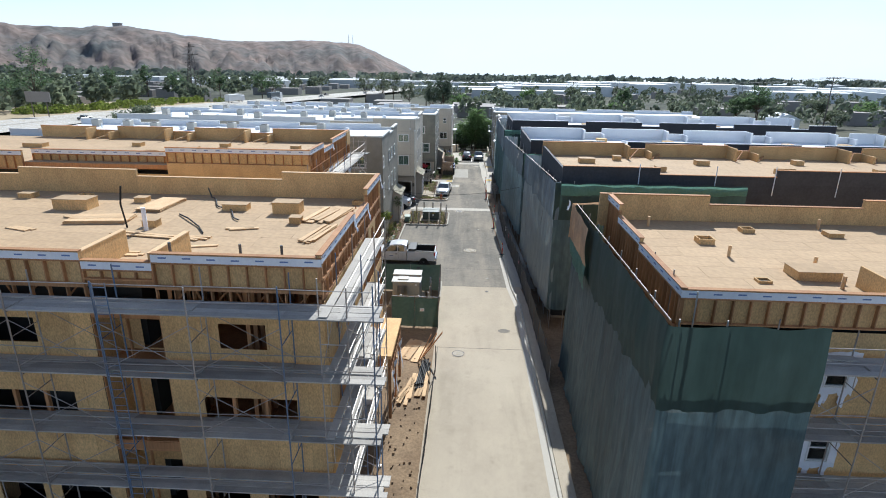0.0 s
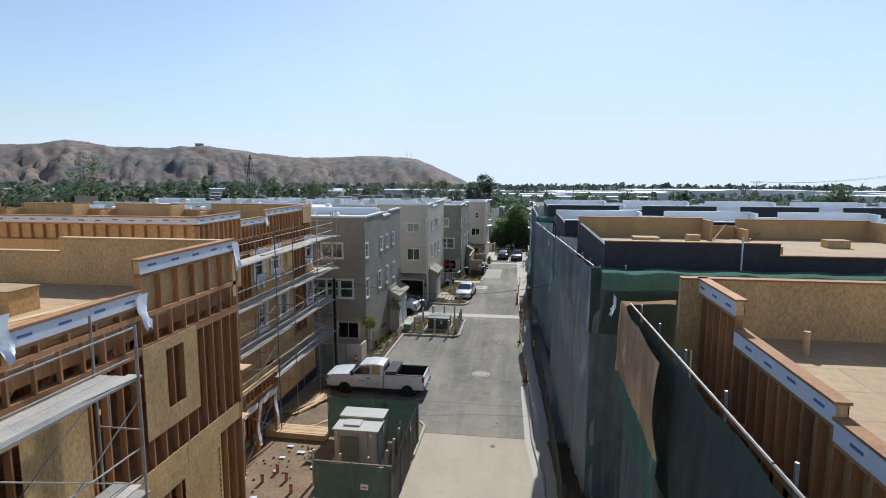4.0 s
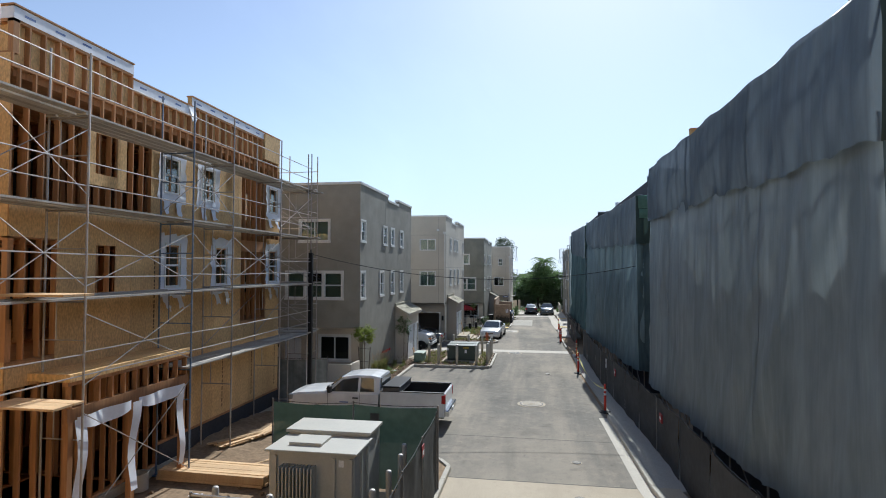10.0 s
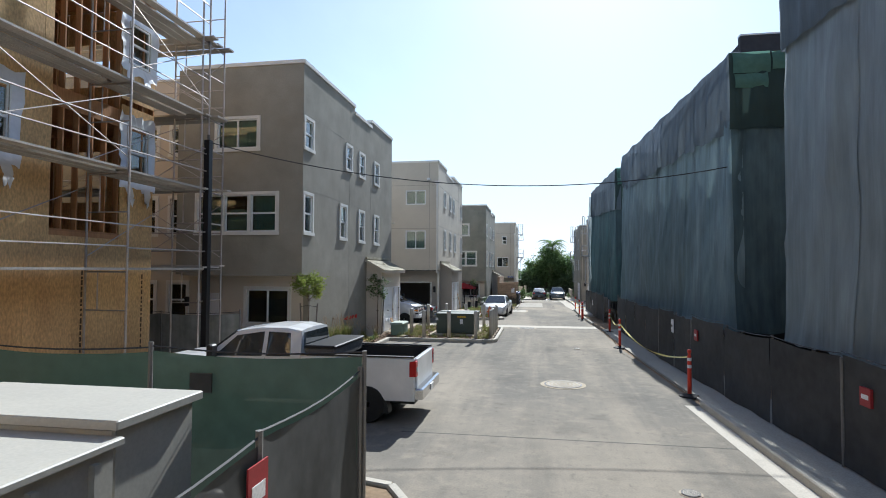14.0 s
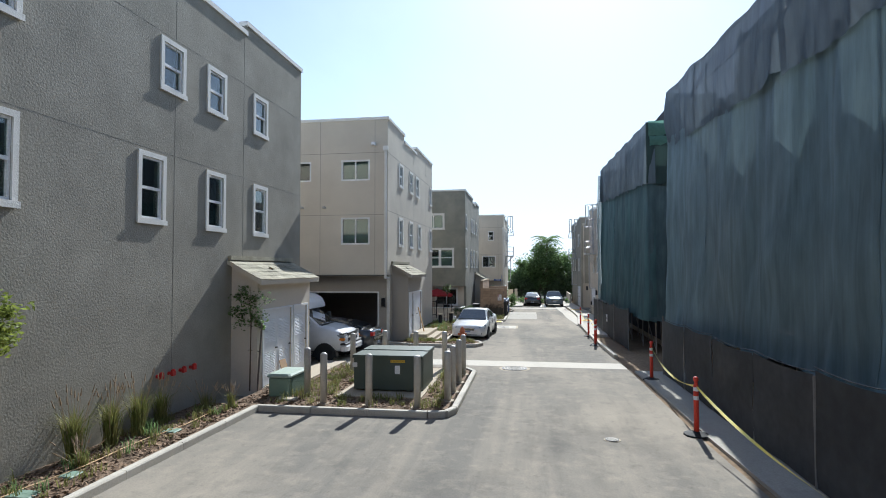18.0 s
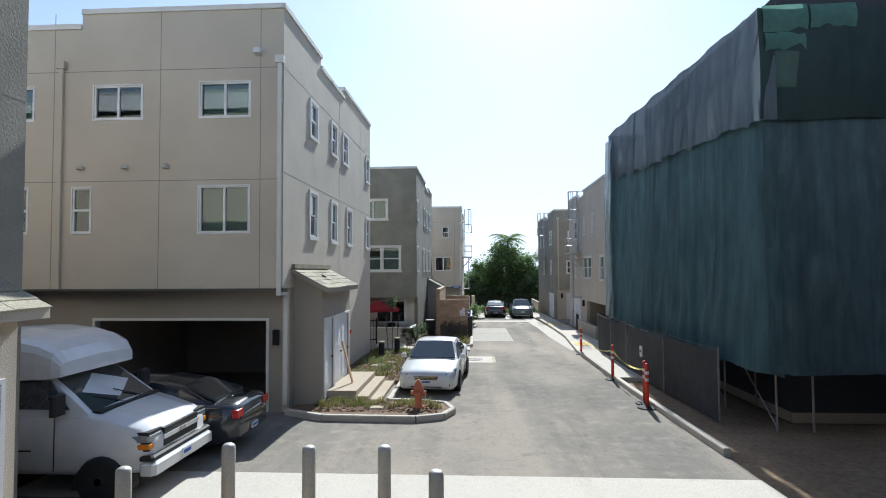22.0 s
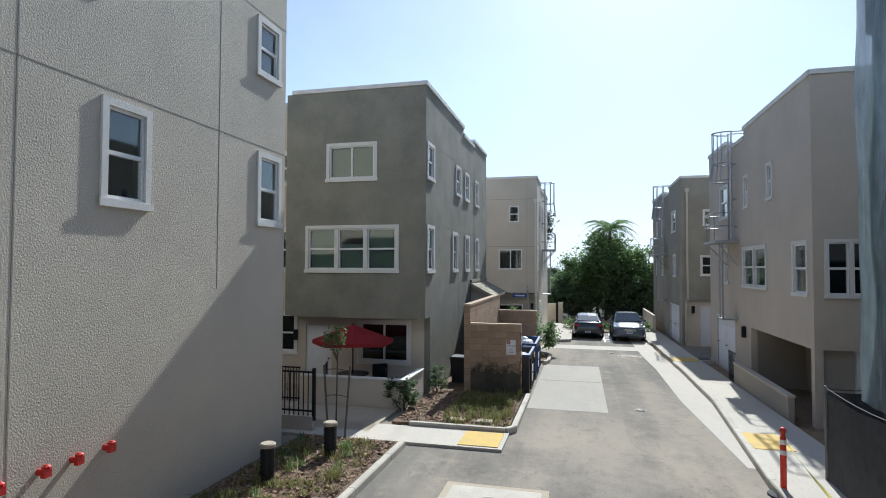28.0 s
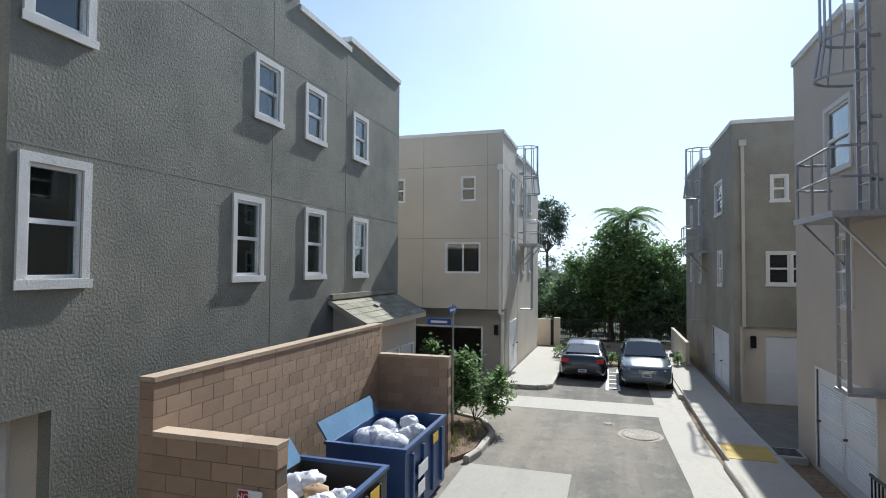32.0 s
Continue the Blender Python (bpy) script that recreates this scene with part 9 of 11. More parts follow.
fire_valves(D, -6.53, (84.45, 85.0, 85.45, 85.95), 1.24, 0.1)
st = thing("entry_steps", (-5.0, 81.2, 0), "pale concrete steps at the meter closet", "steps")
for i, (x, z) in enumerate(((-4.95, 0.25), (-4.62, 0.10), (-4.30, -0.04))):
    part("step", Mesh().box(-5.85 if i == 0 else x - 0.34, 80.2, -0.3, x, 83.15, z), M["concrete"], st)
bd = thing("leaning_board", (-5.4, 81.3, 0.26), "loose board leaning on the closet doors", "board")
part("board", Mesh().box(-0.02, -0.06, 0, 0.02, 0.06, 1.25).moved(Matrix.Translation((-5.3, 81.3, 0.27)) @ Matrix.Rotation(radians(-14), 4, "Y")), M["lumber_new"], bd)
bd = thing("leaning_board", (-6.95, 69.2, 0.2), "brown panel leaning on the louvred doors", "board")
part("board", Mesh().box(-0.01, -0.2, 0, 0.01, 0.2, 0.65).moved(Matrix.Translation((-6.98, 69.0, 0.16)) @ Matrix.Rotation(radians(-16), 4, "Y")), M["card"], bd)
for x, y in ((-5.65, 88.6), (-5.2, 90.2)):
    pl = thing("path_light", (x, y, gz(y) + 0.12), "round louvred path light in the mulch", "path light", "path lights")
    part("body", Mesh().lathe([(0.12, 0), (0.12, 0.62)], (x, y, gz(y) + 0.12), 14), M["black_metal"], pl)
    for i in range(5):
        part("louvre", Mesh().lathe([(0.135, 0.18 + 0.085 * i), (0.12, 0.24 + 0.085 * i)], (x, y, gz(y) + 0.12), 14), M["black_metal"], pl)
    part("cap", Mesh().lathe([(0.145, 0.62), (0.145, 0.67), (0.12, 0.69)], (x, y, gz(y) + 0.12), 14), M["concrete"], pl)
for x, y, w in ((-7.26, 59.85, .42), (-7.3, 60.75, .42), (-7.25, 61.55, .24), (-5.4, 86.2, .5), (-5.0, 87.0, .4), (-3.3, 93.6, .4), (-2.6, 93.6, .4), (-4.2, 79.2, .35), (-6.1, 67.0, .5), (-7.2, 64.0, .3)):
    vb = thing("valve_box", (x, y, gz(y) + 0.13), "flat pale irrigation valve box lid in the bed", "valve box", "valve boxes")
    part("lid", Mesh().bevel(x - w / 2, y - 0.14, gz(y) + 0.1, x + w / 2, y + 0.14, gz(y) + 0.165, 0.015), M["green_box_pale"] if x < -7 else M["concrete"], vb)

# low wall by the first house, with a cone
lw = thing("low_garden_wall", (-10, 59.3, 0), "low cream stucco wall beside the planting strip", "wall")
part("wall_run", Mesh().box(-14, 58.95, -0.1, -8.2, 59.11, 1.3), M["stucco_cream"], lw)
part("wall_return", Mesh().box(-8.2, 58.95, -0.1, -8.04, 60.29, 1.3), M["stucco_cream"], lw)
CX, CY = -8.4, 58.74
cn = thing("traffic_cone", (CX, CY, 0), "orange traffic cone on the bed by the kerb", "cone")
part("cone", Mesh().lathe([(0.15, 0.03), (0.03, 0.7), (0.02, 0.71)], (CX, CY, 0), 14), M["orange"], cn)
part("base", Mesh().bevel(CX - 0.2, CY - 0.2, 0, CX + 0.2, CY + 0.2, 0.035, 0.01), M["orange"], cn)
part("collar", Mesh().lathe([(0.108, 0.30), (0.075, 0.48)], (CX, CY, 0), 14), M["reflector"], cn)

# cable across the street
pw = thing("cable_post", (-8.95, 56.0, 0), "dark temporary cable post beside the scaffold", "post")
part("post", Mesh().box(-9.03, 55.92, 0, -8.87, 56.08, 6.75), M["black_metal"], pw)
part("insulator", Mesh().tube((-8.95, 56.0, 6.75), (-8.95, 56.0, 6.9), 0.04, 8), M["iron"], pw)
cb = thing("overhead_cable", (-2, 57.5, 5.5), "black cable slung across the street", "cable")
pts = []
for i in range(25):
    a = i / 24
    pts.append((-8.95 + 14.5 * a, 56.0 + 3.2 * a, 6.7 + (6.2 - 6.7) * a - 0.86 * 4 * a * (1 - a)))
part("cable_run", Mesh().path(pts, 0.014, 5), M["cable"], cb)

# timber lying by the transformer
lumber("board_stack", (-8.1, 47.5, 0.0), -1.5, 7, 4, 3.3, 0.135, 0.07, "stack of pale framing lumber on the soil", 0.02, 31)
lumber("board_stack", (-7.4, 49.6, 0.0), 55, 4, 1, 2.2, 0.14, 0.045, "loose offcuts of lumber on the soil", 0.25, 32)
lumber("board_stack", (-6.8, 50.8, 0.0), 25, 3, 1, 1.6, 0.14, 0.045, "loose offcuts of lumber by the scaffold", 0.25, 33)
lumber("ramp_boards", (-2.9, 37.6, 0.0), 75, 3, 1, 2.6, 0.5, 0.02, "sheets of board lying on the soil", 0.1, 34)
lumber("board_stack", (-8.75, 50.6, 0.22), 62, 4, 2, 2.8, 0.14, 0.04, "loose pile of long offcuts on the soil bank", 0.22, 35)
lumber("board_stack", (-8.45, 51.4, 0.24), 84, 3, 2, 2.1, 0.1, 0.04, "splayed offcuts on the soil bank", 0.3, 36)


def bank(u, v):
    """Soil banked against the timber house, with clods and ruts."""
    x, y = -10.1 + 3.4 * u, 48.1 + 6.6 * v
    rise = math.sin(math.pi * v) ** 0.6 * (1 - u) ** 0.8
    return (x, y, -0.02 + rise * (0.36 + 0.16 * noise.noise((x * 1.1, y * 1.1, 3)) + 0.07 * noise.noise((x * 4, y * 4, 8))))


single("soil_bank", Mesh().grid(40, 70, bank), M["dirt"], (-8.5, 51, 0), "clumpy brown soil banked along the foundation", kind="structure", smooth=True)
pf = thing("pier_form", (-9.8, 46.3, 0), "short pale round concrete form tube under the porch", "form tube")
part("tube", Mesh().lathe([(0.26, 0), (0.26, 0.46), (0.235, 0.46), (0.235, 0.05)], (-9.8, 46.3, 0), 24), M["slab"], pf)
rs = random.Random(12)
for i in range(9):
    x, y, k = rs.uniform(-8.2, -4.6), rs.uniform(41.6, 46.6), rs.uniform(0.12, 0.3)
    if x > -5.6 and y > 43.6:
        continue
    sc_ = thing("plastic_scrap", (x, y, 0), "crumpled pale wrapping scrap on the soil", "litter", "litter")
    part("sheet", Mesh().grid(7, 6, lambda u, v, x=x, y=y, k=k: (x + k * (u - .5) * 1.6, y + k * (v - .5), 0.02 + 0.09 * k * 3 * abs(noise.noise((u * 3 + x, v * 3 + y, i))))), M["bag"], sc_, smooth=True)
rb = random.Random(7)
heap = Mesh()
for i in range(420):
    x, y, s = rb.uniform(-9.5, -1.8), rb.uniform(25, 50), rb.uniform(0.02, 0.075)
    if -5.4 < x and 44 < y < 47.2:
        continue
    heap.loft([[(x + s * r * math.cos(a) * rb.uniform(.7, 1.2), y + s * r * math.sin(a) * rb.uniform(.7, 1.2), h * s) for a in (0.3, 1.3, 2.4, 3.4, 4.5, 5.5)] for r, h in ((1.0, -0.1), (0.9, 0.45), (0.4, 0.8))])
single("rubble", heap, M["dirt"], (-5, 38, 0), "clods and rubble scattered over the soil", "rubble", kind="stuff")


# roof timber and debris by the drive
lumber("plywood_stack", (-14.9, 32.4, 10.52), 88, 1, 6, 2.44, 1.22, 0.02, "stack of new board sheets on the roof", 0.03, 41)
lumber("board_stack", (-6.3, 31.4, 10.52), 78, 5, 2, 2.6, 0.24, 0.045, "loose pile of pale boards on the roof", 0.1, 42)
lumber("board_stack", (-12.2, 27.4, 10.52), -3, 3, 1, 4.0, 0.14, 0.045, "long boards lying on the roof", 0.2, 43)
lumber("board_stack", (-9.3, 28.9, 10.52), 12, 2, 1, 1.2, 0.2, 0.04, "short offcuts on the roof", 0.2, 44)
lumber("board_stack", (-17.4, 29.8, 10.52), -15, 1, 1, 1.5, 0.28, 0.05, "single board on the roof", 0.0, 45)
lumber("debris_boards", (-2.4, 33.4, 0.02), 80, 4, 2, 2.6, 0.2, 0.05, "weathered boards dumped beside the fence", 0.3, 46)
dp = thing("pipe_bundle", (-2.0, 34.6, 0.0), "bundle of black plastic pipe on the soil", "pipes")
for i in range(9):
    part("pipe", Mesh().tube((-2.35 + 0.11 * (i % 5), 33.2 + 0.05 * i, 0.06 + 0.1 * (i // 5)), (-2.15 + 0.11 * (i % 5), 36.0 + 0.04 * i, 0.06 + 0.1 * (i // 5)), 0.05, 8), M["black_plastic"], dp)
hz = thing("roof_hose", (-11, 31, 10.55), "dark hose curling over the roof boards", "hose")
part("hose_run", Mesh().path([(-13.3 + 0.16 * i, 34.2 - 0.2 * i + 0.25 * math.sin(i * 0.6), 10.57 + (0.5 if i == 0 else 0.0)) for i in range(21)], 0.035, 6), M["cable"], hz)
lp = thing("leaning_boards", (-2.3, 36.5, 0.0), "boards leaning against the fence", "boards")
for i in range(3):
    part("board", Mesh().box(0, 0, 0, 0.04, 0.2, 2.2).moved(Matrix.Translation((-2.5 + 0.15 * i, 36.2 + 0.35 * i, 0.0)) @ Matrix.Rotation(radians(22 + 5 * i), 4, "Y") @ Matrix.Rotation(radians(8), 4, "X")), M["stud"], lp)


# ---- bin enclosure ----
def block_wall(parent, axis, plane, thick, u0, u1, z0, z1, seed=0):
    """Concrete blocks in running bond on a mortar core, each a piece."""
    bw, bh, g = 0.40, 0.20, 0.008
    core = part("mortar_core", put(Mesh(), axis, plane, 1, u0 + 0.01, u1 - 0.01, -thick + 0.006, -0.006, z0, z1 - 0.02), M["mortar"], parent)
    rows = round((z1 - z0) / bh)
    full = shared("block", Mesh().box(0, 0, 0, 1, 1, 1), M["cmu"])
    for r in range(rows):
        u = u0 - (bw / 2 if r % 2 else 0)
        while u < u1 - 0.02:
            a, b = max(u, u0), min(u + bw, u1)
            if b - a > 0.04:
                zz = z0 + r * (z1 - z0) / rows
                if axis == "x":
                    piece("block", full, parent, (plane - thick, a + g / 2, zz + g / 2), (0, 0, 0), (thick, b - a - g, bh - g))
                else:
                    piece("block", full, parent, (a + g / 2, plane - thick, zz + g / 2), (0, 0, 0), (b - a - g, thick, bh - g))
            u += bw
    u = u0
    while u < u1 - 0.02:
        e = min(u + 0.6, u1)
        part("cap_block", put(Mesh(), axis, plane, 1, u + 0.003, e - 0.003, -thick - 0.012, 0.012, z1 + 0.002, z1 + 0.06), M["cmu_cap"], parent)
        u = e


en = thing("bin_enclosure", (-3, 100, -0.4), "tan concrete-block bin enclosure open to the street", "enclosure")
block_wall(en, "x", -3.68, 0.2, 97.25, 103.85, -0.55, 2.45, 1)
block_wall(en, "y", 97.45, 0.2, -3.68, -2.05, -0.55, 1.85, 2)
block_wall(en, "y", 103.85, 0.2, -3.68, -2.05, -0.55, 1.80, 3)
part("dark_stain", Mesh().grid(8, 8, lambda a, b: (-3.66 + 1.59 * a, 97.2365, -0.5 + 1.5 * b)), M["damp_stain"], en, "dark mossy stain low on the block wall")
sg = thing("parking_sign", (-2.3, 97.2, 1.1), "white no parking fire lane sign on the block wall", "sign")
part("plate", Mesh().box(-2.52, 97.228, 0.95, -2.22, 97.236, 1.41), M["sign_white"], sg)
part("red_field", Mesh().box(-2.51, 97.224, 1.28, -2.39, 97.2275, 1.40), M["sign_red"], sg)
for w, z, s, x, mt in (("NO", 1.335, 0.10, -2.45, "sign_white"), ("PARKING", 1.22, 0.065, -2.37, "sign_red"), ("FIRE", 1.12, 0.06, -2.37, "sign_red"), ("LANE", 1.03, 0.06, -2.37, "sign_red")):
    text("lettering", w, s, Matrix.Translation((x, 97.2215, z)) @ SOUTHWARD, M[mt], sg)
for y0, lab in ((97.75, "dark blue bin full of pale rubbish bags"), (100.5, "blue bin with open lids and loose rubbish")):
    y1 = y0 + 2.0 if y0 < 100 else y0 + 2.2
    zb, zt = -0.35, 0.84
    dm = thing("wheeled_bin", (-2.6, (y0 + y1) / 2, -0.42), lab, "bin", "bins")
    xa, xb = -3.25, -1.85
    skin = M["dumpster"] if y0 > 100 else M["black_plastic"]
    for nm, q in (("end_panel", (xa, y0, zb, xb, y0 + 0.05, zt)), ("end_panel", (xa, y1 - 0.05, zb, xb, y1, zt)), ("rear_panel", (xa, y0 + 0.05, zb, xa + 0.05, y1 - 0.05, zt)), ("front_panel", (xb - 0.05, y0 + 0.05, zb, xb, y1 - 0.05, zt)), ("floor_panel", (xa + 0.05, y0 + 0.05, zb, xb - 0.05, y1 - 0.05, zb + 0.05))):
        part(nm, Mesh().box(*q), skin, dm)
    part("rim", Mesh().box(xa - 0.03, y0 - 0.03, zt, xb + 0.03, y0 + 0.05, zt + 0.05).box(xa - 0.03, y1 - 0.05, zt, xb + 0.03, y1 + 0.03, zt + 0.05).box(xb - 0.05, y0 + 0.05, zt, xb + 0.03, y1 - 0.05, zt + 0.05), M["dumpster"], dm)
    for i in range(4):
        yy = y0 + 0.3 + i * (y1 - y0 - 0.6) / 3
        part("rib", Mesh().box(xb, yy - 0.03, zb + 0.1, xb + 0.05, yy + 0.03, zt - 0.1), M["dumpster"] if y0 > 100 else M["black_plastic"], dm)
    lid = Mesh()
    lid.v = [(xa, y0 + 0.05, zt), (xa, y1 - 0.05, zt), (xa - 0.22, y1 - 0.05, zt + 0.3), (xa - 0.22, y0 + 0.05, zt + 0.3), (xa + 0.03, y0 + 0.05, zt), (xa + 0.03, y1 - 0.05, zt), (xa - 0.19, y1 - 0.05, zt + 0.32), (xa - 0.19, y0 + 0.05, zt + 0.32)]
    lid.f = [(0, 1, 2, 3), (7, 6, 5, 4), (0, 4, 5, 1), (1, 5, 6, 2), (2, 6, 7, 3), (3, 7, 4, 0)]
    part("lid", lid, M["lid"], dm, "open pale blue plastic lid")
    for k, (dz, w) in enumerate(((0.6, 0.5), (0.3, 0.35))):
        part("label_plate", Mesh().box(xb + 0.051, y0 + 0.5, zb + dz, xb + 0.056, y0 + 0.5 + w, zb + dz + 0.22), M["sign_white"], dm, "white sticker with unreadable print")
    part("label_plate", Mesh().box(xb + 0.051, y0 + 1.3, zt - 0.25, xb + 0.056, y0 + 1.6, zt - 0.08), M["sign_yellow"], dm)
    for x in (xa + 0.2, xb - 0.2):
        for y in (y0 + 0.2, y1 - 0.2):
            part("caster", Mesh().tube((x - 0.03, y, gz(y) + 0.05), (x + 0.03, y, gz(y) + 0.05), 0.05, 8), M["rubber"], dm)
    rnd = random.Random(int(y0))
    part("rubbish_fill", Mesh().box(xa + 0.06, y0 + 0.06, zb + 0.06, xb - 0.06, y1 - 0.06, zt - 0.45), M["card"], dm)
    for i in range(11):
        x, y, s = rnd.uniform(xa + 0.3, xb - 0.3), rnd.uniform(y0 + 0.3, y1 - 0.3), rnd.uniform(0.16, 0.3)
        z = zt - rnd.uniform(0.3, 0.05)
        bag = thing("rubbish_bag", (x, y, z - s * 0.6), "crumpled pale rubbish bag in the bin", "rubbish bag", "rubbish bags")
        def blob(u, v, x=x, y=y, z=z, s=s, i=i):
            a, b = 2 * math.pi * u, math.pi * (v - 0.5)
            r = s * (1 + 0.35 * noise.noise((math.cos(a) * 2 + i, math.sin(a) * 2, v * 4)))
            return (x + r * math.cos(a) * math.cos(b), y + r * math.sin(a) * math.cos(b), z + 0.7 * r * math.sin(b))
        part("bag", Mesh().grid(14, 8, blob), M["bag"] if rnd.random() < 0.8 else M["card"], bag, smooth=True)

# street-name post
sp = thing("street_sign", (-2.65, 106.1, -0.45), "street-name post with blue blades", "sign")
part("post", Mesh().tube((-2.65, 106.1, -0.5), (-2.65, 106.1, 2.85), 0.03, 8), M["steel"], sp)
b1 = part("blade", Mesh().box(-3.35, 106.08, 2.28, -2.7, 106.10, 2.45), M["sign_blue"], sp, "blue street-name blade")
part("name_bar", Mesh().box(-3.25, 106.074, 2.335, -2.8, 106.079, 2.395), M["sign_white"], b1)
b2 = part("blade", Mesh().box(-2.66, 105.7, 2.6, -2.64, 106.35, 2.78), M["sign_blue"], sp, "blue street-name blade")
part("name_bar", Mesh().box(-2.639, 105.8, 2.66, -2.635, 106.25, 2.72), M["sign_white"], b2)

# ---- patio ----
pw = thing("patio_wall", (-6.6, 94.7, -0.35), "low cream stucco patio wall with a climbing plant", "wall")
part("wall_run", Mesh().box(-8.25, 94.62, -0.7, -5.0, 94.77, 0.5), M["stucco_cream"], pw)
part("wall_return", Mesh().box(-5.15, 94.77, -0.7, -5.0, 96.43, 0.5), M["stucco_cream"], pw)
part("wall_cap", Mesh().box(-8.28, 94.59, 0.5, -4.97, 94.80, 0.54).box(-5.18, 94.80, 0.5, -4.97, 96.43, 0.54), M["trim"], pw)
sheet("patio_floor", rect(-11.5, 92.3, -5.2, 97.3), M["concrete"], "concrete patio floor", 0.06, 0.1)
gt = thing("patio_gate", (-9.0, 94.7, -0.35), "black metal picket gate", "gate")
for i in range(9):
    part("picket", Mesh().box(-9.05 + 0.09 * i, 94.68, -0.3, -9.03 + 0.09 * i, 94.70, 0.75), M["black_metal"], gt)
part("gate_rail", Mesh().box(-9.1, 94.675, 0.7, -8.28, 94.705, 0.74), M["black_metal"], gt)
part("gate_rail", Mesh().box(-9.1, 94.675, -0.2, -8.28, 94.705, -0.16), M["black_metal"], gt)
um = thing("patio_umbrella", (-7.05, 95.7, -0.3), "red cloth patio umbrella over a table", "umbrella")
part("pole", Mesh().tube((-7.05, 95.7, -0.3), (-7.05, 95.7, 1.95), 0.025, 8), M["black_metal"], um)
can = Mesh()
can.v = [(-7.05, 95.7, 1.92)] + [(-7.05 + 1.25 * math.cos(2 * math.pi * (i + .5) / 8), 95.7 + 1.1 * math.sin(2 * math.pi * (i + .5) / 8), 1.48 - (0.04 if i % 2 else 0)) for i in range(8)]
can.f = [(0, 1 + i, 1 + (i + 1) % 8) for i in range(8)]
part("canopy", can, M["fabric_red"], um)
val = Mesh()
for i in range(8):
    a, b = can.v[1 + i], can.v[1 + (i + 1) % 8]
    val.quad(a, b, (b[0], b[1], b[2] - 0.12), (a[0], a[1], a[2] - 0.12))
part("valance", val, M["fabric_red"], um)
tb = thing("patio_table", (-7.05, 95.7, -0.3), "dark round patio table", "table")
part("tabletop", Mesh().lathe([(0.5, 0.70), (0.5, 0.73)], (-7.05, 95.7, -0.3), 18), M["black_metal"], tb)
for a in (0.6, 2.2, 3.7, 5.3):
    part("leg", Mesh().tube((-7.05 + 0.35 * math.cos(a), 95.7 + 0.35 * math.sin(a), -0.3), (-7.05 + 0.3 * math.cos(a), 95.7 + 0.3 * math.sin(a), 0.41), 0.02, 6), M["black_metal"], tb)
for x, y, r in ((-6.1, 95.4, 200), (-7.9, 96.2, 20), (-6.5, 96.5, 120)):
    ch = thing("patio_chair", (x, y, -0.3), "dark metal patio chair", "chair", "patio chairs", r)
    part("seat", Mesh().bevel(-0.24, -0.24, 0.42, 0.24, 0.24, 0.47, 0.02), M["black_metal"], ch, local=True)
    part("backrest", Mesh().bevel(-0.26, -0.24, 0.47, -0.21, 0.24, 0.95, 0.02), M["black_metal"], ch, local=True)
    for i in (-0.21, 0.21):
        for j in (-0.21, 0.21):
            part("leg", Mesh().tube((i, j, 0), (i, j, 0.42), 0.018, 6), M["black_metal"], ch, local=True)
rl = thing("black_railing", (-6.9, 92.0, 0), "black picket railing on a low kerb wall", "railing")
part("plinth", Mesh().box(-11.0, 91.95, -0.4, -6.5, 92.1, 0.1), M["stucco_tan"], rl)
for i in range(36):
    x = -10.9 + 0.125 * i
    part("picket", Mesh().box(x, 92.01, 0.1, x + 0.02, 92.03, 1.15), M["black_metal"], rl)
for z in (0.2, 1.13):
    part("rail", Mesh().box(-11.0, 92.0, z, -6.45, 92.04, z + 0.04), M["black_metal"], rl)
part("end_post", Mesh().box(-6.52, 91.98, 0.0, -6.45, 92.05, 1.25), M["black_metal"], rl)
ub = thing("recycling_bin", (-4.35, 98.9, -0.45), "black wheeled bin behind the block wall", "bin")
part("bin_body", Mesh().loft([[(x, y, z) for x, y in ((-4.35 - s, 98.9 - s), (-4.35 + s, 98.9 - s), (-4.35 + s, 98.9 + s), (-4.35 - s, 98.9 + s))] for s, z in ((0.24, -0.42), (0.3, 0.5))]), M["black_plastic"], ub)
part("lid", Mesh().bevel(-4.68, 98.57, 0.5, -4.02, 99.23, 0.58, 0.04), M["black_plastic"], ub)

# notices on the site fence
def fence_x(y):
    line = ((34, 5.2), (44, 5.1), (52, 4.9), (59.4, 4.5), (63.0, 4.32), (72.4, 4.2), (78.4, 4.13), (82, 4.04), (86, 4.0), (91.5, 4.2))
    for (ya, xa), (yb, xb) in zip(line, line[1:]):
        if y <= yb:
            return xa + (xb - xa) * (y - ya) / (yb - ya)


for y, mt, w, h, z, lab in ((51.3, "sign_red", .28, .28, 1.30, "red and white site notice on the fence"), (58.9, "sign_red", .30, .30, 1.34, "red and white site notice on the fence"), (61.2, "sign_white", .2, .42, 1.38, "white notice sheet on the fence"), (84.12, "sign_white", .2, .36, 0.98, "white notice sheet on the fence")):
    x = fence_x(y)
    z += gz(y)
    nt = thing("fence_notice", (x, y, z), lab, "notice", "fence notices")
    part("sheet", Mesh().box(x - 0.05, y - w / 2, z - h / 2, x - 0.01, y + w / 2, z + h / 2), M[mt], nt)
    part("print_bar", Mesh().box(x - 0.054, y - w / 3, z - 0.03, x - 0.0505, y + w / 3, z + 0.04), M["sign_white" if mt == "sign_red" else "ink"], nt)
nt = thing("fence_notice", (-2.6, 40.95, 1.35), "white notice on the green fence", "notice", "fence notices")
part("sheet", Mesh().box(-2.75, 40.88, 1.25, -2.45, 40.98, 1.45), M["sign_white"], nt)
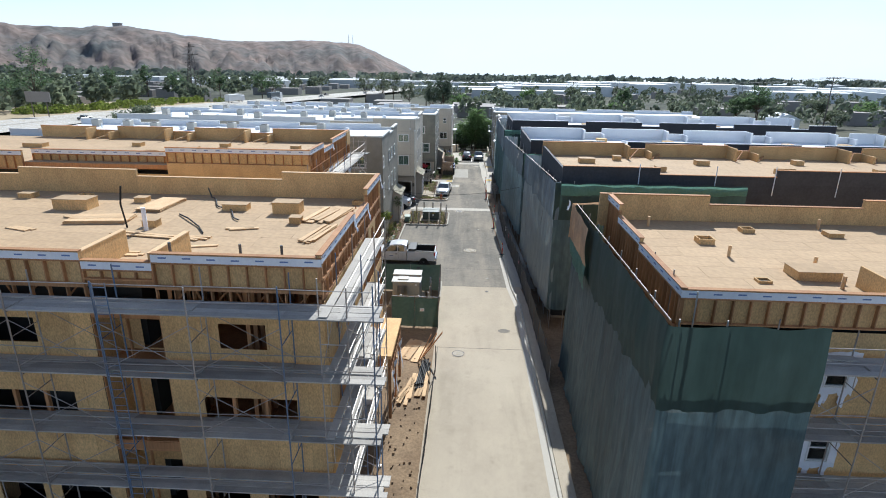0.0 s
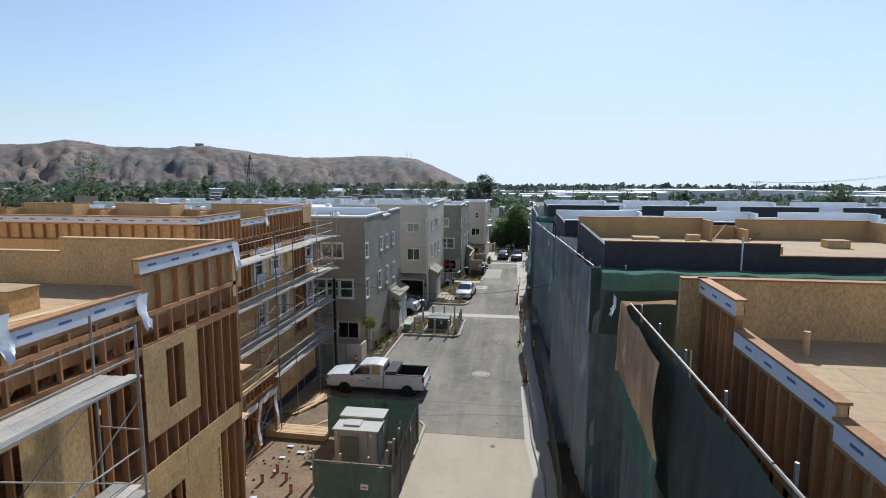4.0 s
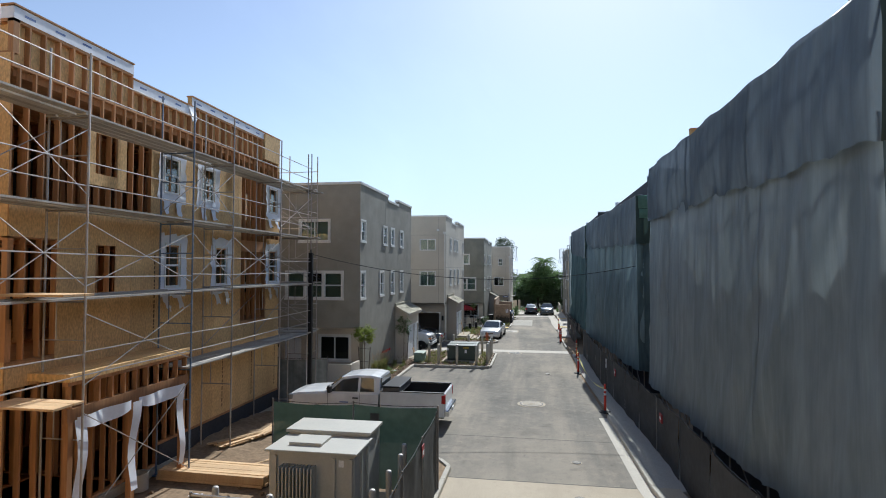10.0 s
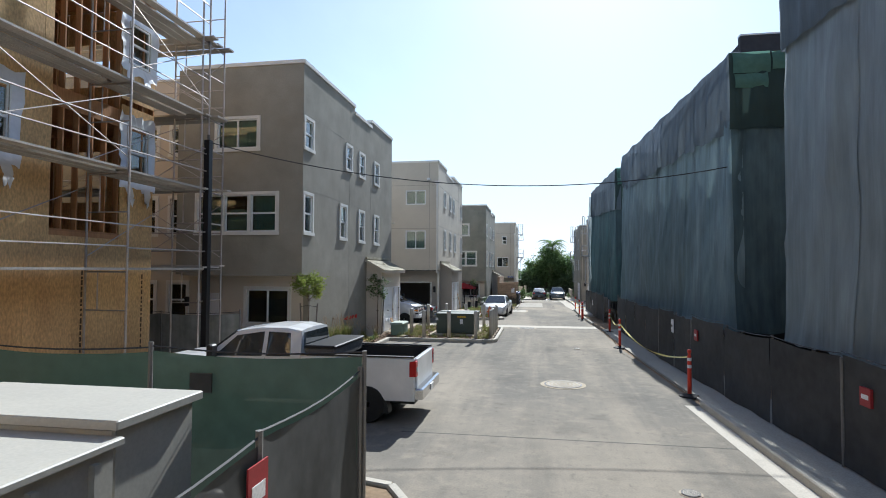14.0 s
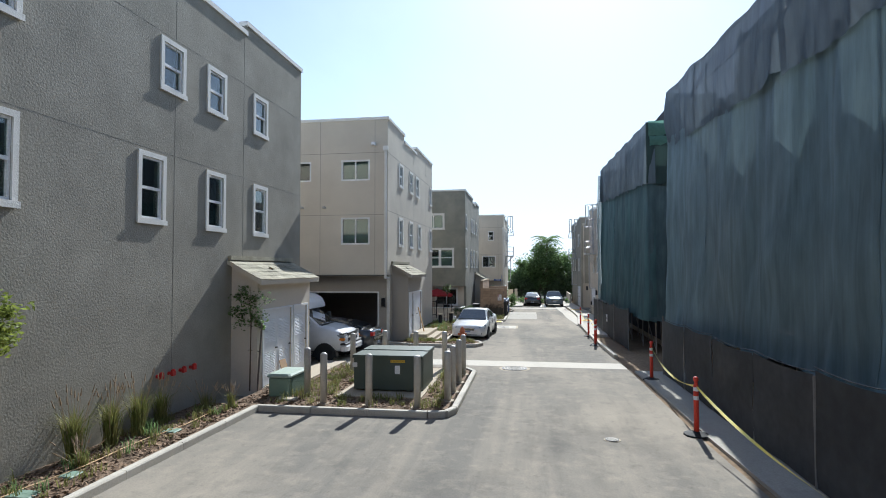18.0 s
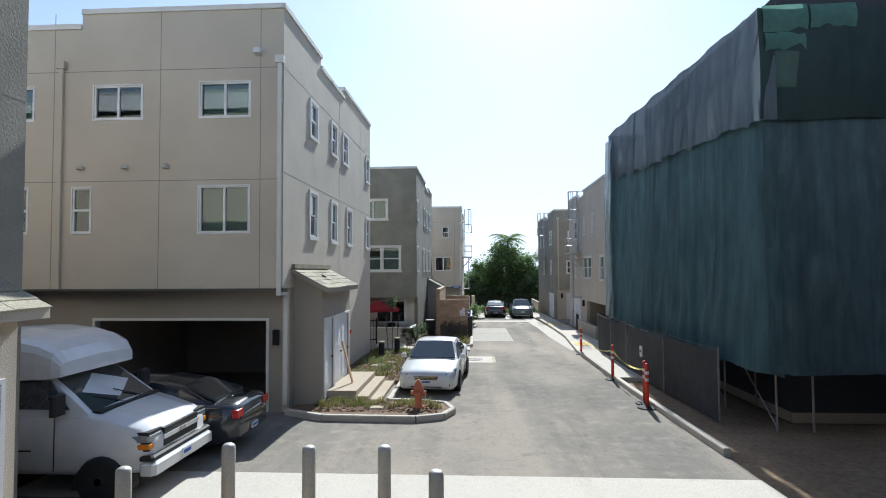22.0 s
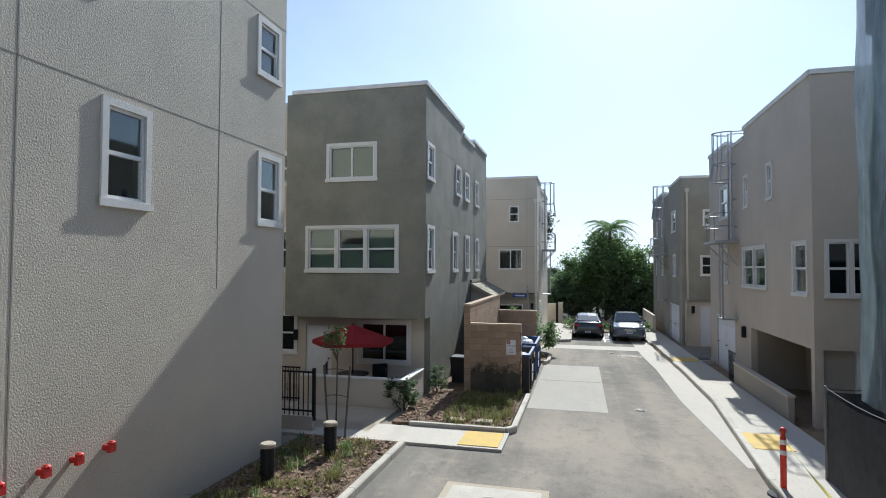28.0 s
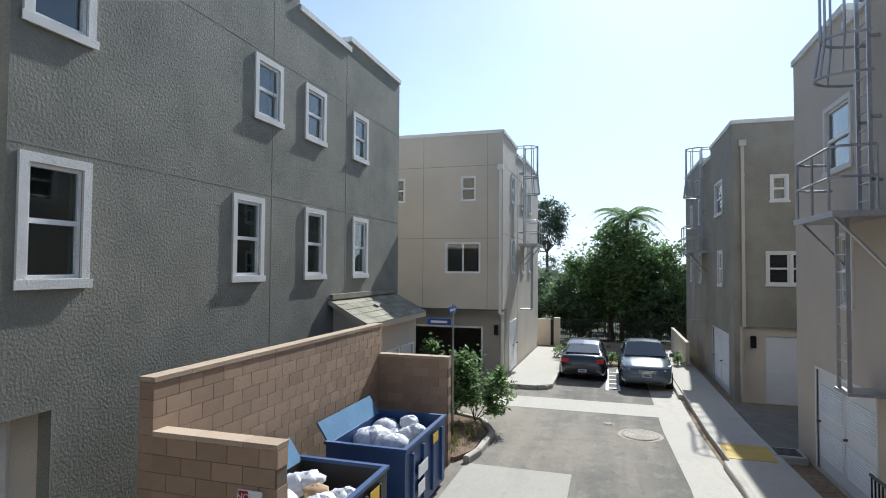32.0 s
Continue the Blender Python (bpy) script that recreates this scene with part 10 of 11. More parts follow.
part("print_bar", Mesh().box(-2.7, 40.876, 1.33, -2.5, 40.8795, 1.38), M["sign_red"], nt)

# worn patch and notices nearer the drive
single("street_patch", Mesh().prism([(3.05 + (0.42 + 0.1 * noise.noise((i * 0.9, 1, 0))) * math.cos(2 * math.pi * i / 16), 40.8 + (0.3 + 0.1 * noise.noise((i * 0.7, 4, 0))) * math.sin(2 * math.pi * i / 16)) for i in range(16)], -0.02, 0.004), M["asphalt"], (3.05, 40.8, 0), "dark round patch in the concrete drive", kind="structure")
for x, y in ((-7.9, 42.9), (-7.6, 43.8), (-6.3, 42.3), (-6.9, 43.2)):
    ps = thing("pipe_stub", (x, y, 0), "rusty capped pipe standing out of the soil", "pipe", "pipe stubs")
    part("pipe", Mesh().lathe([(0.075, -0.1), (0.075, 0.32), (0.06, 0.34)], (x, y, 0), 12), M["hydrant"], ps)
    part("cap", Mesh().lathe([(0.085, 0.30), (0.085, 0.36), (0.05, 0.38)], (x, y, 0), 12), M["iron"], ps)
nt = thing("fence_notice", (-1.62, 45.2, 1.7), "small dull red notice on the transformer fence", "notice", "fence notices")
part("sheet", Mesh().box(-1.607, 45.0, 1.74, -1.595, 45.24, 2.02), M["sign_red"], nt)
part("print_bar", Mesh().box(-1.5945, 45.04, 1.80, -1.591, 45.20, 1.9), M["sign_white"], nt)
nt = thing("fence_notice", (-3.4, 47.33, 1.95), "dark patch sewn on the green fence screen", "patch", "fence notices")
part("patch", Mesh().box(-3.52, 47.285, 1.9, -3.27, 47.30, 2.1), M["fence_net"], nt)
dv = thing("drain_box", (5.16, 106.6, -0.45), "square drain box with an iron grate in the pavement", "drain")
part("frame", Mesh().bevel(4.75, 106.3, -0.6, 5.45, 107.0, -0.36, 0.02), M["gutter"], dv)
for i in range(7):
    part("grate_bar", Mesh().box(4.85, 106.38 + 0.08 * i, -0.36, 5.35, 106.42 + 0.08 * i, -0.345), M["iron"], dv)

# ---- land and distance ----
def land_z(x, y):
    return -0.12 - 0.0145 * min(max(y - 72.0, 0.0), 56.0) - 0.021 * max(y - 128.0, 0.0)


def smooth(a):
    a = min(max(a, 0.0), 1.0)
    return a * a * (3 - 2 * a)


def land_point(u, v):
    a = 2 * math.pi * u
    r = 9000 * v ** 4
    x, y = r * math.sin(a), 60 + r * math.cos(a)
    return (x, y, land_z(x, y) - 0.05 + (0.9 * noise.noise((x / 70, y / 70, 0)) - 0.9 if r > 190 else 0.0))


single("ground", Mesh().grid(96, 40, land_point), M["land"], (0, 60, -0.2), "dry valley floor reaching to the hills", kind="structure", smooth=True)


def crest(az):
    """Elevation in degrees of the near ridge against the sky."""
    e = 1.55 + 0.7 * smooth((-21 - az) / 9) + 0.5 * math.exp(-((az + 41) / 2.0) ** 2) + 0.25 * math.exp(-((az + 31) / 2.2) ** 2) + 0.2 * math.exp(-((az + 15) / 3.5) ** 2)
    e += 0.12 * noise.noise((az * 0.9, 3, 0)) + 0.05 * noise.noise((az * 4, 7, 0))
    return -2.6 + (e + 2.6) * (0.68 * smooth((-3.0 - az) / 9.0) + 0.32 * smooth((2.0 - az) / 9.0))


def ridge_point(u, v):
    az = -95 + 97 * u
    r = 1150 + 1100 * v
    top = 1650.0
    w = smooth((r - 1150) / (top - 1150)) if r < top else 1 - 0.45 * (r - top) / 600
    q = (az * 0.42 + 0.5 * noise.noise((az * 0.3, r / 300, 1)), r / 190 + 0.6 * noise.noise((az * 0.5, r / 120, 6)), 2.0)
    ravine = 0.6 * abs(noise.noise(q)) + 0.35 * abs(noise.noise((q[0] * 2.7, q[1] * 2.2, 5))) + 0.22 * abs(noise.noise((q[0] * 6.5, q[1] * 5, 9)))
    cut = 0.5 * (0.25 - ravine) * math.sin(math.pi * min(w, 1.0)) ** 0.8 * (1.15 - 0.5 * w) if r < top else 0.0
    zc = 16 + top * math.tan(radians(crest(az)))
    zb = land_z(0, 6 + 1150 * math.cos(radians(az))) - 8
    x, y = r * math.sin(radians(az)), 6 + r * math.cos(radians(az))
    return (x, y, zb + (zc - zb) * max(0.0, w - cut))


single("backdrop_ridge", Mesh().grid(420, 60, ridge_point), M["hill"], (-900, 1200, 0), "dry reddish-brown ridge with brushy ravines", kind="structure", smooth=True)
tw = thing("hilltop_building", (-1010, 1180, 95), "small pale building on the ridge", "building")
aa = radians(-31.1)
hx, hy = 1655 * math.sin(aa), 6 + 1655 * math.cos(aa)
hz = 16 + 1650 * math.tan(radians(crest(-31.1)))
part("wall", Mesh().box(hx - 9, hy - 6, hz - 12, hx + 9, hy + 6, hz + 6), M["far_wall"], tw)
part("roof", Mesh().box(hx - 10, hy - 7, hz + 6, hx + 10, hy + 7, hz + 7), M["far_roof"], tw)
for az in (-11.6, -11.2):
    a = radians(az)
    mx, my, mz = 1650 * math.sin(a), 6 + 1650 * math.cos(a), 16 + 1650 * math.tan(radians(crest(az)))
    ms = thing("radio_mast", (mx, my, mz), "slender radio mast on the ridge", "mast", "radio masts")
    part("mast", Mesh().tube((mx, my, mz - 10), (mx, my, mz + 22), 0.9, 5, 0.4), M["pole"], ms)


def far_point(u, v):
    az = -24 + 70 * u
    e = 0.55 * math.exp(-((az + 7) / 5.0) ** 2) + 0.25 * math.exp(-((az - 1) / 4.0) ** 2) - 1.35
    e += 1.0 * math.exp(-((az - 23) / 3.6) ** 2) + 0.5 * math.exp(-((az - 16.5) / 4.0) ** 2) + 0.35 * math.exp(-((az - 28) / 4.0) ** 2) + 0.9 * math.exp(-((az + 9) / 3.0) ** 2)
    e += 0.05 * noise.noise((az * 1.3, 1, 0)) + 0.03 * noise.noise((az * 5, 4, 0))
    r = 6500 + 1500 * v
    x, y = r * math.sin(radians(az)), 6 + r * math.cos(radians(az))
    zb = land_z(x, y) - 30
    return (x, y, zb + (16 + 7300 * math.tan(radians(e)) - zb) * smooth(v * 1.85) * (1 if v < 0.55 else 1 - 0.3 * (v - 0.55)))


# haze is in the mountains' base colour, there is no air between
single("backdrop_mountains", Mesh().grid(240, 14, far_point), M["hill_far"], (0, 7000, -60), "far mountains coloured blue-grey for haze on the horizon", kind="structure", smooth=True)


# ---- freeway ----
def bend(pts, n=12):
    """A smooth line through a few plan points."""
    out = []
    p = [Vector(q) for q in pts]
    p = [2 * p[0] - p[1]] + p + [2 * p[-1] - p[-2]]
    for i in range(1, len(p) - 2):
        for k in range(n):
            t = k / n
            out.append(0.5 * ((2 * p[i]) + (p[i + 1] - p[i - 1]) * t + (2 * p[i - 1] - 5 * p[i] + 4 * p[i + 1] - p[i + 2]) * t * t + (3 * p[i] - p[i - 1] - 3 * p[i + 1] + p[i + 2]) * t ** 3))
    return out + [p[-2]]


WAY = bend([(-128, -80), (-126, 60), (-125, 145), (-124, 186), (-119, 230), (-111, 290), (-94, 400), (-58, 650), (-10, 1000)])


def band(d0, d1, lift, lo=0.0, hi=1.0):
    mb = Mesh()
    for i in range(len(WAY) - 1):
        f = i / (len(WAY) - 1)
        if not lo <= f <= hi:
            continue
        q = []
        for k in (i, i + 1):
            a, b = WAY[max(k - 1, 0)], WAY[min(k + 1, len(WAY) - 1)]
            n = Vector(((b - a).y, -(b - a).x)).normalized()
            q.append([(WAY[k] + n * d) for d in (d0, d1)])
        mb.quad(*[(p.x, p.y, land_z(p.x, p.y) + lift) for p in (q[0][0], q[0][1], q[1][1], q[1][0])])
    return mb


single("freeway", band(-13.5, 13.5, 0.9), M["kerb"], (-120, 230, -2), "pale concrete freeway curving through the valley", kind="structure")
single("freeway_verge", band(-60, -13.5, 0.75, 0.1, 0.62), M["dry_grass"], (-150, 200, -2), "dry straw-coloured verge beside the freeway", kind="structure")
for d in (-9.5, -6, -2.5, 2.5, 6, 9.5):
    single("lane_line", band(d - 0.12, d + 0.12, 0.92), M["sign_white"], (-120, 230, -1), "white freeway lane line", kind="structure")
single("median_barrier", band(-0.35, 0.35, 1.7), M["concrete"], (-120, 230, -1), "concrete median barrier of the freeway", kind="structure")


def far_car(i, d, paint, L, H, truck=False):
    a, b = WAY[i], WAY[i + 1]
    t = (b - a).normalized()
    n = Vector((t.y, -t.x))
    c = a + n * d
    z = land_z(c.x, c.y) + 0.92
    turn = math.degrees(math.atan2(t.y, t.x))
    v = thing("freight_truck" if truck else "passing_car", (c.x, c.y, z), "long-haul truck on the freeway" if truck else "small car on the freeway", "truck" if truck else "car", "freeway vehicles", turn)
    if truck:
        part("trailer", Mesh().bevel(-L / 2, -1.25, 1.1, L / 2 - 3.4, 1.25, H, 0.1), M[paint], v, local=True)
        part("cab", Mesh().bevel(L / 2 - 3.0, -1.2, 0.6, L / 2, 1.2, H - 0.6, 0.3), M["white_paint"], v, local=True)
    else:
        part("body", Mesh().bevel(-L / 2, -0.9, 0.3, L / 2, 0.9, 0.85, 0.12), M[paint], v, local=True)
        part("cabin", Mesh().bevel(-L * 0.28, -0.8, 0.85, L * 0.2, 0.8, H, 0.25), M["car_glass"], v, local=True)
    for x in (-L * 0.32, L * 0.32):
        for y in (-0.85, 0.85):
            part("wheel", Mesh().tube((x, y - 0.12, 0.36), (x, y + 0.12, 0.36), 0.36, 10), M["rubber"], v, local=True)


for i, d, pt, L, H, tr in ((33, 7, "dark_paint", 4.7, 1.45, False), (60, -6, "far_roof", 15, 4.0, True), (63, 6, "white_paint", 6.0, 2.3, True), (66, -7, "blue_paint", 14, 4.0, True), (70, 4, "silver_paint", 4.7, 1.5, False), (72, -4, "dark_paint", 5.0, 1.8, False), (75, 7, "white_paint", 4.7, 1.5, False), (78, -6, "white_paint", 9, 3.6, True), (81, 5, "silver_paint", 4.7, 1.5, False)):
    far_car(i, d, pt, L, H, tr)

# lattice tower, billboard, poles
def lattice(at, h, w):
    t = thing("transmission_tower", at, "steel transmission tower with cross arms", "tower")
    for dx, dy in ((-1, -1), (1, -1), (1, 1), (-1, 1)):
        part("leg", Mesh().tube((at[0] + dx * w, at[1] + dy * w, at[2]), (at[0] + dx * w * 0.12, at[1] + dy * w * 0.12, at[2] + h), 0.28, 4, 0.14), M["pole"], t)
    for k in range(9):
        a, b = k / 9, (k + 1) / 9
        wa, wb = w * (1 - 0.88 * a), w * (1 - 0.88 * b)
        for s in (-1, 1):
            part("brace", Mesh().tube((at[0] - s * wa, at[1] - wa, at[2] + h * a), (at[0] + s * wb, at[1] - wb, at[2] + h * b), 0.13, 4), M["pole"], t)
            part("brace", Mesh().tube((at[0] - wa, at[1] - s * wa, at[2] + h * a), (at[0] - wb, at[1] + s * wb, at[2] + h * b), 0.13, 4), M["pole"], t)
    for k, l in ((0.62, 4.2), (0.78, 5.2), (0.93, 3.6)):
        part("cross_arm", Mesh().tube((at[0] - l, at[1], at[2] + h * k), (at[0] + l, at[1], at[2] + h * k), 0.22, 4), M["pole"], t)
    return t


lattice((-184.5, 389, land_z(0, 389)), 33.5, 3.6)
bb = thing("billboard", (-137, 184, land_z(0, 184)), "roadside board on two posts beside the freeway", "billboard")
part("panel", Mesh().box(-141, 183.8, 3.4, -133, 184.2, 6.6), M["far_wall"], bb)
for x in (-139.5, -134.5):
    part("post", Mesh().tube((x, 184, land_z(0, 184)), (x, 184, 3.4), 0.16, 6), M["pole"], bb)


def utility_pole(x, y, h, turn=0.0, arms=2):
    z = land_z(x, y)
    p = thing("utility_pole", (x, y, z), "weathered wooden utility pole with cross-arms", "utility pole", "utility poles", turn)
    part("pole", Mesh().tube((0, 0, 0), (0, 0, h), 0.2, 8, 0.13), M["pole"], p, local=True)
    for k in range(arms):
        zz = h - 0.6 - 1.7 * k
        arm = part("cross_arm", Mesh().box(-2.6 + 0.5 * k, -0.07, zz, 2.6 - 0.5 * k, 0.07, zz + 0.16), M["pole"], p, local=True)
        for i in (-2.3, -1.2, 1.2, 2.3):
            part("insulator", Mesh().lathe([(0.06, 0), (0.09, 0.1), (0.05, 0.28)], (i * (1 - 0.2 * k), 0, zz + 0.16), 6), M["iron"], arm, local=True)
    if arms > 1:
        part("brace", Mesh().tube((0, 0, h - 2.2), (1.6, 0, h - 0.6), 0.06, 4).tube((0, 0, h - 2.2), (-1.6, 0, h - 0.6), 0.06, 4), M["pole"], p, local=True)
    return p


utility_pole(110, 186.6, 17.2, 12)
utility_pole(107, 290, 15.5, 8)
for x, y in ((58, 330), (38, 420), (20, 430), (84, 390), (150, 330), (-20, 520), (4, 610), (60, 560), (200, 420)):
    utility_pole(x, y, 13.5 if x < 140 else 12, 5, 1)
WIRE = thing("power_lines", (110, 186, 14), "thin power lines strung between the poles", "cable")
for o in (-2.3, 0, 2.3):
    for (xa, ya, ha), (xb, yb, hb) in (((110, 186.6, 17.2), (107, 290, 15.5)), ((110, 186.6, 17.2), (116, 60, 17.2))):
        pts = []
        for i in range(15):
            a = i / 14
            za, zb = land_z(0, ya) + ha - 0.2, land_z(0, yb) + hb - 0.2
            pts.append((xa + (xb - xa) * a + o, ya + (yb - ya) * a, za + (zb - za) * a - 1.5 * 4 * a * (1 - a)))
        part("wire", Mesh().path(pts, 0.03, 4), M["cable"], WIRE)


# ---- trees ----
def leaves(mb, c, rad, n, s, rnd, clumps=40, fill=0.35, droop=0.0, low=-0.8):
    """Leaves in clumps over an uneven crown."""
    cs = []
    for i in range(clumps):
        a, b = rnd.uniform(0, 2 * math.pi), math.asin(rnd.uniform(low, 1.0))
        k = (fill + (1 - fill) * rnd.random() ** 0.5) * (0.82 + 0.3 * noise.noise((a * 1.3 + c[0], b * 2, c[1])))
        cs.append((c[0] + rad[0] * k * math.cos(a) * math.cos(b), c[1] + rad[1] * k * math.sin(a) * math.cos(b), c[2] + rad[2] * k * math.sin(b), rnd.uniform(0.16, 0.34)))
    m = sum(rad) / 3
    for i in range(n):
        x, y, z, q = cs[rnd.randrange(clumps)]
        g = [rnd.gauss(0, 0.55) * q * m for _ in range(3)]
        p = Vector((x + g[0], y + g[1], z + g[2] * 0.75))
        u = Vector((rnd.gauss(0, 1), rnd.gauss(0, 1), rnd.gauss(0, 0.6) - droop)).normalized()
        w = u.cross(Vector((rnd.gauss(0, 1), rnd.gauss(0, 1), rnd.gauss(0, 1)))).normalized()
        l, t = s * rnd.uniform(0.6, 1.3), s * rnd.uniform(0.3, 0.55)
        mb.quad(p - u * l * 0.5, p + w * t * 0.5, p + u * l * 0.5, p - w * t * 0.5)
    return cs


def tree(name, at, h, rad, label, leaf="leaf_dark", n=3000, s=0.4, seed=0, clumps=40, trunk=0.2, group="", fill=0.35, stems=1, low=0.35):
    rnd = random.Random(seed)
    t = thing(name, at, label, "tree", group)
    c = (at[0], at[1], at[2] + h - rad[2] * 0.95)
    mb = Mesh()
    cs = leaves(mb, c, rad, n, s, rnd, clumps, fill)
    part("crown", mb, M[leaf], t)
    for k in range(stems):
        wood = Mesh()
        ox, oy = (rnd.uniform(-0.5, 0.5) * rad[0] * 0.6, rnd.uniform(-0.4, 0.4)) if stems > 1 else (0, 0)
        p = Vector((at[0] + ox, at[1] + oy, at[2] - 0.1))
        fork = Vector((at[0] + ox * 1.2, at[1] + oy, at[2] + (h - 2 * rad[2]) * 0.9 + h * 0.12))
        mid = p.lerp(fork, 0.5) + Vector((rnd.uniform(-0.1, 0.1), rnd.uniform(-0.1, 0.1), 0)) * trunk * 3
        wood.tube(p, mid, trunk, 8, trunk * 0.8).tube(mid, fork, trunk * 0.8, 8, trunk * 0.6)
        for x, y, z, q in cs[k::max(3, clumps // 9)]:
            e = Vector((x, y, z))
            bend_ = fork.lerp(e, 0.5) + Vector((0, 0, -0.06 * h * rnd.random()))
            wood.tube(fork, bend_, trunk * 0.42, 5, trunk * 0.26).tube(bend_, e, trunk * 0.26, 5, trunk * 0.08)
        part("trunk", wood, M["bark"], t)
    return t


# the grove at the end of the street
tree("broad_tree", (2.0, 132.6, -0.95), 8.4, (2.9, 2.6, 4.2), "broad dense green tree at the end of the street", "leaf", 12000, 0.34, 3, 120, 0.2, stems=3)
tree("broad_tree", (-0.6, 132.4, -0.95), 6.4, (2.3, 2.2, 3.3), "smaller dense green tree beside the fence", "leaf", 8000, 0.28, 4, 60, 0.13, stems=2)
tree("broad_tree", (4.6, 132.8, -0.95), 7.0, (2.1, 2.2, 3.5), "dense green tree behind the end house", "leaf", 8000, 0.28, 5, 60, 0.14, stems=2)
tree("eucalyptus", (-7.4, 172, -1.9), 16.0, (2.9, 2.9, 4.6), "tall airy grey-green eucalyptus", "leaf_grey", 5200, 0.42, 6, 60, 0.25)
tree("eucalyptus", (-10.6, 176, -1.9), 14.0, (2.4, 2.4, 4.0), "tall airy grey-green eucalyptus", "leaf_grey", 3200, 0.42, 7, 45, 0.22)
tree("broad_tree", (-4.6, 139, -1.1), 4.6, (2.6, 2.0, 2.0), "low dark tree behind the end fence", "leaf_dark", 3200, 0.3, 8, 40, 0.12)


def palm(at, h, n=16, L=1.9, seed=0):
    rnd = random.Random(seed)
    p = thing("palm_tree", at, "feather palm rising above the grove", "palm tree")
    part("trunk", Mesh().tube(at, (at[0], at[1], at[2] + h), 0.16, 10, 0.12), M["bark"], p)
    top = Vector((at[0], at[1], at[2] + h))
    for i in range(n):
        a, up = 2 * math.pi * i * 0.618 + rnd.uniform(-0.2, 0.2), rnd.uniform(0.1, 1.2)
        fr = Mesh()
        prev = top
        for k in range(1, 13):
            s = k / 12
            q = top + Vector((math.cos(a) * L * s, math.sin(a) * L * s, L * (up * s - 1.05 * s * s)))
            fr.tube(prev, q, 0.02 * (1.2 - s), 4)
            side = Vector((-math.sin(a), math.cos(a), 0))
            l = 0.42 * math.sin(math.pi * min(1, 0.12 + 0.9 * s))
            for sg_ in (-1, 1):
                for o in (0.0, 0.5):
                    b = prev.lerp(q, o)
                    tip = b + side * sg_ * l + (q - prev).normalized() * l * 0.5 + Vector((0, 0, -l * 0.45))
                    fr.quad(b, b.lerp(tip, 0.5) + Vector((0, 0, 0.03)) + (q - prev) * 0.12, tip, b.lerp(tip, 0.5) - (q - prev) * 0.12)
            prev = q
        part("frond", fr, M["leaf"], p)


palm((2.35, 132.0, -0.95), 8.1, 34, 2.7, 3)

for i, (x, y, h, w) in enumerate(((-2.6, 130.4, 4.2, 1.5), (-0.6, 131.0, 3.4, 1.4), (3.6, 130.8, 3.8, 1.6), (5.6, 130.6, 4.4, 1.5), (-3.0, 137.5, 3.2, 2.2), (0.8, 138.0, 3.6, 2.4), (3.6, 137.0, 3.4, 2.4), (6.6, 138.0, 3.8, 2.4), (-6.8, 142, 4.2, 2.6), (-10, 150, 5.0, 3.0), (2.2, 146, 5.0, 4.0), (8.6, 144, 5.0, 3.2), (-2.0, 147, 4.6, 3.2))):
    tree("understorey_tree", (x, y, -1.15), h, (w, 1.6, h * 0.52), "low dark shrubby tree under the grove", "leaf_dark", 2600, 0.34, 60 + i, 36, 0.1, "grove")
# end fence, hedge and shrubs
ef = thing("iron_fence", (1, 128.2, -0.85), "black iron picket fence in front of the grove", "fence")
for i in range(76):
    x = -3.4 + 0.12 * i
    part("picket", Mesh().box(x, 128.18, -0.85, x + 0.018, 128.198, 0.62), M["black_metal"], ef)
for z in (-0.65, 0.5):
    part("rail", Mesh().box(-3.5, 128.2, z, 5.8, 128.23, z + 0.04), M["black_metal"], ef)
for x in (-3.5, -1.2, 1.1, 3.4, 5.7):
    part("post", Mesh().box(x - 0.035, 128.16, -0.85, x + 0.035, 128.24, 0.72), M["black_metal"], ef)
sheet("end_bed", rect(-1.7, 118.9, 4.5, 128.0), M["dirt"], "shaded bare bed in front of the end fence", 0.03, 0.2)
sheet("end_walk", rect(-1.0, 122.2, 4.4, 123.4), M["concrete"], "narrow concrete walk across the end bed", 0.08, 0.2)
bw_ = thing("utility_wall", (-2.6, 126, -0.8), "low cream wall with a black gate at the end of the walk", "wall")
part("wall_run", Mesh().box(-3.6, 126.0, -0.9, -2.2, 126.2, 0.75), M["stucco_cream"], bw_)
part("pier", Mesh().box(-2.0, 125.9, -0.9, -1.65, 126.3, 0.85), M["stucco_beige"], bw_)
part("gate", Mesh().box(-2.2, 126.06, -0.85, -2.0, 126.1, 0.7), M["black_metal"], bw_, "narrow black gate")


def shrub(at, rad, n, s, leaf, seed, label="low leafy shrub in the bed", name="shrub"):
    rnd = random.Random(seed)
    t = thing(name, at, label, "shrub", "shrubs")
    mb = Mesh()
    cs = leaves(mb, (at[0], at[1], at[2] + rad[2] * 0.85), rad, n, s, rnd, 22, 0.2)
    part("foliage", mb, M[leaf], t)
    wood = Mesh()
    for x, y, z, q in cs[::4]:
        wood.tube(at, (x, y, z), 0.018, 4, 0.006)
    part("stem", wood, M["bark"], t)
    return t


shrub((-0.95, 120.2, -0.66), (0.5, 0.8, 0.5), 900, 0.12, "leaf", 21)
shrub((-0.55, 119.2, -0.66), (0.4, 0.4, 0.35), 500, 0.12, "leaf", 22)
shrub((1.25, 119.4, -0.66), (0.55, 0.4, 0.35), 600, 0.12, "leaf", 23)
shrub((4.2, 119.6, -0.66), (0.3, 0.6, 0.4), 400, 0.12, "leaf", 24)
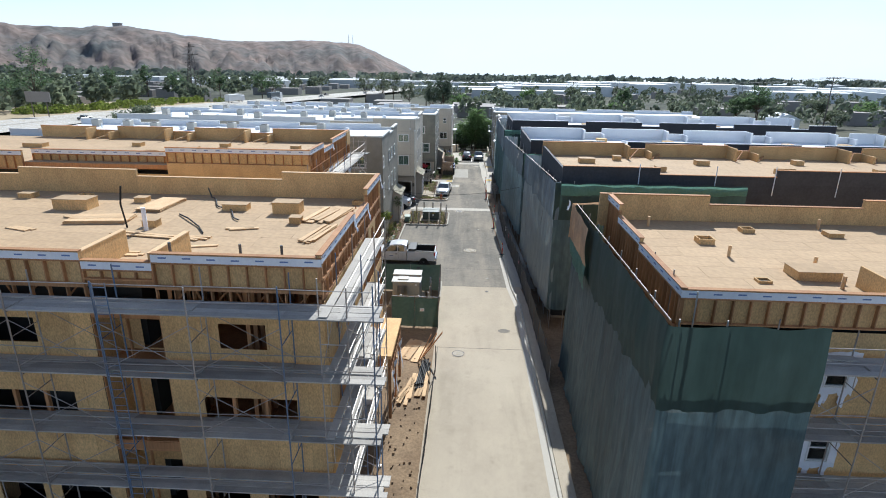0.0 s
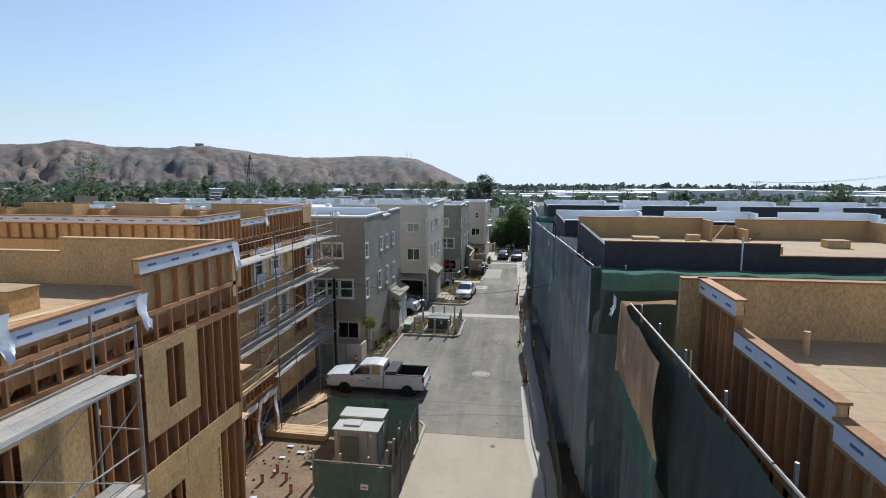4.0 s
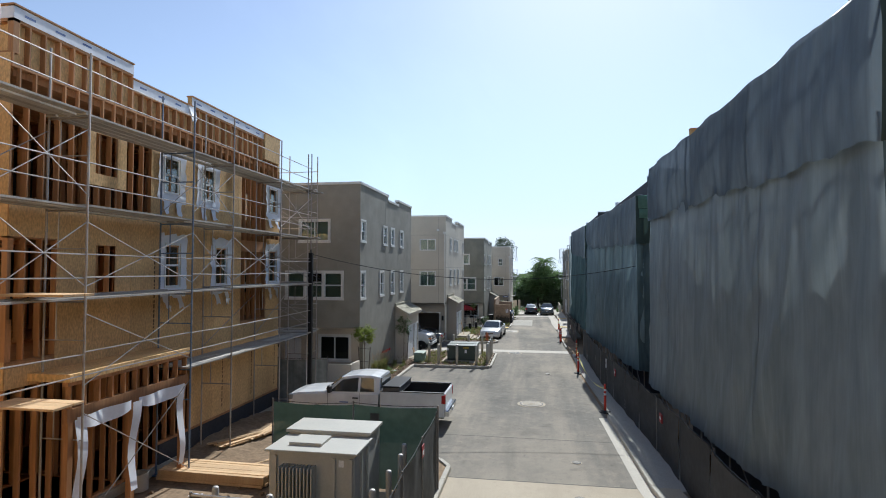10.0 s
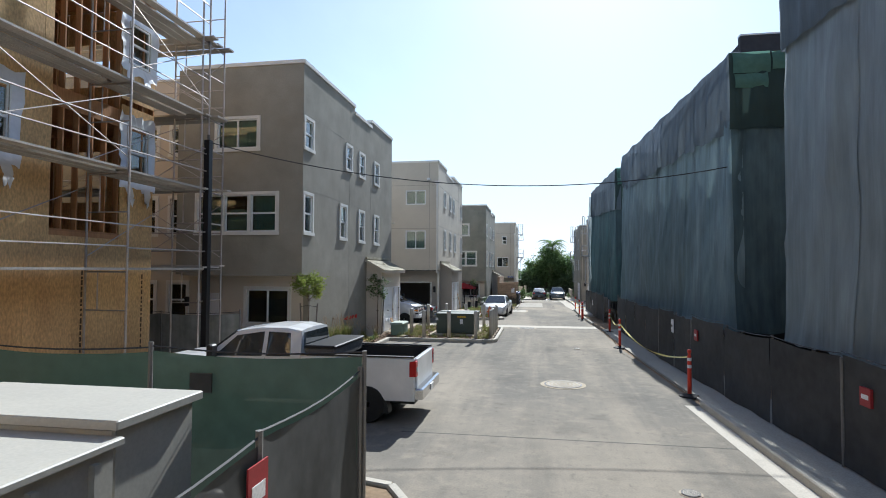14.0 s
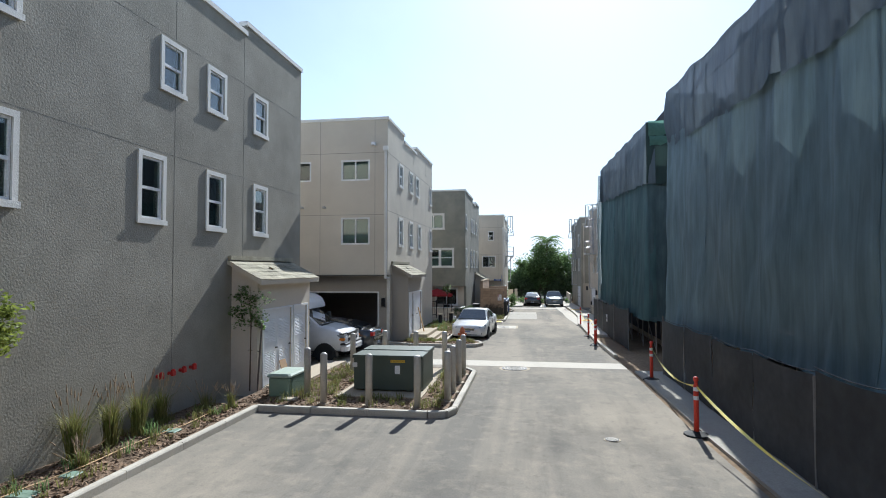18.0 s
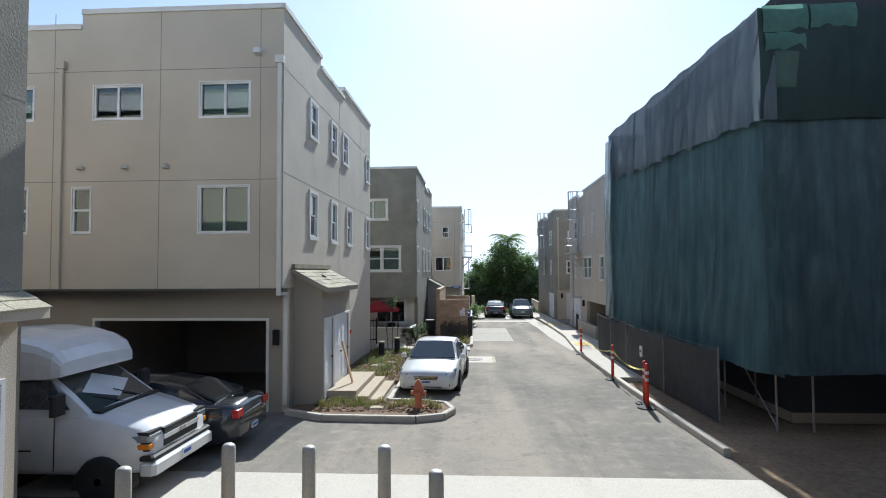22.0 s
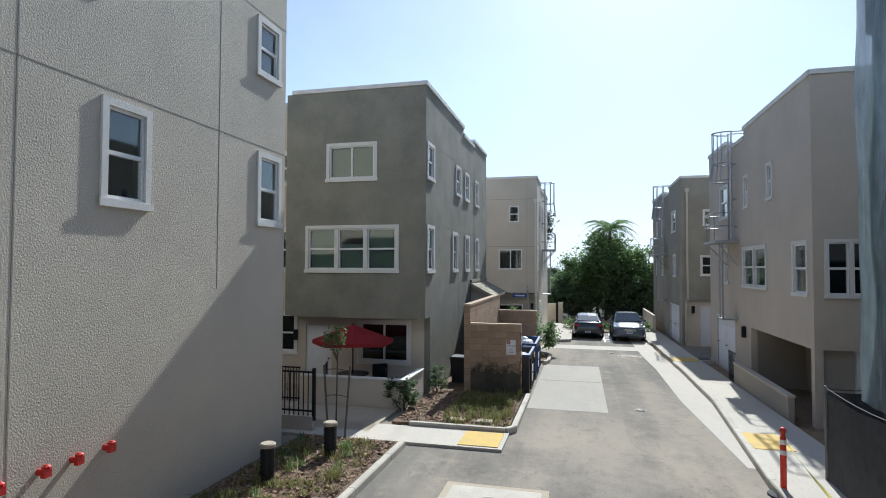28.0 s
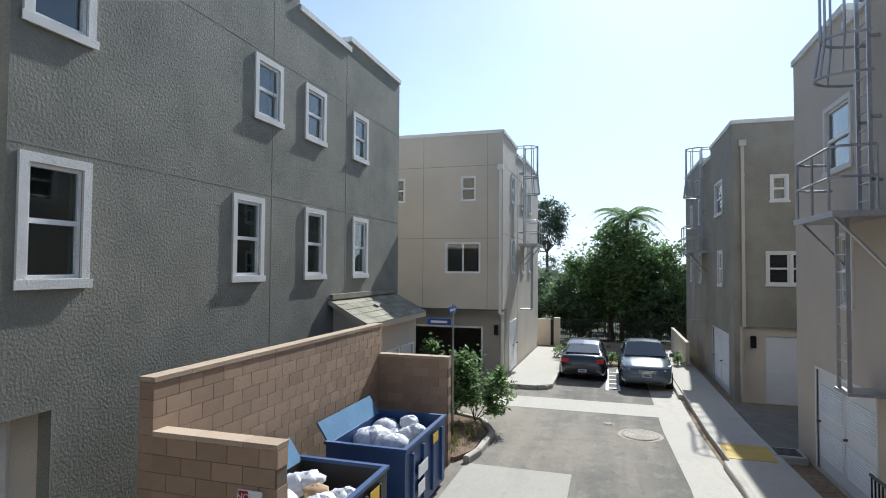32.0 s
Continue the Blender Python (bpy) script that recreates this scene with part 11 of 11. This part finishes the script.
shrub((-3.2, 106.6, -0.4), (1.15, 0.9, 1.4), 4200, 0.14, "leaf", 25, "feathery green bush behind the street sign")
shrub((-2.3, 107.1, -0.4), (1.15, 0.9, 1.0), 3600, 0.14, "leaf", 26, "feathery green bush hanging over the kerb")
shrub((-4.3, 105.4, -0.4), (0.55, 0.8, 0.9), 1100, 0.13, "leaf", 27, "green bush between house and block wall")
shrub((-5.05, 94.6, -0.4), (0.7, 0.3, 0.62), 1500, 0.1, "leaf_dark", 28, "climbing plant on the patio wall corner", "climbing_plant")
shrub((-4.7, 97.0, -0.42), (0.3, 0.5, 0.6), 600, 0.1, "leaf_dark", 29, "dark shrub beside the patio")


def sapling(at, h, crown, label, seed, n=420, leaf="leaf_pale", airy=0.3):
    rnd = random.Random(seed)
    t = thing("sapling", at, label, "tree", "young trees")
    x, y, z = at
    tr = Mesh().tube(at, (x + 0.02, y, z + h * 0.62), 0.022, 6, 0.016).tube((x + 0.02, y, z + h * 0.62), (x, y, z + h * 0.95), 0.016, 5, 0.005)
    mb = Mesh()
    cs = leaves(mb, (x, y, z + h - crown[2]), crown, n, 0.10, rnd, 26, airy)
    for cx, cy, cz, q in cs[::2]:
        tr.tube((x + 0.01, y, z + h * 0.6 + 0.3 * (cz - z - h * 0.6)), (cx, cy, cz), 0.008, 4, 0.003)
    part("trunk", tr, M["bark"], t)
    part("crown", mb, M[leaf], t)
    for d in (-0.2, 0.2):
        s = part("stake", Mesh().tube((x + d, y + 0.03, z), (x + d * 1.6, y + 0.03, z + h * 0.62), 0.026, 6), M["pole"], t, "round wooden stake")
        for k in (0.36, 0.58):
            part("tie", Mesh().tube((x + d * (1 + 0.6 * k / 0.62), y + 0.03, z + h * k), (x, y, z + h * (k + 0.015)), 0.011, 4), M["black_plastic"], s)


sapling((-7.84, 60.4, 0.13), 3.0, (0.68, 0.6, 0.56), "staked young tree with a yellow-green crown", 31, 2200, "leaf_lime")
sapling((-7.5, 67.75, 0.13), 2.95, (0.62, 0.5, 0.85), "thin staked young tree with sparse leaves", 32, 1000, "leaf", 0.1)
sapling((-5.6, 91.35, -0.18), 2.65, (0.32, 0.3, 0.42), "thin staked young tree by the railing", 33, 260, "leaf", 0.1)


# ---- grasses ----
def tuft(mb, x, y, z, h, n, rnd, spread=0.5, w=0.012):
    for i in range(n):
        a = rnd.uniform(0, 2 * math.pi)
        l, k = h * rnd.uniform(0.6, 1.1), spread * rnd.uniform(0.2, 1.0)
        b = Vector((x + rnd.gauss(0, 0.05), y + rnd.gauss(0, 0.05), z))
        m = b + Vector((math.cos(a) * l * k * 0.35, math.sin(a) * l * k * 0.35, l * 0.65))
        t = b + Vector((math.cos(a) * l * k, math.sin(a) * l * k, l * (1 - 0.35 * k)))
        s = Vector((-math.sin(a), math.cos(a), 0)) * w
        mb.quad(b - s, b + s, m + s * 0.7, m - s * 0.7)
        mb.quad(m - s * 0.7, m + s * 0.7, t)


rg = random.Random(77)
for x, y, h, n in ((-7.8, 62.2, 1.0, 260), (-7.75, 63.0, 0.95, 260), (-7.72, 63.7, 0.95, 240), (-7.8, 64.5, .8, 180), (-7.4, 61.9, .35, 70), (-7.6, 65.8, .45, 80), (-7.1, 66.1, .4, 70), (-7.55, 59.6, .3, 60)):
    g = thing("ornamental_grass", (x, y, 0.13), "feathery ornamental grass with pale plumes", "grass", "ornamental grasses")
    mb = Mesh()
    tuft(mb, x, y, 0.13, h, n, rg, 0.6, 0.008)
    part("blades", mb, M["grass"], g)
    pl = Mesh()
    for k in range(14):
        a, r = rg.uniform(0, 6.28), rg.uniform(0.05, 0.4)
        b = Vector((x, y, 0.13))
        t = b + Vector((math.cos(a) * r, math.sin(a) * r, h * rg.uniform(0.9, 1.25)))
        pl.tube(b, t, 0.004, 3)
        pl.tube(t, t + (t - b).normalized() * 0.16 + Vector((0, 0, -0.02)), 0.016, 4, 0.004)
    part("plumes", pl, M["plume"], g)


def scatter(name, x0, y0, x1, y1, n, h, blades, label, lift, material="grass", seed=0, skip=None):
    rr = random.Random(seed)
    mb = Mesh()
    for i in range(n):
        x, y = rr.uniform(x0, x1), rr.uniform(y0, y1)
        if skip and skip(x, y):
            continue
        tuft(mb, x, y, gz(y) + lift, h * rr.uniform(0.5, 1.2), blades, rr, 0.9, 0.008)
    single(name, mb, M[material], ((x0 + x1) / 2, (y0 + y1) / 2, gz(y0) + lift), label, "grass", kind="stuff")


pad = lambda x, y: -5.1 < x < -2.7 and y > 67.5 or x < -6.4 and y > 68.2
scatter("bed_grass", -6.3, 66.6, -2.1, 71.8, 330, 0.24, 14, "small dry grass tufts in the island bed", 0.12, seed=1, skip=pad)
scatter("bed_grass", -8.0, 58.8, -6.9, 66.4, 70, 0.22, 13, "small dry grass tufts in the planting strip", 0.13, seed=2)
scatter("bed_grass", -5.9, 79.2, -2.6, 80.0, 90, 0.22, 14, "small dry grass tufts in the kerb nose", 0.12, seed=3)
scatter("bed_grass", -6.3, 83.4, -4.4, 91.3, 170, 0.22, 14, "small grass tufts in the mulch beside the house", 0.12, seed=4)
scatter("bed_grass", -3.7, 93.3, -2.0, 97.1, 190, 0.25, 14, "small grass tufts in the bed before the block wall", 0.10, seed=5)
scatter("bed_grass", -2.9, 104.2, -1.9, 106.4, 40, 0.25, 13, "small grass tufts in the end bed", 0.10, seed=6)
scatter("bed_leaves", -4.6, 83.6, -6.3, 91.2, 26, 0.3, 16, "dark strappy leaf tufts along the house", 0.12, "leaf", seed=7)
scatter("bed_leaves", -7.9, 59.2, -7.0, 66.0, 16, 0.35, 16, "dark strappy leaf tufts in the planting strip", 0.13, "leaf", seed=8)

def chips(x0, y0, x1, y1, n, lift, seed, skip=None):
    """Loose bark chips over a bed."""
    rr = random.Random(seed)
    mb = Mesh()
    for i in range(n):
        x, y = rr.uniform(x0, x1), rr.uniform(y0, y1)
        if skip and skip(x, y):
            continue
        a, l, w, t = rr.uniform(0, 6.283), rr.uniform(0.025, 0.07), rr.uniform(0.008, 0.02), rr.uniform(-0.02, 0.03)
        u, v = Vector((math.cos(a) * l, math.sin(a) * l, t)), Vector((-math.sin(a) * w, math.cos(a) * w, rr.uniform(-0.01, 0.012)))
        c = Vector((x, y, gz(y) + lift + 0.012))
        mb.quad(c - u - v, c + u - v, c + u + v, c - u + v)
    single("bark_chips", mb, M["chip"], ((x0 + x1) / 2, (y0 + y1) / 2, gz(y0) + lift), "loose brown bark chips over the bed", "mulch", kind="stuff")


chips(-7.2, 66.5, -2.1, 72.0, 5200, 0.12, 1, pad)
chips(-8.0, 58.9, -6.7, 66.3, 2600, 0.13, 2)
chips(-5.9, 78.8, -2.6, 80.0, 1200, 0.12, 3)
chips(-6.4, 83.3, -4.2, 91.4, 5200, 0.12, 4)
chips(-4.8, 93.3, -2.0, 97.1, 2200, 0.10, 5)

dl = thing("drip_hose", (-7.3, 62, 0.15), "thin tan drip hose along the planting strip", "hose")
part("hose", Mesh().path([(-7.55 + 0.03 * k + 0.05 * math.sin(k * 1.3), 58.9 + 0.5 * k, gz(58.9 + 0.5 * k) + 0.165) for k in range(15)], 0.012, 5), M["lumber_new"], dl)

# ---- mid-distance trees, each a thing ----
rt = random.Random(5)
for x, y, h, w, lf in ((-161.7, 214.8, 25.5, 8.6, "leaf_dark"), (-176, 222, 13, 6.5, "leaf_dark"), (-186, 215, 12, 7, "leaf_olive"), (-72, 160, 5.6, 5.0, "leaf_olive"), (-66, 176, 5.4, 4.0, "leaf_olive"), (-95, 170, 6.0, 5.2, "leaf_olive"), (-88, 150, 5.6, 5.5, "leaf_olive"),
                      (-205, 330, 17, 5, "leaf_dark"), (-196, 352, 20, 4, "leaf_dark"), (-176, 350, 16, 6, "leaf_dark"), (-148, 345, 19, 5, "leaf_dark"), (-128, 360, 17, 7, "leaf_dark"), (-118, 350, 15, 7, "leaf_dark"),
                      (-58, 330, 15.5, 6.5, "leaf_olive"), (-50, 340, 18, 5.5, "leaf_olive"), (-42, 330, 18, 5.5, "leaf_olive"), (-30, 300, 13, 6.5, "leaf_olive"), (-22, 310, 14, 7, "leaf_olive"), (-12, 290, 9, 5, "leaf_olive"), (-4, 275, 8, 5, "leaf"),
                      (109.5, 228, 14.2, 6.4, "leaf_dark"), (104.5, 233, 10, 5, "leaf_dark"), (112, 232, 11, 5, "leaf_dark"), (78, 300, 12, 4.5, "leaf_dark"), (60, 345, 12, 5.5, "leaf_olive"), (150, 260, 9, 6, "leaf_olive"), (165, 250, 8.5, 7, "leaf"), (34, 330, 9, 6, "leaf"), (48, 260, 7, 5, "leaf_olive"), (62, 250, 6, 5, "leaf"), (130, 215, 6, 5, "leaf_olive"), (88, 250, 7, 5, "leaf_olive"), (140, 190, 5.5, 5, "leaf_olive")):
    tree("far_tree", (x, y, land_z(x, y)), h, (w, w * 0.8, h * rt.uniform(0.36, 0.44)), "mature tree in the valley beyond the houses", lf, 1300, 0.9 if y > 200 else 0.75, rt.randrange(9999), 34, 0.3, "valley trees", 0.25)
hs = thing("small_house", (99, 188, land_z(99, 188)), "small pale house among trees", "house")
part("wall", Mesh().box(94.5, 186, land_z(0, 190) - 0.5, 102.5, 194, 2.2), M["trim"], hs)
rf = Mesh()
rf.v = [(94, 185.6, 2.1), (103, 185.6, 2.1), (103, 194.4, 2.1), (94, 194.4, 2.1), (98.5, 185.6, 3.9), (98.5, 194.4, 3.9)]
rf.f = [(0, 1, 4), (2, 3, 5), (1, 2, 5, 4), (3, 0, 4, 5), (3, 2, 1, 0)]
part("roof", rf, M["far_roof"], hs)
part("window", Mesh().box(96, 185.96, 0.2, 97.4, 186, 1.4), M["glass"], hs)

# woods, orchards and roofs of the valley, too many to count
def woods(name, label, n, region, hmin, hmax, material, seed, q=26):
    rr = random.Random(seed)
    mb = Mesh()
    k = 0
    while k < n:
        x, y = region(rr)
        d = math.hypot(x, y - 6)
        h = rr.uniform(hmin, hmax)
        z = land_z(x, y) - 0.8
        w = h * rr.uniform(0.3, 0.55)
        s = h * (0.085 if q > 40 else 0.16 if d < 900 else 0.30)
        for i in range(q):
            a, b = rr.uniform(0, 6.283), rr.uniform(-0.35, 1.0)
            r = w * math.sqrt(max(0.05, 1 - (b * 0.95) ** 2)) * rr.uniform(0.6, 1.0)
            p = Vector((x + r * math.cos(a), y + r * math.sin(a), z + h * (0.52 + 0.46 * b)))
            u = Vector((rr.gauss(0, 1), rr.gauss(0, 1), rr.gauss(0, 1))).normalized() * s * rr.uniform(0.7, 1.4)
            v = u.orthogonal() * rr.uniform(0.7, 1.0)
            mb.quad(p - u, p - v, p + u, p + v)
        k += 1
    single(name, mb, M[material], (0, 300, -3), label, "trees", kind="stuff")


def left_wood(rr):
    f = rr.random()
    y = 215 + 620 * f * f
    return (-150 - rr.random() * (90 + y * 0.75), y + rr.uniform(-25, 25))


def hedge_row(rr):
    i = rr.randrange(38, 62)
    p = WAY[i].lerp(WAY[i + 1], rr.random())
    return (p.x - 20 - rr.random() * 14, p.y)


def right_wood(rr):
    a, d = radians(rr.uniform(-3, 44)), 200 + 1500 * rr.random() ** 1.4
    return (d * math.sin(a), 6 + d * math.cos(a))


def far_wood(rr):
    a, d = radians(rr.uniform(-50, 46)), 850 + 4200 * rr.random() ** 1.5
    return (d * math.sin(a), 6 + d * math.cos(a))


woods("woods", "dark mixed trees beyond the freeway", 420, left_wood, 5, 13, "leaf_olive", 11, 110)
woods("orchard", "low bright green rows beside the freeway", 170, hedge_row, 2.5, 4.5, "leaf_lime", 12, 60)
woods("woods", "scattered trees over the valley floor", 700, right_wood, 5, 10, "leaf_olive", 13, 60)
# these crowns carry the haze of distance in their colour
woods("woods", "far trees on the valley floor, paled for haze", 3200, far_wood, 9, 18, "leaf_far", 14, 8)
for nm, lab, n, a0, a1, d0, d1, hh, mt, sd in (("far_roofs", "pale low warehouse roofs across the valley", 110, 6, 46, 520, 1900, 10, "far_roof", 3), ("far_houses", "scattered low houses among the trees", 150, -44, 44, 230, 900, 4.5, "far_wall", 4), ("far_roofs", "pale roofs at the foot of the ridge", 60, -46, -4, 700, 1120, 8, "far_roof", 5), ("far_roofs", "pale roofs straight down the valley", 60, -7, 12, 420, 1600, 7, "far_roof", 6)):
    rr = random.Random(sd)
    mb = Mesh()
    for i in range(n):
        a, d = radians(rr.uniform(a0, a1)), rr.uniform(d0, d1)
        x, y = d * math.sin(a), 6 + d * math.cos(a)
        if min((WAY[k] - Vector((x, y))).length for k in range(20, len(WAY), 3)) < 45:
            continue
        w, l = (rr.uniform(25, 110), rr.uniform(15, 40)) if mt == "far_roof" else (rr.uniform(9, 16), rr.uniform(8, 12))
        z = land_z(x, y)
        mb.box(x - w / 2, y - l / 2, z - 2, x + w / 2, y + l / 2, z + hh * rr.uniform(0.7, 1.1))
    single(nm, mb, M[mt], (0, 600, -8), lab, "buildings", kind="stuff")
